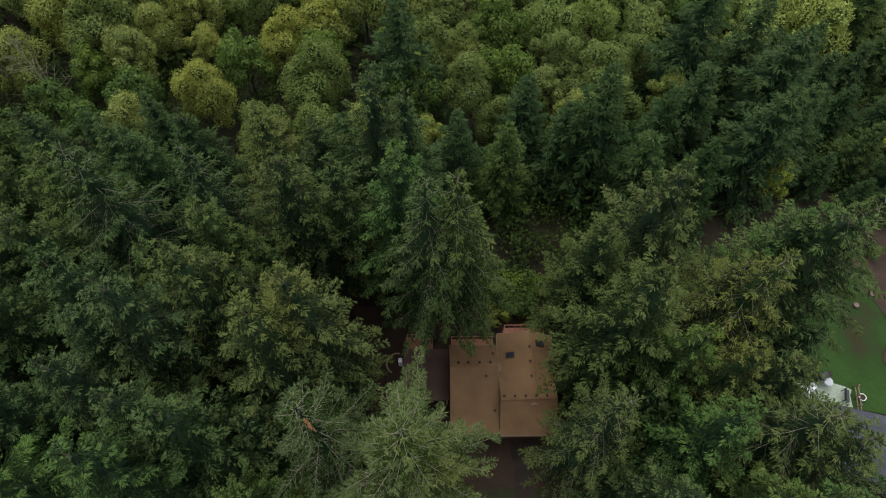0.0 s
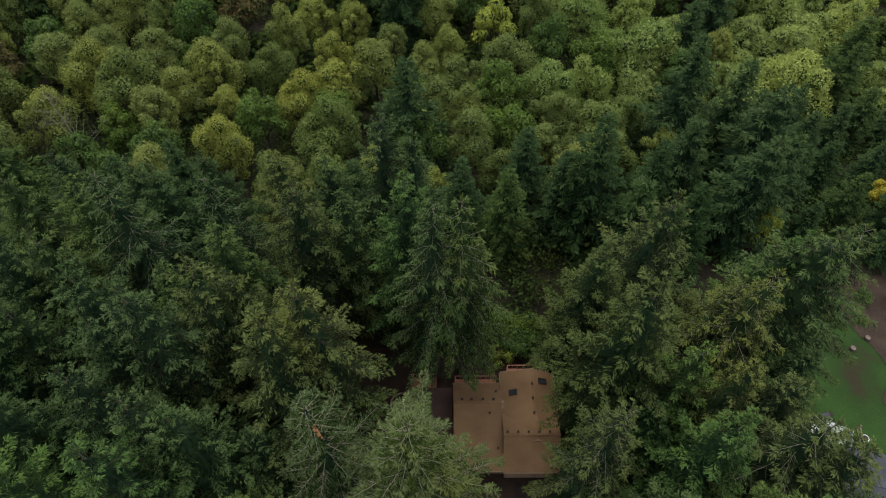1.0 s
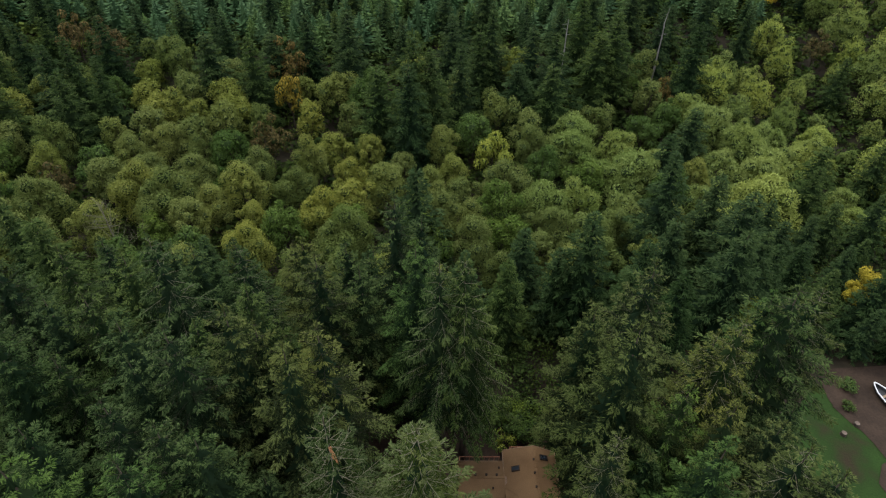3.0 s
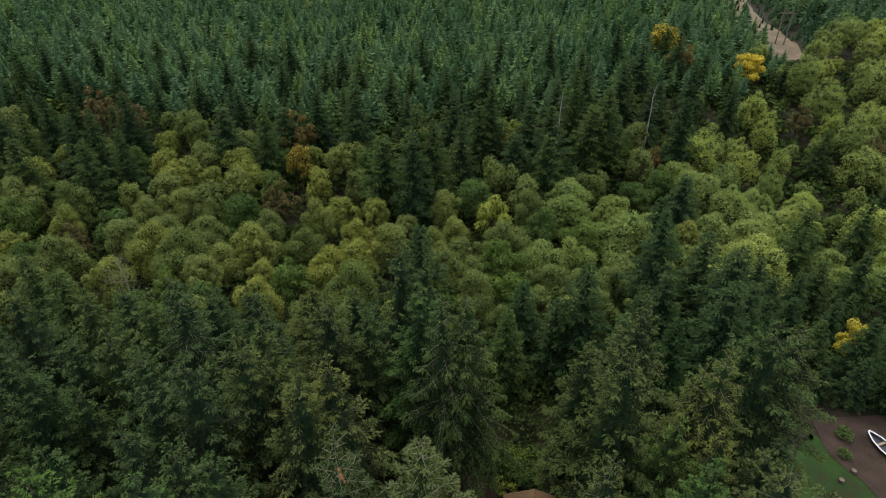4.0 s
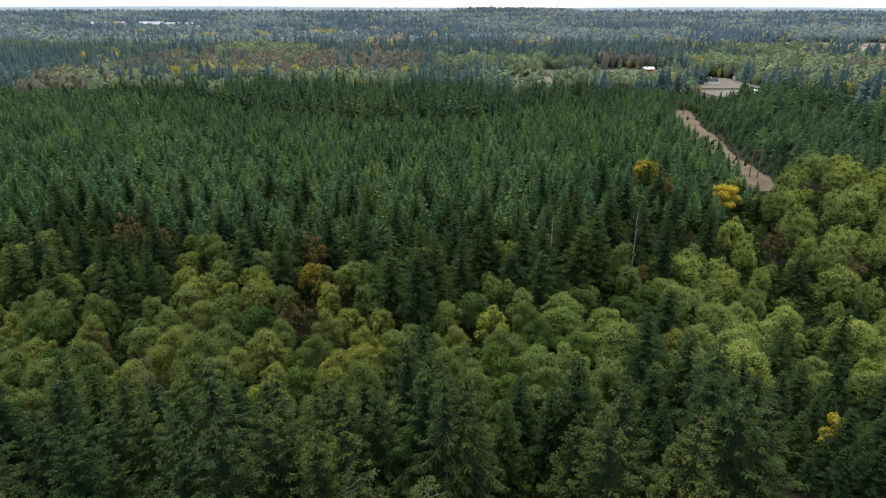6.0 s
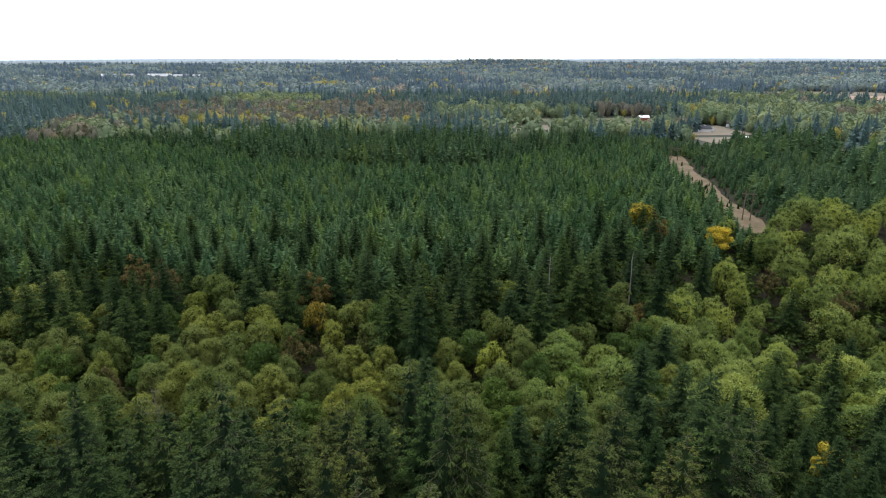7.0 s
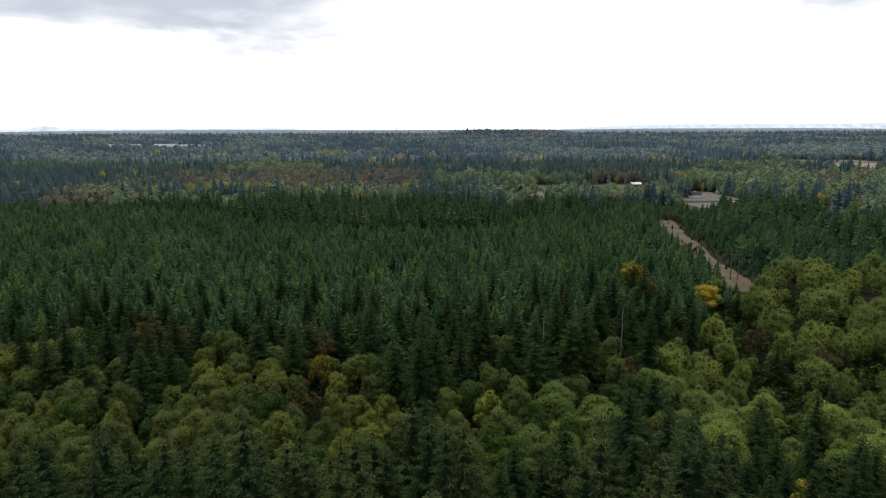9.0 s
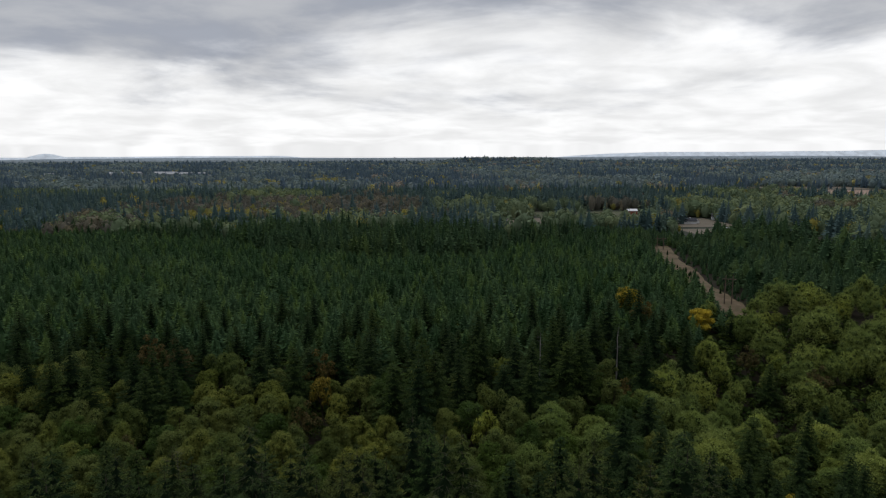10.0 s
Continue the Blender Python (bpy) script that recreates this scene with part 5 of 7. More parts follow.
thicket(147.7, 176.1, 2.9, 3, 1.06)
alder(-55.4, 95.5, 10.2, 6, 1.07)
alder(-44.2, 154.6, 5.7, 8, 1.20)
alder(43.6, 120.1, 3.7, 4, 0.95)
thicket(115.1, 169.4, 4.7, 2, 1.06)
willow(80.5, 136.8, -4.8, 1, 1.29)
thicket(107.3, 141.4, 3.9, 4, 1.26)
green_tree(-34.3, 114.9, 5.3, 3, 1.01)
willow(16.0, 108.6, 6.8, 6, 1.03)
alder(-97.4, 158.6, 9.1, 1, 1.19)
alder(-101.6, 152.2, 8.5, 2, 1.12)
thicket(69.4, 144.7, 1.1, 4, 1.03)
thicket(136.8, 230.4, 11.1, 2, 1.33)
thicket(112.7, 192.0, 4.2, 7, 1.26)
thicket(167.8, 226.5, 12.9, 7, 1.09)

# ---- plantation: young conifers in close rows ----



def little_conifer(seed, blades, height=1.0, reach=0.2, low=0.05, rise=0.10, thin=0.15, blunt=1.35, core=1.0):
    """A small conifer: a dense inner cone with fine pointed sprays standing off it all round."""
    rng = np.random.default_rng(seed)
    z = height * (low + (0.96 - low) * ((np.arange(blades) + rng.random(blades) * 0.8) / blades) ** 0.9)
    a = np.arange(blades) * 2.39996 + rng.normal(0, 0.3, blades)
    ln = reach * np.minimum(1, (1 - z / height) * blunt) ** 0.92 * (1 + rng.normal(0, 0.16, blades)) + 0.010
    c, s = np.cos(a), np.sin(a)
    b = np.stack([0.25 * ln * c, 0.25 * ln * s, z - ln * rise * 0.4], -1)
    t = np.stack([ln * c, ln * s, z + ln * (rise + rng.normal(0, 0.12, blades))], -1)
    v, f = kites(b, t, ln * thin + 0.006, rng)
    tip = 4
    v2, f2 = kites(np.array([[0, 0, height * 0.86]] * tip), np.array([[0.012 * math.cos(k * 1.6), 0.012 * math.sin(k * 1.6), height] for k in range(tip)]), np.full(tip, 0.012), rng)
    n = 6
    ang = np.arange(n) * 6.283 / n
    stem = np.concatenate([np.stack([reach * core * r * np.cos(ang), reach * core * r * np.sin(ang), np.full(n, h * height)], -1) for r, h in ((0.62, low * 0.5), (min(0.62, 0.40 * blunt), 0.45), (0.02, 0.93))])
    k = np.arange(n)
    f3 = np.concatenate([np.stack([k + o, (k + 1) % n + o, (k + 1) % n + o + n, k + o + n], -1) for o in (0, n)])
    return np.concatenate([v, v2, stem]), np.concatenate([f, f2 + len(v), f3 + len(v) + len(v2)]), len(f3)


def scattered(name, templates, places, mat, label, category, core=None):
    """Many plants in one mesh: rows of x, y, z, height, width, kind. A template may end in faces of the core material."""
    vs, fs, tints, slots, n = [], [], [], [], 0
    rng = np.random.default_rng(len(places))
    for k, (tv, tf, *inner) in enumerate(templates):
        p = places[places[:, 5].astype(int) % len(templates) == k]
        if not len(p):
            continue
        a = rng.random(len(p)) * 6.283
        c, s = np.cos(a)[:, None], np.sin(a)[:, None]
        x = (tv[None, :, 0] * c - tv[None, :, 1] * s) * p[:, 4:5] + p[:, 0:1]
        y = (tv[None, :, 0] * s + tv[None, :, 1] * c) * p[:, 4:5] + p[:, 1:2]
        z = tv[None, :, 2] * p[:, 3:4] + p[:, 2:3]
        vs.append(np.stack([x, y, z], -1).reshape(-1, 3))
        fs.append((tf[None] + (np.arange(len(p)) * len(tv))[:, None, None] + n).reshape(-1, tf.shape[1]))
        tints.append(np.repeat(rng.random(len(p)), len(tf)))
        slots.append(np.tile(np.arange(len(tf)) >= (len(tf) - inner[0] if inner else len(tf)), len(p)))
        n += len(p) * len(tv)
    me = mesh_of(name, np.concatenate(vs), np.concatenate(fs), mat)
    me.attributes.new("plant", "FLOAT", "FACE").data.foreach_set("value", np.concatenate(tints).astype(np.float32))
    if core:
        me.materials.append(core)
        me.polygons.foreach_set("material_index", np.concatenate(slots).astype(np.int32))
    return tagged(new(name, me), label, category, kind="stuff")


def jittered(x0, x1, y0, y1, step, seed, jitter=0.35):
    rng = np.random.default_rng(seed)
    X, Y = np.meshgrid(np.arange(x0, x1, step), np.arange(y0, y1, step))
    X = X + (np.arange(X.shape[0]) % 2)[:, None] * step * 0.5
    p = np.stack([X.ravel(), Y.ravel()], -1)
    return p + rng.uniform(-jitter, jitter, p.shape) * step, rng


def stand(p, rng, high, spread, slim, slim_spread=0.12):
    """Rows for scattered() at some places."""
    h = high * (1 + rng.normal(0, spread, len(p))).clip(0.45, 1.6)
    w = h * slim * (1 + rng.normal(0, slim_spread, len(p))).clip(0.6, 1.5)
    return np.column_stack([p, land(p[:, 0], p[:, 1]) - 0.1, h, w, rng.integers(0, 99, len(p))])


def in_view(p, spare=25.0, half=0.76):
    """The wedge of land that the flight looks over."""
    return np.abs(p[:, 0]) < half * (p[:, 1] + 8) + spare


def track_left(y):
    return np.interp(y, (220, 236, 250, 273, 300, 328, 352, 420), (101, 102, 104.5, 105.7, 109, 113.7, 117, 124))


def track_right(y):
    return np.interp(y, (220, 236, 266, 289, 321, 350, 420), (112, 116, 116.5, 121, 124, 130.5, 138))


def plantation_end(x):
    return np.interp(x, (-330, -215, -130, -90, -55, 0, 20, 45, 75, 130), (410, 395, 358, 328, 314, 314, 318, 345, 368, 362))


P, rng = jittered(-330, 128, 172, 402, 4.15, 5, 0.30)
edge = 174 + 7 * np.sin(P[:, 0] * 0.05) + 5 * np.sin(P[:, 0] * 0.13 + 1) + np.clip(P[:, 0] - 30, 0, 60) * 0.55
P = P[in_view(P) & (P[:, 1] > edge) & (P[:, 1] < plantation_end(P[:, 0])) & (P[:, 0] < track_left(P[:, 1]) - 1.5) & (rng.random(len(P)) > 0.03)]
plant = stand(P, rng, 8.8, 0.15, 1.0, 0.12)
scattered("plantation", [little_conifer(s, 130, reach=0.265, thin=0.115, low=0.08, blunt=1.7, rise=0.0, core=0.72) for s in (1, 2, 3, 4)], plant, M_PLANT, "dense stand of young green conifers planted close together", "conifers")

P, rng = jittered(106, 340, 205, 455, 3.8, 6, 0.45)
off = P[:, 0] - track_right(P[:, 1])
keep = in_view(P) & ((off > -0.3) | (P[:, 1] > 362)) & (P[:, 1] > 226 + 0.05 * P[:, 0])
keep &= (P[:, 1] < np.interp(P[:, 0], (104, 118, 140, 150, 170, 185, 200, 240, 300), (432, 436, 425, 385, 387, 365, 338, 342, 348)))
P, off = P[keep], np.where(P[keep][:, 1] > 362, 9.0, off[keep])
young = stand(P, rng, 1.0, 0.22, 0.95, 0.2)
young[:, 3:5] *= np.clip(2.6 + off * 0.40, 2.2, np.where((np.hypot((P[:, 0] - 165) / 42, (P[:, 1] - 348) / 30) < 1) | (np.hypot((P[:, 0] - 187) / 13, (P[:, 1] - 285) / 16) < 1), 15.0, 9.5))[:, None]
scattered("mixed_conifer_stand", [little_conifer(s, 66, reach=0.28, thin=0.15, low=0.10, blunt=1.9, rise=-0.05) for s in (7, 8, 9)], young, M_BELT, "mixed conifers thickening away from the clearing strip", "conifers")

# tall dark rows that close the plantation


P, rng = jittered(-420, 122, 306, 470, 5.0, 7, 0.45)
back = P[:, 1] - plantation_end(P[:, 0])
deep = np.interp(P[:, 0], (-420, -150, -90, 10, 40, 122), (75, 70, 75, 70, 40, 34))
keep = in_view(P) & (back > 0) & (back < deep) & ~((P[:, 0] > -142) & (P[:, 0] < -128) & (P[:, 1] > 366)) & (P[:, 0] < 112)
P = P[keep]
tall = stand(P, rng, 1.0, 0.20, 0.80)
tall[:, 3:5] *= np.interp(P[:, 0], (-420, -220, -130, -90, 15, 40, 70, 95, 112), (10, 11, 14, 15, 15, 12, 13, 10, 7))[:, None]
scattered("shelter_belt", [little_conifer(s, 90, reach=0.22, rise=-0.1, thin=0.15, blunt=1.9, low=0.16, core=0.8) for s in (11, 12, 13)], tall, M_BELT, "tall dark conifers closing off the plantation", "conifers")
# bare lower trunks of the belt
tv, tf = [], []
for k in range(5):
    a = k * 6.283 / 5
    tv += [(0.011 * math.cos(a), 0.011 * math.sin(a), 0.0), (0.005 * math.cos(a), 0.005 * math.sin(a), 0.9)]
    tf.append((2 * k, (2 * k + 2) % 10, (2 * k + 3) % 10, 2 * k + 1))
scattered("shelter_belt_trunks", [(np.array(tv), np.array(tf))], tall, M_BARK, "straight bare trunks of the tall conifers", "trunks")

def template(meshes):
    """The crown of a tree as arrays, at height one."""
    me, high = meshes[1], meshes[2]
    v, f = np.empty(len(me.vertices) * 3, np.float32), np.empty(len(me.loops), np.int32)
    me.vertices.foreach_get("co", v)
    me.loops.foreach_get("vertex_index", f)
    slot = np.empty(len(me.polygons), np.int32)
    me.polygons.foreach_get("material_index", slot)
    return v.reshape(-1, 3) / high, f.reshape(-1, 4), int(slot.sum())


if THICKET:
    scattered("willow_thicket", [template(m) for m in FAR_WILLOWS], np.array(THICKET), M_THICKET, "billowing light green willow thicket across the hollow", "willows", M_LEAF_INNER_SHADE)

# undergrowth in the hollow and under the firs
P, rng = jittered(-135, 140, 68, 232, 3.1, 9, 0.5)
P = P[in_view(P, 12) & ~((P[:, 0] > 30) & (P[:, 0] < 64) & (P[:, 1] < 84)) & ~((P[:, 0] > -9) & (P[:, 0] < 15) & (P[:, 1] < 70.5)) & ~((P[:, 0] > 95) & (P[:, 1] > 216))]
under = stand(P, rng, 2.8, 0.35, 1.6)

# ---- valley and far woods ----


def fuzzy_crown(seed, blades, lumps=6, reach=0.42, blade=0.062, core=False, ruffled=0.45):
    """A far broadleaf crown of unit height: a few leafy lumps of small tilted sprays, round shaded inner leaves."""
    rng = np.random.default_rng(seed)
    vs = []
    for k in range(lumps):
        a, up = k * 2.4 + rng.random(), rng.uniform(0.30, 0.74)
        r = reach * (0.62 - 0.3 * abs(up - 0.45)) * (0.6 + 0.6 * rng.random())
        c = np.array((r * math.cos(a), r * math.sin(a), up)) if k else np.array((0, 0, 0.72))
        size = 0.26 * (0.75 + 0.5 * rng.random())
        n = blades // lumps
        d = rng.normal(0, 1, (n, 3))
        d[:, 2] = np.abs(d[:, 2]) * 1.1 - 0.45
        d /= np.linalg.norm(d, axis=1, keepdims=True)
        p = c + d * size * (0.6 + 0.5 * rng.random((n, 1)))
        nrm = d + rng.normal(0, ruffled, d.shape)
        nrm /= np.linalg.norm(nrm, axis=1, keepdims=True)
        fall = np.array((0, 0, -1.0)) + rng.normal(0, 0.5, d.shape)
        t = fall - nrm * (fall * nrm).sum(1, keepdims=True)
        t /= np.linalg.norm(t, axis=1, keepdims=True) + 1e-9
        q = np.cross(nrm, t)
        s = blade * (0.7 + 0.7 * rng.random((n, 1)))
        vs.append(np.stack([p - t * s, p + q * s * 0.6, p + t * s, p - q * s * 0.6], 1).reshape(-1, 3))
    v = np.concatenate(vs)
    f = np.arange(len(v)).reshape(-1, 4)
    if not core:
        return v, f
    ang = np.arange(6) * 6.283 / 6
    heart = np.concatenate([np.stack([reach * r * np.cos(ang), reach * r * np.sin(ang), np.full(6, h)], -1) for r, h in ((0.4, 0.05), (0.72, 0.40), (0.5, 0.70), (0.06, 0.84))])
    k = np.arange(6)
    hf = np.concatenate([np.stack([k + o, (k + 1) % 6 + o, (k + 1) % 6 + o + 6, k + o + 6], -1) for o in (0, 6, 12)])
    return np.concatenate([v, heart]), np.concatenate([f, hf + len(v)]), len(hf)


CLEARINGS = ((42, 100, 405, 590), (168, 246, 378, 590), (88, 222, 505, 668), (500, 700, 740, 1010), (440, 715, 900, 1100), (-930, -600, 1480, 1720), (-148, -126, 400, 480), (290, 350, 1170, 1290), (-330, -270, 980, 1060))


def outside(p):
    keep, dots = np.ones(len(p), bool), waves(p, 0.05, 31)
    for x0, x1, y0, y1 in CLEARINGS:
        keep &= ~((p[:, 0] > x0) & (p[:, 0] < x1) & (p[:, 1] > y0) & (p[:, 1] < y1) & (dots > -0.95))
    return keep


def waves(p, scale, seed):
    """Smooth patches over the land, about -1 to 1."""
    r = np.random.default_rng(seed)
    out = 0
    for k in range(6):
        a, f = r.random() * 6.283, scale * (0.6 + 1.2 * r.random())
        out = out + np.sin((p[:, 0] * math.cos(a) + p[:, 1] * math.sin(a) * 1.8) * f + r.random() * 6.283)
    return out / 3


near = (under[:, 1] < 104) & (np.abs(under[:, 0]) < 75)
scattered("undergrowth", [fuzzy_crown(140 + s, 300, lumps=9, reach=0.5, blade=0.040) for s in range(4)], under[near], M_UNDER, "dark leafy undergrowth between the trees", "undergrowth")
scattered("hollow_undergrowth", [fuzzy_crown(150 + s, 76, lumps=6, reach=0.5, blade=0.10) for s in range(4)], under[~near], M_UNDER, "dark leafy undergrowth across the hollow", "undergrowth")
conifer_rows, broad_rows, rust_rows, gold_rows = [], [], [], []


def inside(p, x0, x1, y0, y1):
    return (p[:, 0] > x0) & (p[:, 0] < x1) & (p[:, 1] > y0) & (p[:, 1] < y1)


for y0, y1, step, hc, hb, slim in ((350, 900, 7.6, 15.5, 12.5, 1.0), (900, 1800, 11.5, 16, 13, 1.2), (1800, 3300, 26.0, 16, 12, 1.9)):
    P, rng = jittered(-0.8 * y1, 0.8 * y1, y0, y1, step, int(y0), 0.5)
    P = P[in_view(P, 60) & outside(P) & ((P[:, 1] > 392) | (P[:, 0] > 236)) & ~((P[:, 1] < 446) & (P[:, 0] > 95) & (P[:, 0] < 236))]
    noise = rng.normal(0, 1, len(P))
    kind = 1.0 * waves(P, 0.026 if y0 < 800 else 0.011, 17) + 0.6 * waves(P, 0.075 if y0 < 800 else 0.03, 19) + 0.16 * noise + 0.05
    kind -= 1.4 * (inside(P, 380, 560, 1000, 1400) | inside(P, -140, 330, 700, 960) | inside(P, -420, 60, 1330, 1520) | inside(P, 150, 186, 500, 570) | inside(P, 232, 275, 470, 560))
    kind -= 1.5 * inside(P, -1200, -285, 380, 820)
    kind += 1.2 * (inside(P, 230, 620, 440, 700) | inside(P, 300, 900, 1100, 1320))
    gold = waves(P, 0.03 if y0 < 1000 else 0.012, 23) + 0.3 * rng.normal(0, 1, len(P))
    rusty = inside(P, -310, -20, 480, 760) & (noise > -0.8) | (waves(P, 0.02, 41) + 0.2 * noise > 1.0) & (P[:, 0] > -280)
    golden = inside(P, -300, -20, 500, 570) & (gold > -0.1) | inside(P, -262, -205, 520, 560) | inside(P, 215, 300, 590, 640) & (gold > 0.2) | inside(P, -260, -190, 1150, 1260) | inside(P, -420, -300, 1080, 1180) & (gold > -0.4) | (gold > 1.12) | (rng.random(len(P)) < 0.022)
    is_broad = (kind > 0.0) | rusty
    conifer_rows.append(stand(P[~is_broad & ~golden], rng, hc, 0.28, slim * 0.90, 0.2))
    broad_rows.append(stand(P[is_broad & ~golden & ~rusty], rng, hb, 0.28, slim * 1.0, 0.25))
    rust_rows.append(stand(P[rusty & ~golden], rng, hb, 0.24, slim * 0.9, 0.2))
    gold_rows.append(stand(P[golden], rng, hb * 0.9, 0.25, slim * 0.9, 0.2))
# haze is carried by the leaf colours, thinner in the valley than beyond
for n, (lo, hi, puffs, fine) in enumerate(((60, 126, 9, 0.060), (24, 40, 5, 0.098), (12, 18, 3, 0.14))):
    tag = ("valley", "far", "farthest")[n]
    needles, leaves = (M_VALLEY_CONIFER_HAZED, M_VALLEY_BROAD_HAZED) if n == 0 else (M_FAR_CONIFER_HAZED, M_FAR_BROAD_HAZED)
    rust, gold = (M_VALLEY_RUST_HAZED, M_VALLEY_GOLD_HAZED) if n == 0 else (M_FAR_RUST_HAZED, M_FAR_GOLD_HAZED)
    scattered(tag + "_conifers", [little_conifer(60 + n * 4 + s, lo, reach=0.25 + 0.02 * n, rise=-0.12, thin=0.17 + 0.07 * n, blunt=1.6, core=0.8) for s in range(3)], conifer_rows[n], needles, "dark haze-blue conifers of the " + tag + " woods", "woods")
    scattered(tag + "_broadleaf_woods", [fuzzy_crown(80 + n * 4 + s, hi, lumps=puffs, blade=fine, core=True, ruffled=0.18) for s in range(4)], broad_rows[n], leaves, "haze-muted broadleaf trees of the " + tag + " woods", "woods")
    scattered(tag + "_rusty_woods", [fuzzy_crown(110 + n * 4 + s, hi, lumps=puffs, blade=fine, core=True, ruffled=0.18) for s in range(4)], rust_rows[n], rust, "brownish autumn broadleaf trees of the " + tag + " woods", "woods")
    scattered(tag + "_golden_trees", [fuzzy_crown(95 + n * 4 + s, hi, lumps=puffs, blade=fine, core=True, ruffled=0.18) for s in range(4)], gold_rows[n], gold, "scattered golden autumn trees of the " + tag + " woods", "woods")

# hills on the horizon, their haze painted into the base colours


def ridge(name, y, x0, x1, top, wobble, seed, mat, label, shape=12, ragged=0.0):
    rng = np.random.default_rng(seed)
    xs = np.linspace(x0, x1, 520)
    s = (xs - x0) / (x1 - x0)
    crest = np.full_like(xs, 0.0)
    for k in range(1, 9):
        crest += np.sin(s * 6.283 * k * (0.7 + 0.6 * rng.random()) + rng.random() * 6.283) / k
    crest = top - 60 * np.abs(2 * s - 1) ** shape + wobble * crest + rng.normal(0, wobble * 0.12, len(xs)) + ragged * np.abs(rng.normal(0, 1, len(xs)))
    low = -60.0
    v = np.concatenate([np.stack([xs, np.full_like(xs, y - 120), np.full_like(xs, low)], -1),
                        np.stack([xs, np.full_like(xs, y), np.maximum(crest, low)], -1),
                        np.stack([xs, np.full_like(xs, y + 100), np.full_like(xs, low)], -1)])
    n = len(xs)
    i = np.arange(n - 1)
    f = np.concatenate([np.stack([i, i + 1, i + 1 + n, i + n], -1), np.stack([i + n, i + n + 1, i + 1 + 2 * n, i + 2 * n], -1)])
    return tagged(new(name, mesh_of(name, v, f, mat)), label, "hills", kind="structure")


# the nearer rise gets a greyer share of the same painted haze
M_HILL_NEAR_HAZED = surface("hazy_wooded_rise", ((0.3, (0.17, 0.205, 0.225)), (0.7, (0.21, 0.245, 0.26))), 0.02, fine=0.08, bump=0.0)
ridge("backdrop_rise", 3320, -2900, 2900, -6.0, 2.5, 21, M_HILL_NEAR_HAZED, "low wooded rise beyond the valley, tinted blue with haze", 30, 3.5)
ridge("backdrop_ridge", 4700, -3900, 3900, -19.0, 2.5, 3, M_HILL_HAZED, "low haze-tinted wooded ridge along the horizon")
ridge("backdrop_hill", 4760, -3230, -2760, 16, 2.0, 4, M_HILL_HAZE_PALE, "hill on the horizon, haze-tinted pale blue", 2)
ridge("backdrop_low_hills", 4790, -4200, -900, -6, 2.5, 6, M_HILL_HAZE_PALE, "low hills on the horizon, haze-tinted pale blue")
ridge("backdrop_far_hills", 4800, 700, 4600, 14, 3.0, 9, M_HILL_HAZE_PALE, "long hills on the horizon, haze-tinted pale blue", 4)

# ---- the cabin ----


def prism(profile, along, a0, a1):
    """A solid with the given outline, in x-z when it runs along y and in y-z when it runs along x."""
    bm = bmesh.new()
    put = (lambda p, q, a: (p, a, q)) if along == "y" else (lambda p, q, a: (a, p, q))
    ends = [[bm.verts.new(put(p, q, a)) for p, q in profile] for a in (a0, a1)]
    k = len(profile)
    bm.faces.new(ends[0])
    bm.faces.new(ends[1][::-1])
    for i in range(k):
        bm.faces.new((ends[0][i], ends[1][i], ends[1][(i + 1) % k], ends[0][(i + 1) % k]))
    bmesh.ops.recalc_face_normals(bm, faces=bm.faces)
    return bm


def moved(bm, x, y, z):
    bmesh.ops.translate(bm, verts=bm.verts, vec=(x, y, z))
    return bm


G = 0.8                                  # level of the ground round the cabin
CX, CY = 6.5, 60.5
cabin = empty("cabin", CX, CY, G)
tagged(cabin, "brown shingle-roofed timber cabin under tall firs", "house")


def on_cabin(name, bm, mat, label="", parent=None):
    return part(name, moved(bm, -CX, -CY, -G), mat, parent or cabin, label)


on_cabin("wall", prism([(6.75, 0.5), (11.25, 0.5), (11.25, 5.55), (9.46, 6.25), (6.75, 5.2)], "y", 58.4, 64.7), M_SIDING, "brown board siding")
on_cabin("wall", prism([(56.6, 0.5), (61.0, 0.5), (61.0, 5.3), (58.9, 6.25), (56.6, 4.3)], "x", 6.76, 11.24), M_SIDING, "brown board siding")
on_cabin("wall", prism([(57.0, 0.5), (64.0, 0.5), (64.0, 4.75), (62.15, 5.6), (57.0, 3.7)], "x", 2.2, 6.7), M_SIDING, "brown board siding")
RT = 0.18
roof_south = on_cabin("roof", slab([(6.40, 58.9, 6.5), (11.50, 58.9, 6.5), (11.50, 56.15, 4.2), (6.40, 56.2, 4.2)], RT), M_SHINGLE, "brown composition shingles")
roof_west = on_cabin("roof", slab([(9.46, 65.15, 6.5), (9.46, 58.9, 6.5), (6.5, 61.3, 5.4), (6.5, 65.3, 5.4)], RT), M_SHINGLE, "brown composition shingles")
roof_east = on_cabin("roof", slab([(9.46, 58.9, 6.5), (9.46, 65.15, 6.5), (11.58, 64.9, 5.72), (11.58, 60.6, 5.72)], RT), M_SHINGLE, "brown composition shingles")
on_cabin("roof", slab([(6.42, 58.9, 6.5), (9.44, 58.9, 6.5), (6.42, 61.35, 5.38)], RT), M_SHINGLE, "brown composition shingles")
on_cabin("roof", slab([(11.5, 58.9, 6.5), (9.48, 58.9, 6.5), (11.5, 60.55, 5.75)], RT), M_SHINGLE, "brown composition shingles")
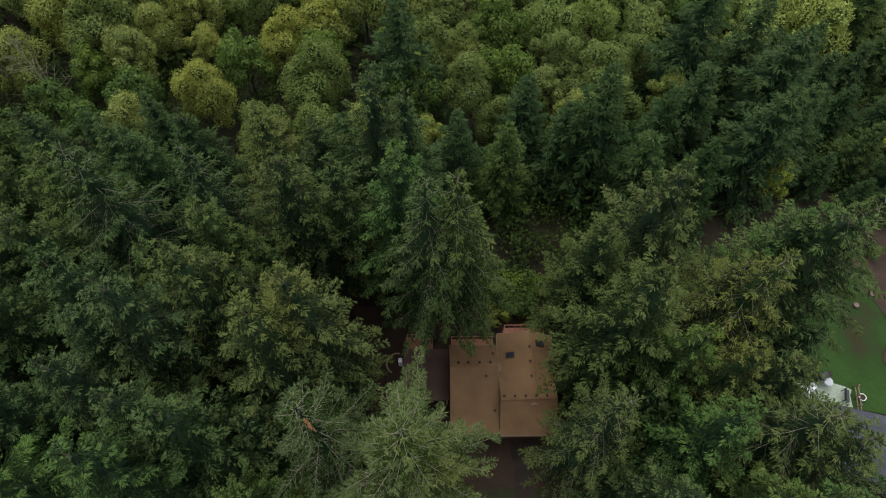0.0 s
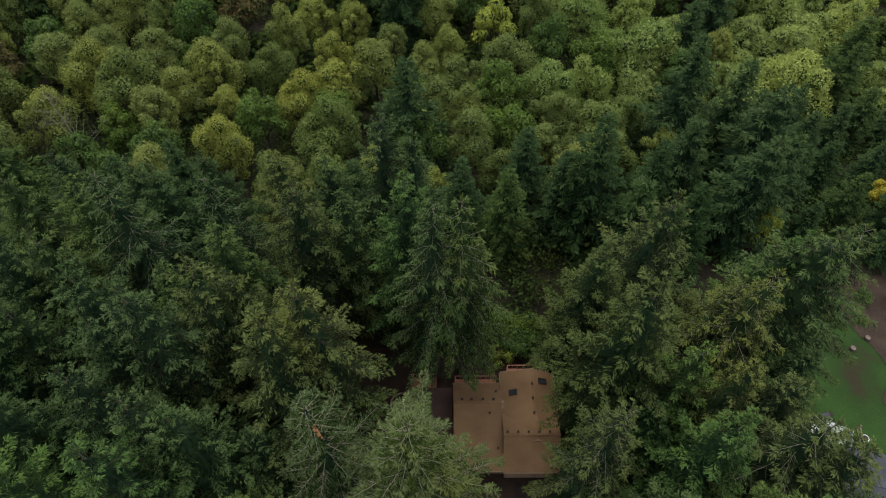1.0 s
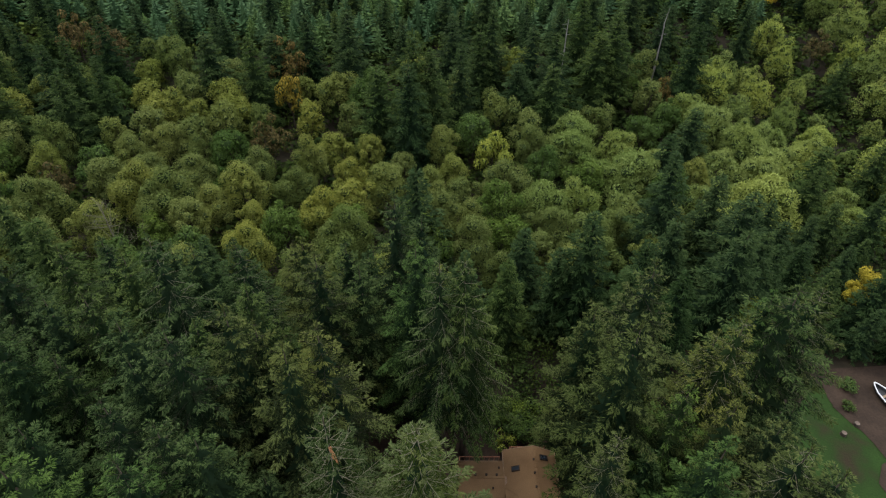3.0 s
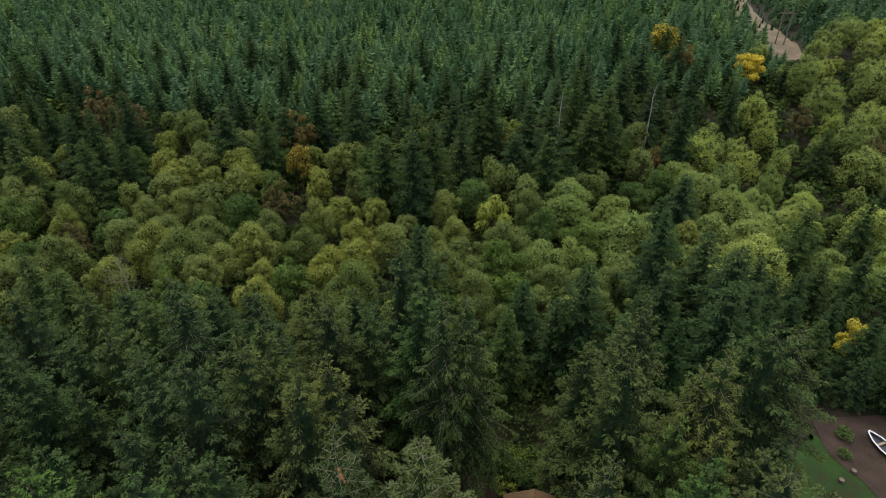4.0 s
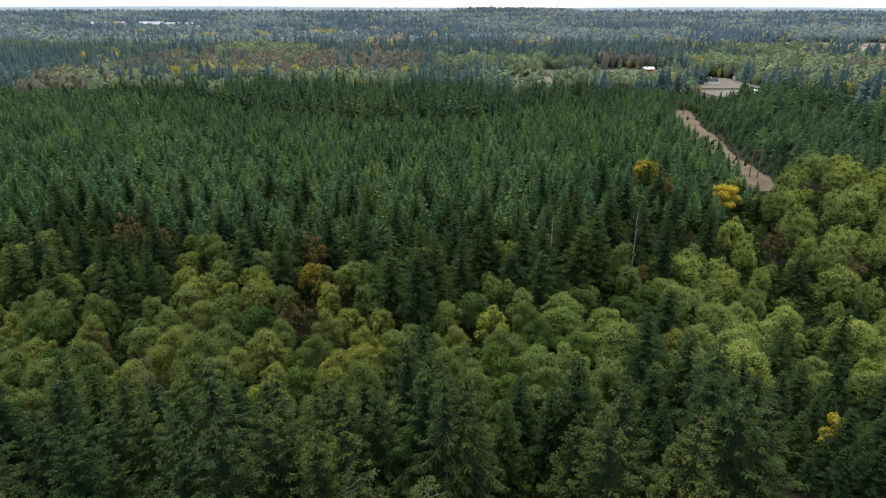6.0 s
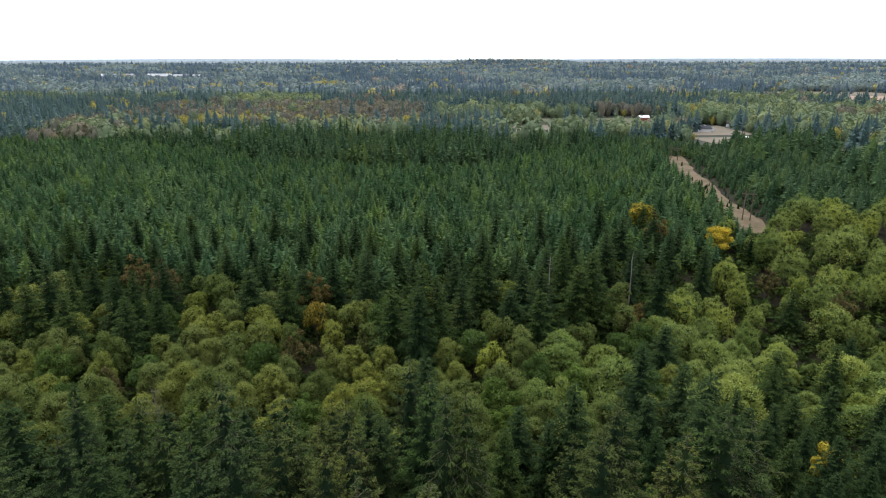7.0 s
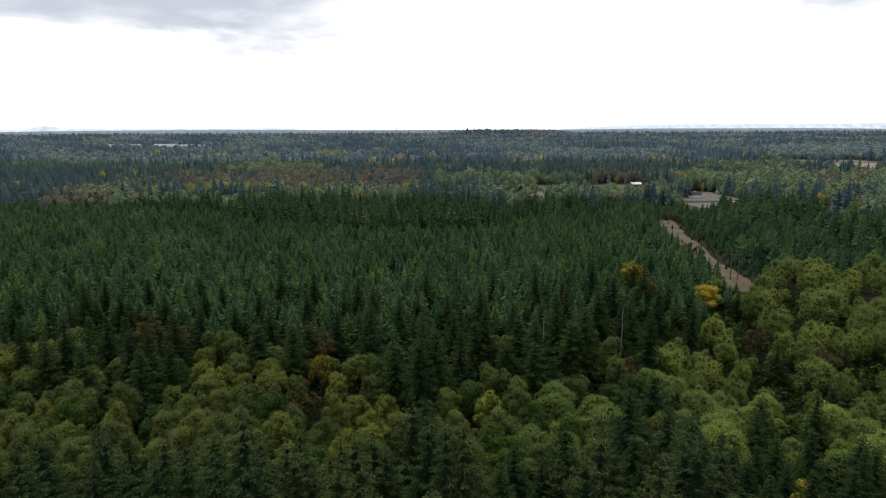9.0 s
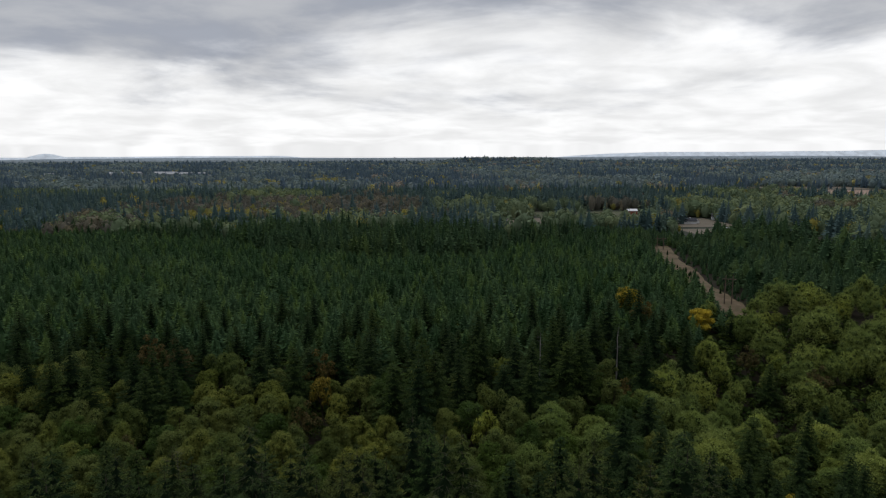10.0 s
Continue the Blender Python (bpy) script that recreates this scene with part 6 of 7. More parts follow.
roof_low = on_cabin("roof", slab([(1.95, 62.15, 5.9), (6.44, 62.15, 5.9), (6.44, 56.45, 3.75), (1.95, 56.45, 3.75)], RT), M_SHINGLE, "brown composition shingles")
roof_back = on_cabin("roof", slab([(6.44, 62.15, 5.9), (1.95, 62.15, 5.9), (1.95, 64.4, 4.9), (6.44, 64.4, 4.9)], RT), M_SHINGLE, "brown composition shingles")
# ridge caps, overlapping along the ridge
for k in range(14):
    on_cabin("ridge_cap", box(6.42 + k * 0.363, 6.42 + k * 0.363 + 0.34, 58.78, 59.02, 6.49, 6.53), M_SHINGLE)
for k in range(12):
    on_cabin("ridge_cap", box(1.97 + k * 0.373, 1.97 + k * 0.373 + 0.35, 62.03, 62.27, 5.89, 5.93), M_SHINGLE)
for k in range(16):
    on_cabin("ridge_cap", box(9.34, 9.58, 59.05 + k * 0.38, 59.05 + k * 0.38 + 0.36, 6.49, 6.53), M_SHINGLE)
# fascia boards along the eaves and gable ends
for c in (((6.38, 11.52), (56.10, 56.15), (3.98, 4.2)), ((1.93, 6.46), (56.38, 56.44), (3.53, 3.75)), ((1.93, 6.46), (64.41, 64.46), (4.68, 4.9)),
          ((6.42, 6.48), (61.4, 65.3), (5.18, 5.4)), ((11.59, 11.64), (60.6, 64.95), (5.5, 5.72))):
    on_cabin("fascia", box(*c[0], *c[1], *c[2]), M_TRIM, "tan fascia board")
on_cabin("rake_board", slab([(6.5, 65.31, 5.42), (9.46, 65.17, 6.52), (9.46, 65.23, 6.52), (6.5, 65.37, 5.42)], 0.2), M_TRIM, "tan fascia board")
on_cabin("rake_board", slab([(11.58, 64.92, 5.74), (9.46, 65.17, 6.52), (9.46, 65.23, 6.52), (11.58, 64.98, 5.74)], 0.2), M_TRIM, "tan fascia board")


def roof_vent(x, y, z, parent, size=0.24):
    bm = box(-size / 2, size / 2, -size / 2, size / 2, -0.05, 0.12)
    box(-size * 0.65, size * 0.65, -size * 0.65, size * 0.65, 0.13, 0.17, 0.015, bm)
    on_cabin("roof_vent", moved(bm, x, y, z), M_VENT, "dark metal roof vent", parent)


for vx in (2.75, 3.65, 4.7, 5.7):
    roof_vent(vx, 62.42, 5.80, roof_back, 0.17)
for vx in (6.75, 7.7, 8.65, 9.6, 10.55):
    roof_vent(vx, 59.12, 6.42, roof_south, 0.16)
for vx, vy, vz in ((9.30, 60.9, 6.45), (9.30, 62.3, 6.45), (9.32, 63.7, 6.45)):
    roof_vent(vx, vy, vz, roof_west, 0.15)
for vx, vy, vz in ((5.3, 61.2, 5.55), (6.0, 58.3, 4.46), (6.0, 63.4, 5.36)):
    roof_vent(vx, vy, vz, roof_low, 0.14)


def skylight(x, y, z, slope, parent):
    m = Matrix.Translation((x, y, z)) @ Matrix.Rotation(slope, 4, "Y")
    bm = bmesh.new()
    for c in ((-0.40, 0.40, 0.20, 0.26), (-0.40, 0.40, -0.26, -0.20), (-0.40, -0.34, -0.20, 0.20), (0.34, 0.40, -0.20, 0.20)):
        box(*c, -0.05, 0.11, 0.0, bm)
    bm.transform(m)
    sk = on_cabin("skylight", bm, M_VENT, "dark bronze skylight frame", parent)
    bm = box(-0.34, 0.34, -0.20, 0.20, 0.03, 0.07)
    bm.transform(m)
    on_cabin("pane", bm, M_GLASS, "dark glass", sk)


skylight(7.58, 63.1, 5.82, -0.355, roof_west)
skylight(10.35, 64.05, 6.19, 0.355, roof_east)

# lean-to roof west of the cabin
lean_to = empty("carport", -0.3, 62.2, G)
tagged(lean_to, "low dark brown flat-roofed lean-to beside the cabin", "carport")
part("roof", slab([(-2.15, -2.6, 2.5), (2.2, -2.6, 2.5), (2.2, 2.35, 2.62), (-2.15, 2.35, 2.62)], 0.14), M_SHINGLE_DARK, lean_to)
for px, py in ((-2.0, -2.4), (2.0, -2.4), (-2.0, 2.2), (2.0, 2.2)):
    part("post", box(px - 0.07, px + 0.07, py - 0.07, py + 0.07, -0.2, 2.38, 0.01), M_WOOD, lean_to)
part("beam", box(-2.1, 2.15, 2.16, 2.26, 2.2, 2.40), M_WOOD, lean_to)
part("beam", box(-2.1, 2.15, -2.46, -2.34, 2.15, 2.33), M_WOOD, lean_to)


def deck(x0, x1, y0, y1, z, sides, label):
    """A raised deck of boards on posts with a rail along the named sides."""
    root = tagged(empty("deck", (x0 + x1) / 2, (y0 + y1) / 2, G), label, "deck")
    w, d, h = (x1 - x0) / 2, (y1 - y0) / 2, z - G
    n = max(3, int(2 * d / 0.15))
    for k in range(n):
        a = -d + 2 * d * k / n
        part("board", box(-w, w, a + 0.006, a + 2 * d / n - 0.006, h - 0.035, h), M_DECK_RED, root)
    for px in (-w + 0.1, w - 0.1):
        for py in (-d + 0.1, d - 0.1):
            part("post", box(px - 0.06, px + 0.06, py - 0.06, py + 0.06, -0.15, h - 0.04), M_WOOD, root)
    for s in sides:
        if s == "n":
            part("rail", box(-w, w, d - 0.09, d, h + 0.88, h + 0.94), M_DECK_RED, root)
            spots = [(-w + 0.05 + (2 * w - 0.1) * k / int(2 * w / 0.5), d - 0.045) for k in range(int(2 * w / 0.5) + 1)]
        else:
            e = -w + 0.045 if s == "w" else w - 0.045
            part("rail", box(e - 0.045, e + 0.045, -d, d - 0.1, h + 0.88, h + 0.94), M_DECK_RED, root)
            spots = [(e, -d + 0.06 + (2 * d - 0.24) * k / max(1, int(2 * d / 0.5))) for k in range(int(2 * d / 0.5) + 1)]
        for qx, qy in spots:
            part("baluster", box(qx - 0.03, qx + 0.03, qy - 0.03, qy + 0.03, h, h + 0.88), M_DECK_RED, root)
    return root


deck(7.5, 11.4, 64.95, 67.1, 2.2, "nwe", "red-stained timber deck behind the cabin")
deck(2.2, 6.4, 64.5, 65.95, 2.2, "nw", "narrow red-stained deck along the cabin wall")
deck(-2.2, 0.4, 65.0, 66.4, 1.7, "nw", "small red-stained deck beside the lean-to")

stand_box = tagged(empty("outdoor_cabinet", -2.85, 63.7, G), "white outdoor cabinet with two dark openings", "cabinet")
bm = box(-0.17, 0.17, -0.03, 0.45, 0.0, 0.06)
for c in ((-0.17, -0.13, 0.0, 0.45, 0.06, 1.12), (0.13, 0.17, 0.0, 0.45, 0.06, 1.12), (-0.13, 0.13, 0.41, 0.45, 0.06, 1.12), (-0.17, 0.17, 0.0, 0.45, 1.12, 1.16), (-0.13, 0.13, 0.0, 0.41, 0.57, 0.61)):
    box(*c, 0.0, bm)
part("body", bm, M_WHITE, stand_box)
# solid black blocks stand in for the shade inside both openings
part("recess_shade_block", box(-0.12, 0.12, 0.10, 0.40, 0.62, 1.11), M_BLACK, stand_box, "black block standing for the shade in the opening")
part("recess_shade_block", box(-0.12, 0.12, 0.10, 0.40, 0.07, 0.56), M_BLACK, stand_box, "black block standing for the shade in the opening")

arc = [(-3.2 + 1.05 * math.cos(a), 63.9 + 1.05 * math.sin(a), 0.95) for a in np.linspace(1.3, 4.2, 18)]
tagged(part("garden_edging", moved(rod(arc, [0.09] * 18, 6), 0, 0, 0), M_WOOD), "curved tan garden edging on the litter", "edging")
patch("gravel_drive", surface("grey_gravel", ((0.3, (0.018, 0.013, 0.010)), (0.7, (0.030, 0.022, 0.017))), 0.8, fine=9), [(7.9, 49), (7.9, 56)], [(9.7, 49), (9.4, 56)], 0.07,
      "brown gravel drive leading to the cabin", "drive", 1.0)
patch("path", M_DIRT, [(1.5, 66.6), (2.5, 71)], [(6.5, 66.6), (6.0, 71)], 0.06, "bare brown ground behind the cabin", "path", 1.0)


def shrub(x, y, kind, size, label, wide=1.0):
    tree("shrub", SHRUBS[kind % len(SHRUBS)], x, y, size, label, "shrub", "shrubs", wide=wide)


for sx, sy, sk, ss in ((7.1, 68.8, 1, 1.7), (9.4, 69.4, 0, 2.2), (8.5, 70.6, 0, 2.4), (10.6, 70.4, 0, 2.0), (7.9, 72.2, 0, 2.6), (9.8, 72.4, 0, 2.5), (6.5, 71.4, 0, 1.9), (11.6, 71.8, 0, 2.2), (5.6, 73.2, 0, 1.8)):
    shrub(sx, sy, sk, ss, "yellowing shrub behind the cabin" if sk else "leafy green shrub behind the cabin")

# ---- the neighbouring yard ----


def yard(x, y):
    return float(land(x, y))


patio = patch("patio", M_PATIO, [(34.9, 59.2), (36.9, 61.4)], [(39.6, 57.9), (40.2, 60.3)], 0.22, "mossy pale green patio slab", "patio", 0.8)
house = tagged(empty("house", 37.6, 54.6, yard(37.6, 54.6)), "low house with a grey composition roof beside the patio", "house")
part("wall", moved(prism([(-4.6, -0.3), (4.6, -0.3), (4.6, 2.3), (-4.6, 2.3)], "y", -3.0, 2.9), 0, 0, 0), M_SIDING, house)
house.rotation_euler[2] = radians(-14)
part("roof", slab([(-5.0, 0.0, 3.3), (5.0, 0.0, 3.3), (5.0, 3.4, 2.3), (-5.0, 3.4, 2.3)], 0.16), M_GREYROOF, house, "grey composition shingles")
part("roof", slab([(-5.0, 0.0, 3.3), (5.0, 0.0, 3.3), (5.0, -3.5, 2.3), (-5.0, -3.5, 2.3)], 0.16), M_GREYROOF, house, "grey composition shingles")
part("ridge_cap", box(-5.0, 5.0, -0.12, 0.12, 3.285, 3.335), M_GREYROOF, house)
part("gutter", box(-5.0, 5.0, 3.41, 3.50, 2.06, 2.16), M_VENT, house, "dark gutter")


def lawn_chair(x, y, turn):
    z = yard(x, y) + 0.23
    root = tagged(empty("patio_chair", x, y, z, turn), "white moulded patio chair", "chair", "chairs on the patio")
    part("seat", box(-0.25, 0.25, -0.24, 0.24, 0.40, 0.44, 0.015), M_WHITE, root)
    bm = box(-0.25, 0.25, -0.02, 0.02, 0.0, 0.46, 0.015)
    bm.transform(Matrix.Translation((0, 0.25, 0.42)) @ Matrix.Rotation(-0.22, 4, "X"))
    part("backrest", bm, M_WHITE, root)
    for lx in (-0.22, 0.22):
        for ly in (-0.21, 0.21):
            part("leg", rod([(lx * 1.1, ly * 1.1, 0), (lx, ly, 0.41)], [0.022, 0.026], 6), M_WHITE, root)
        part("armrest", box(lx - 0.03, lx + 0.03, -0.24, 0.26, 0.62, 0.65, 0.01), M_WHITE, root)


lawn_chair(36.3, 60.3, 30)
lawn_chair(35.2, 60.6, 200)
lawn_chair(35.8, 60.0, 110)


def patio_table(x, y):
    root = tagged(empty("patio_table", x, y, yard(x, y) + 0.23), "small pale grey patio table", "table")
    bm = bmesh.new()
    bmesh.ops.create_cone(bm, cap_ends=True, segments=20, radius1=0.42, radius2=0.42, depth=0.04, matrix=Matrix.Translation((0, 0, 0.70)))
    part("tabletop", bm, M_PALE, root)
    for k in range(4):
        a = k * math.pi / 2 + 0.6
        part("leg", rod([(0.34 * math.cos(a), 0.34 * math.sin(a), 0), (0.26 * math.cos(a), 0.26 * math.sin(a), 0.69)], [0.02, 0.02], 6), M_WHITE, root)


patio_table(37.8, 60.8)


def grill(x, y):
    root = tagged(empty("barbecue_grill", x, y, yard(x, y) + 0.23, 15), "black covered barbecue grill", "grill")
    part("body", box(-0.62, 0.62, -0.32, 0.32, 0.12, 0.86, 0.04), M_BLACK, root)
    part("lid", prism([(-0.30, 0.87), (0.30, 0.87), (0.22, 1.10), (0.0, 1.18), (-0.22, 1.10)], "x", -0.42, 0.42), M_BLACK, root)
    part("side_shelf", box(0.63, 0.98, -0.24, 0.24, 0.80, 0.84, 0.01), M_VENT, root)
    for wx in (-0.5, 0.5):
        part("wheel", rod([(wx - 0.03, 0.2, 0.09), (wx + 0.03, 0.2, 0.09)], [0.09, 0.09], 12), M_BLACK, root)


grill(37.3, 61.3)


def bench(x, y, turn):
    root = tagged(empty("garden_bench", x, y, yard(x, y) + 0.23, turn), "dark weathered garden bench", "bench")
    for k in range(4):
        part("slat", box(-0.6, 0.6, -0.22 + k * 0.11, -0.13 + k * 0.11, 0.42, 0.45), M_BLACK, root)
    for k in range(3):
        part("back_slat", box(-0.6, 0.6, 0.24, 0.27, 0.52 + k * 0.13, 0.62 + k * 0.13), M_BLACK, root)
    for lx in (-0.52, 0.52):
        part("leg", box(lx - 0.03, lx + 0.03, -0.2, -0.14, 0, 0.42), M_BLACK, root)
        part("leg", box(lx - 0.03, lx + 0.03, 0.21, 0.27, 0, 0.9), M_BLACK, root)


bench(39.3, 59.5, 75)


def wood_rail(x0, y0, x1, y1):
    root = tagged(empty("fence", x0, y0, yard((x0 + x1) / 2, (y0 + y1) / 2)), "short weathered timber fence by the patio", "fence")
    n = 4
    for k in range(n):
        s = k / (n - 1)
        px, py = (x1 - x0) * s, (y1 - y0) * s
        part("post", box(px - 0.06, px + 0.06, py - 0.06, py + 0.06, -0.3, 1.1, 0.01), M_WOOD, root)
    for h in (0.45, 0.95):
        part("rail", rod([(0, 0, h), (x1 - x0, y1 - y0, h)], [0.05, 0.05], 4), M_WOOD, root)


wood_rail(40.5, 60.4, 40.0, 57.6)

bucket = tagged(empty("planter", 40.9, 59.4, yard(40.9, 59.4)), "round white planter with a plant", "planter")
part("pot", rod([(0, 0, 0), (0, 0, 0.42), (0, 0, 0.44)], [0.24, 0.33, 0.35], 16), M_WHITE, bucket)
part("soil", rod([(0, 0, 0.441), (0, 0, 0.455)], [0.30, 0.29], 16), M_DIRT, bucket)


def car(x, y, turn):
    """A white parked car."""
    root = tagged(empty("car", x, y, yard(x, y), turn), "white parked car half hidden under the trees", "car")
    lower = [(-2.15, 0.34), (2.15, 0.34), (2.2, 0.62), (2.05, 0.86), (1.1, 0.94), (-2.0, 0.96), (-2.2, 0.7)]
    bm = prism(lower, "y", -0.87, 0.87)
    bmesh.ops.bevel(bm, geom=bm.edges[:], offset=0.07, segments=2, affect="EDGES")
    part("body", bm, M_WHITE, root)
    bm = prism([(-1.75, 0.95), (0.95, 0.95), (0.25, 1.42), (-1.15, 1.44)], "y", -0.74, 0.74)
    bmesh.ops.bevel(bm, geom=bm.edges[:], offset=0.06, segments=2, affect="EDGES")
    part("cabin", bm, M_GLASS, root, "dark glazed cabin")
    part("roof", box(-1.12, 0.22, -0.66, 0.66, 1.42, 1.47, 0.02), M_WHITE, root)
    for wx in (-1.35, 1.35):
        for wy in (-0.80, 0.80):
            wheel = part("wheel", rod([(wx, wy - 0.1, 0.32), (wx, wy + 0.1, 0.32)], [0.32, 0.32], 18), M_BLACK, root, "black tyre")
            part("rim", rod([(wx, wy + (0.10 if wy > 0 else -0.12), 0.32), (wx, wy + (0.12 if wy > 0 else -0.10), 0.32)], [0.19, 0.19], 14), M_WHITE, wheel)
    for wy in (-0.6, 0.6):
        part("headlight", box(2.10, 2.19, wy - 0.16, wy + 0.16, 0.62, 0.74, 0.02), M_GLASS, root)


car(30.3, 61.1, 35)


def boat(x, y, turn):
    """A dark hull with a white gunwale, drawn up on the dirt."""
    root = tagged(empty("boat", x, y, yard(x, y), turn), "small dark boat with a white gunwale", "boat")
    secs = [(-2.2, 0.72), (-1.2, 0.85), (0.0, 0.85), (1.2, 0.66), (2.0, 0.3), (2.35, 0.03)]
    bm = bmesh.new()
    rings = []
    for sx, w in secs:
        lift = 0.10 * max(0, sx) ** 2 * 0.3
        rings.append([bm.verts.new(p) for p in ((sx, -w, 0.62 + lift), (sx, -w * 0.8, 0.22 + lift), (sx, 0, 0.06 + lift), (sx, w * 0.8, 0.22 + lift), (sx, w, 0.62 + lift),
                                                (sx, w * 0.9, 0.60 + lift), (sx, w * 0.7, 0.27 + lift), (sx, -w * 0.7, 0.27 + lift), (sx, -w * 0.9, 0.60 + lift))])
    for a, b in zip(rings, rings[1:]):
        for k in range(9):
            bm.faces.new((a[k], a[(k + 1) % 9], b[(k + 1) % 9], b[k]))
    bm.faces.new(rings[0])
    bm.faces.new(rings[-1][::-1])
    bmesh.ops.recalc_face_normals(bm, faces=bm.faces)
    part("hull", bm, M_BLACK, root)
    for sg in (-1, 1):
        part("gunwale", rod([(sx, sg * w, 0.64 + 0.03 * max(0, sx) ** 2) for sx, w in secs], [0.07] * 6, 6), M_WHITE, root, "white rim")
    part("transom", box(-2.27, -2.2, -0.70, 0.70, 0.25, 0.70, 0.01), M_WHITE, root)
    for bx in (-1.0, 0.6):
        part("thwart", box(bx - 0.14, bx + 0.14, -0.72, 0.72, 0.46, 0.50), M_WOOD, root)


boat(50.6, 73.0, 110)


def stump(x, y):
    root = tagged(empty("stump", x, y, yard(x, y)), "cut tree stump on the lawn", "stump", "stumps on the lawn")
    part("bark", rod([(0, 0, -0.1), (0, 0, 0.1), (0, 0, 0.42)], [0.42, 0.32, 0.29], 12), M_BARK, root)
    part("cut_face", rod([(0, 0, 0.421), (0, 0, 0.44)], [0.26, 0.26], 12), M_POLE, root, "sawn top")


stump(43.4, 68.8)
stump(45.4, 70.0)
shrub(46.9, 75.0, 0, 1.1, "low green shrub on the dirt yard", 1.5)
shrub(45.5, 72.2, 0, 0.9, "low dark green shrub at the edge of the lawn", 1.3)

# ---- dead and bare trees ----


def snag(x, y, top, seed):
    rng = random.Random(seed)
    z = float(land(x, y))
    h = top - z
    root = tagged(empty("dead_tree", x, y, z), "bare grey standing dead trunk", "tree", "dead trees")
    pts = [(0, 0, -0.3)] + [(0.04 * k * rng.uniform(-1, 1.5), 0.03 * k * rng.uniform(-1, 1), h * k / 6) for k in range(1, 7)]
    part("trunk", rod(pts, [0.30, 0.26, 0.23, 0.19, 0.15, 0.10, 0.03], 7), M_SNAG, root)
    for k in range(9):
        a, hz = rng.random() * 6.28, h * rng.uniform(0.45, 0.95)
        ln = rng.uniform(0.4, 1.3)
        part("stub", rod([(0, 0, hz), (ln * math.cos(a), ln * math.sin(a), hz + ln * rng.uniform(-0.3, 0.3))], [0.05, 0.012], 4), M_SNAG, root)


snag(46.5, 160.3, 14.5, 1)
snag(24.2, 150.3, 16.0, 2)


def bare_tree(x, y, top, seed, label):
    rng = random.Random(seed)
    z = float(land(x, y))
    h = top - z
    root = tagged(empty("bare_tree", x, y, z), label, "tree", "dead trees")
    part("trunk", rod([(0, 0, -0.3), (0.1, 0, h * 0.35), (0.0, 0.15, h * 0.7), (0.1, 0.1, h)], [0.22, 0.16, 0.09, 0.02], 6), M_TWIG, root)
    for k in range(26):
        a, hz = rng.random() * 6.28, h * rng.uniform(0.3, 0.9)
        ln = (1.05 - hz / h) * h * rng.uniform(0.28, 0.42) + 0.5
        tip = (ln * math.cos(a), ln * math.sin(a), hz + ln * rng.uniform(0.4, 0.9))
        bm = rod([(0.05, 0.05, hz), tuple(0.5 * c + (0, 0, 0.5 * hz)[i] for i, c in enumerate(tip)), tip], [0.030, 0.019, 0.006], 4)
        for j in range(5):
            s = rng.uniform(0.35, 0.95)
            p = Vector((tip[0] * s, tip[1] * s, hz + (tip[2] - hz) * s))
            rod([p, p + Vector((rng.uniform(-1, 1), rng.uniform(-1, 1), rng.uniform(0.2, 1.0))) * ln * 0.3], [0.013, 0.004], 3, bm)
        part("branch", bm, M_TWIG, root)


bare_tree(-43.8, 95.5, 14.5, 5, "pale leafless tree at the edge of the firs")

# broken top of the thin fir: a strip of torn orange wood
tagged(part("torn_branch", moved(rod([(0, 0, 0), (0.22, -0.25, -0.7), (0.5, -0.45, -1.3)], [0.10, 0.13, 0.03], 6), -6.7, 52.95, 26.6), surface("torn_wood", ((0.3, (0.30, 0.13, 0.06)), (0.7, (0.42, 0.20, 0.09))), 3.0)), "fresh orange torn wood high on a thin fir", "branch")

# ---- power line on the clearing ----


def h_frame(x, y, turn, high, gap=3.4):
    z = float(land(x, y))
    root = tagged(empty("power_pole", x, y, z, turn), "timber H-frame power pole with a crossarm", "power pole", "power poles")
    for sx in (-gap / 2, gap / 2):
        part("post", rod([(sx, 0, -0.5), (sx, 0, high * 0.5), (sx, 0, high)], [0.22, 0.19, 0.15], 8), M_POLE, root)
    part("crossarm", box(-gap * 0.95, gap * 0.95, -0.12, 0.12, high - 1.7, high - 1.4), M_POLE, root)
    for sg in (-1, 1):
        part("brace", rod([(sg * gap / 2, 0.14, high * 0.62), (-sg * gap / 2, 0.14, high * 0.78)], [0.07, 0.07], 5), M_POLE, root)
    for k in (-1, 0, 1):
        part("insulator", rod([(k * gap * 0.85, 0, high - 1.7), (k * gap * 0.85, 0, high - 2.3), (k * gap * 0.85, 0, high - 2.5)], [0.06, 0.13, 0.04], 8), M_GLASS, root)


h_frame(110.2, 235.0, -15, 11.5, 2.6)
h_frame(124.5, 353.0, -15, 8.0)

sap_v, sap_f, sap_core = little_conifer(5, 30, reach=0.24)
sap_me = mesh_of("sapling", sap_v, sap_f, M_SPRUCE)
rs = random.Random(8)
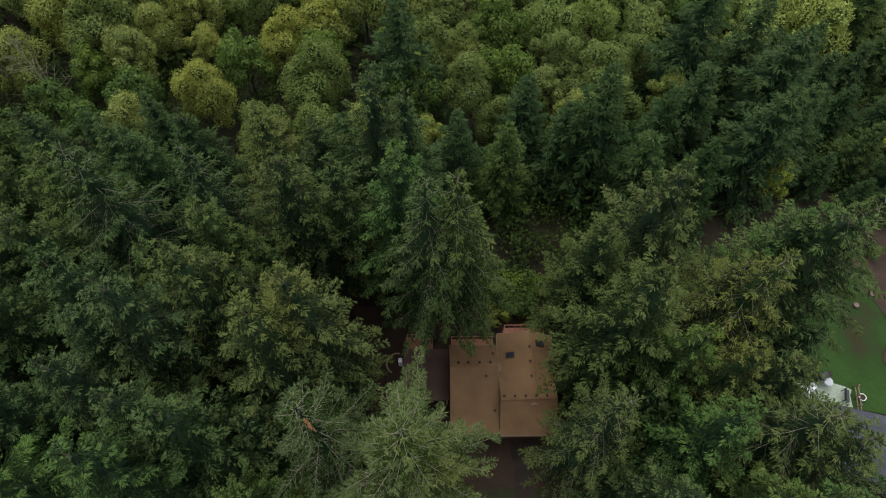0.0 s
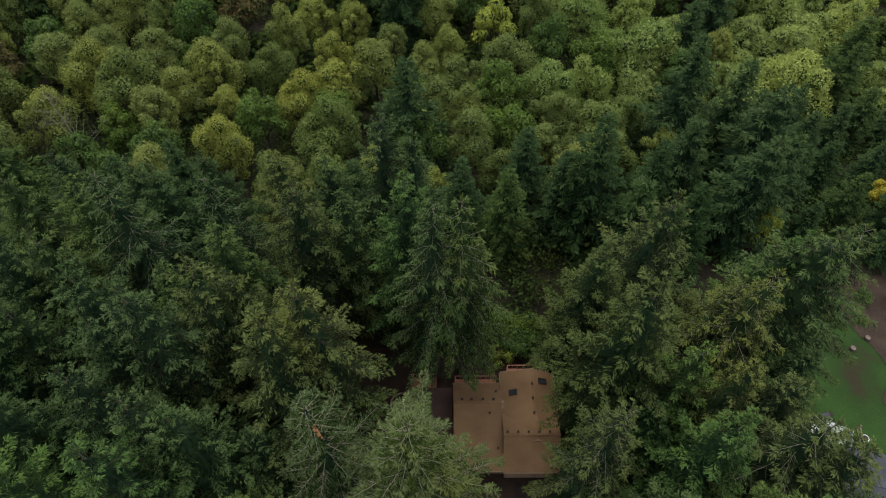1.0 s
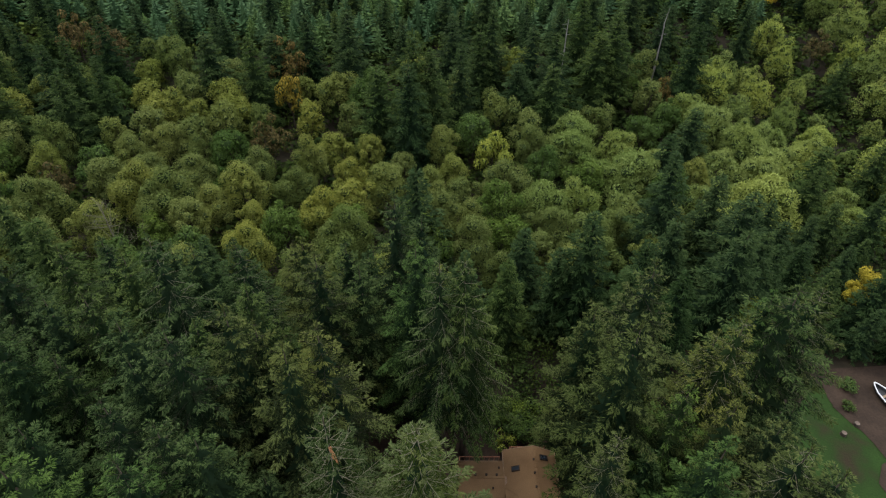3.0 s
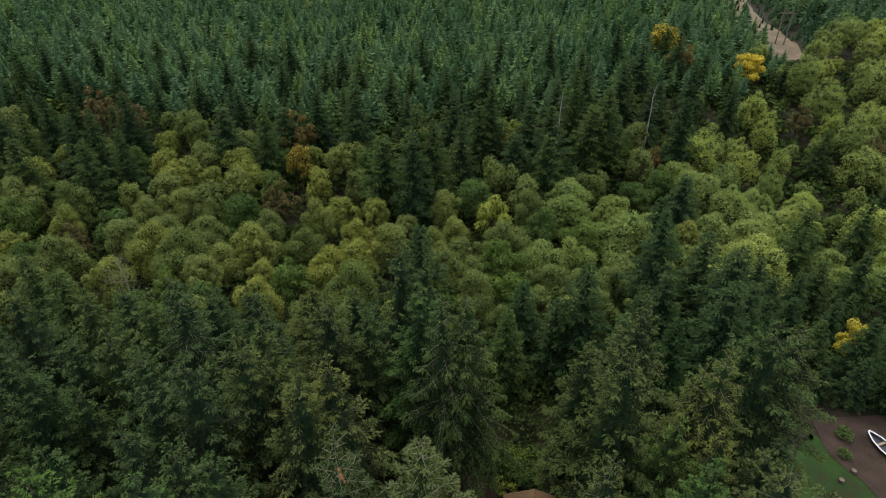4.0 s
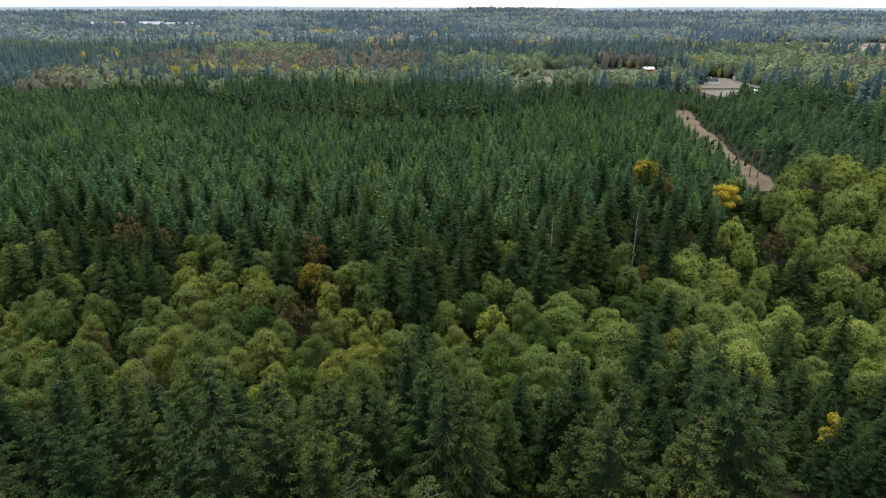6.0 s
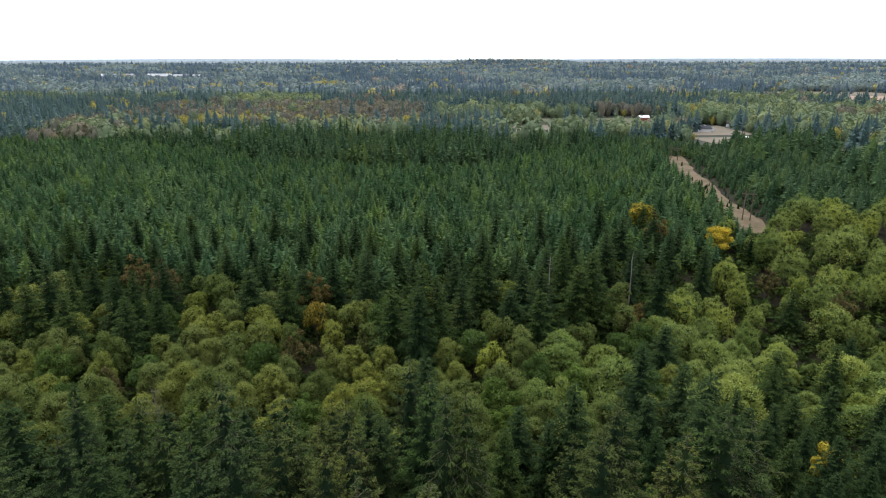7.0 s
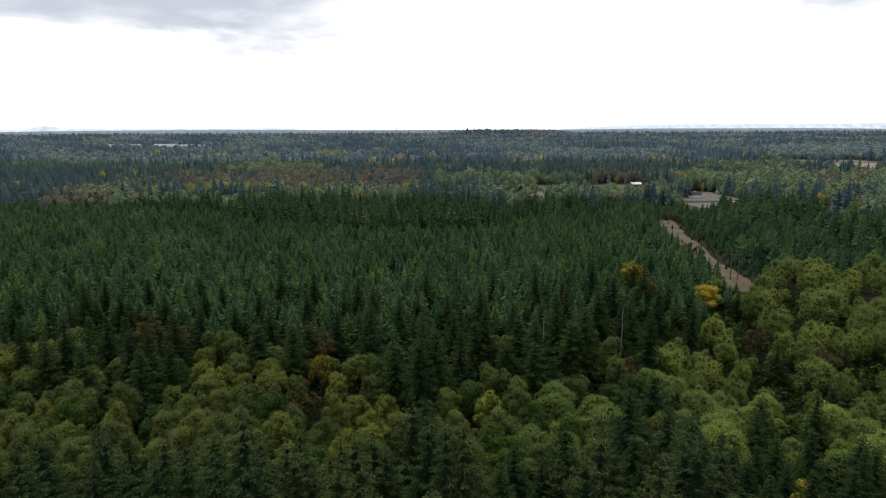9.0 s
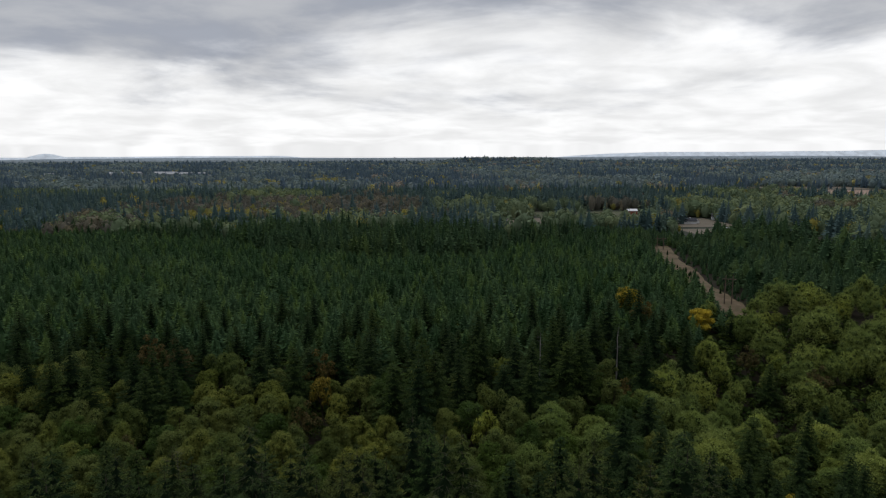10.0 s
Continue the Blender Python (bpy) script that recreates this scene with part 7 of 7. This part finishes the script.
for k in range(38):
    if k < 28:
        sy = rs.gauss(285, 7)
        s = min(0.85, max(0.1, rs.gauss(0.45, 0.2)))
    else:
        sy = rs.uniform(240, 340)
        s = rs.uniform(0.1, 0.8)
    sx = float(track_left(sy) * (1 - s) + track_right(sy) * s)
    ob = new("sapling", sap_me)
    hh = rs.uniform(1.4, 2.8)
    ob.matrix_basis = Matrix.Translation((sx, sy, float(land(sx, sy)) + 0.1)) @ Matrix.Rotation(rs.random() * 6, 4, "Z") @ Matrix.Diagonal((hh * 1.1, hh * 1.1, hh, 1))
    tagged(ob, "small dark conifer sapling on the dry clearing", "sapling", "saplings on the clearing")

# ---- buildings of the valley ----



def far_house(x, y, w, d, h, wall, roof, label, turn=0.0, sheds=0):
    root = tagged(empty("building", x, y, float(land(x, y)), turn), label, "building", "buildings of the valley")
    part("wall", prism([(-w / 2, -1.0), (w / 2, -1.0), (w / 2, h), (0, h + w * 0.22), (-w / 2, h)], "y", -d / 2, d / 2), wall, root)
    e = w / 2 + 0.5
    for sg in (-1, 1):
        part("roof", slab([(0, -d / 2 - 0.5, h + w * 0.24), (0, d / 2 + 0.5, h + w * 0.24), (sg * e, d / 2 + 0.5, h - 0.15), (sg * e, -d / 2 - 0.5, h - 0.15)], 0.25), roof, root)
    n = max(1, int(w / 4))
    for k in range(n):
        cx = -w / 2 + w * (k + 0.5) / n
        part("window", box(cx - 0.7, cx + 0.7, -d / 2 - 0.06, -d / 2 + 0.05, 1.0, 2.2), M_GLASS, root)
    return root


far_house(191, 628, 7, 9, 4.0, M_REDWALL, M_WHITE, "red barn with a pale roof in the pasture", 90)
far_house(181, 512, 8, 10, 3.0, M_WHITE, M_GREYROOF, "white house at the edge of the valley fields", 20)
far_house(211, 536, 9, 14, 3.2, M_WHITE, M_GREYROOF, "white farmhouse with a grey roof", 80)
far_house(218, 541, 7, 9, 2.8, M_WHITE, M_WHITE, "pale shed beside the farmhouse", 10)
far_house(255, 574, 9, 12, 3.4, M_WHITE, M_GREYROOF, "white house among valley trees", 70)
far_house(263, 581, 7, 12, 3.0, M_WHITE, M_WHITE, "long pale shed in the valley", 80)
far_house(206, 441, 6, 8, 2.8, M_WHITE, M_WHITE, "small white shed on the dry field", 30)
far_house(44, 520, 7, 9, 3.0, M_WHITE, M_GREYROOF, "small house beside the stubble field", 15)
far_house(52, 560, 6, 12, 3.0, M_WHITE, M_GREYROOF, "low barn beside the stubble field", 85)
far_house(6, 972, 12, 18, 4.0, M_WHITE, M_GREYROOF, "far white house in the woods", 90)
far_house(204, 1880, 16, 30, 7.0, M_WHITE, M_WHITE, "large white building in the far woods", 90)
for fx, fy, fw, fd in ((-870, 1680, 22, 40), (-830, 1700, 20, 30), (-735, 1670, 24, 60), (-690, 1655, 20, 40), (-640, 1640, 20, 50), (-563, 1507, 14, 20), (-1010, 1625, 20, 44)):
    far_house(fx, fy, fw, fd, 8.0, M_PALE, M_PALE, "long white building of a far industrial estate", 88)
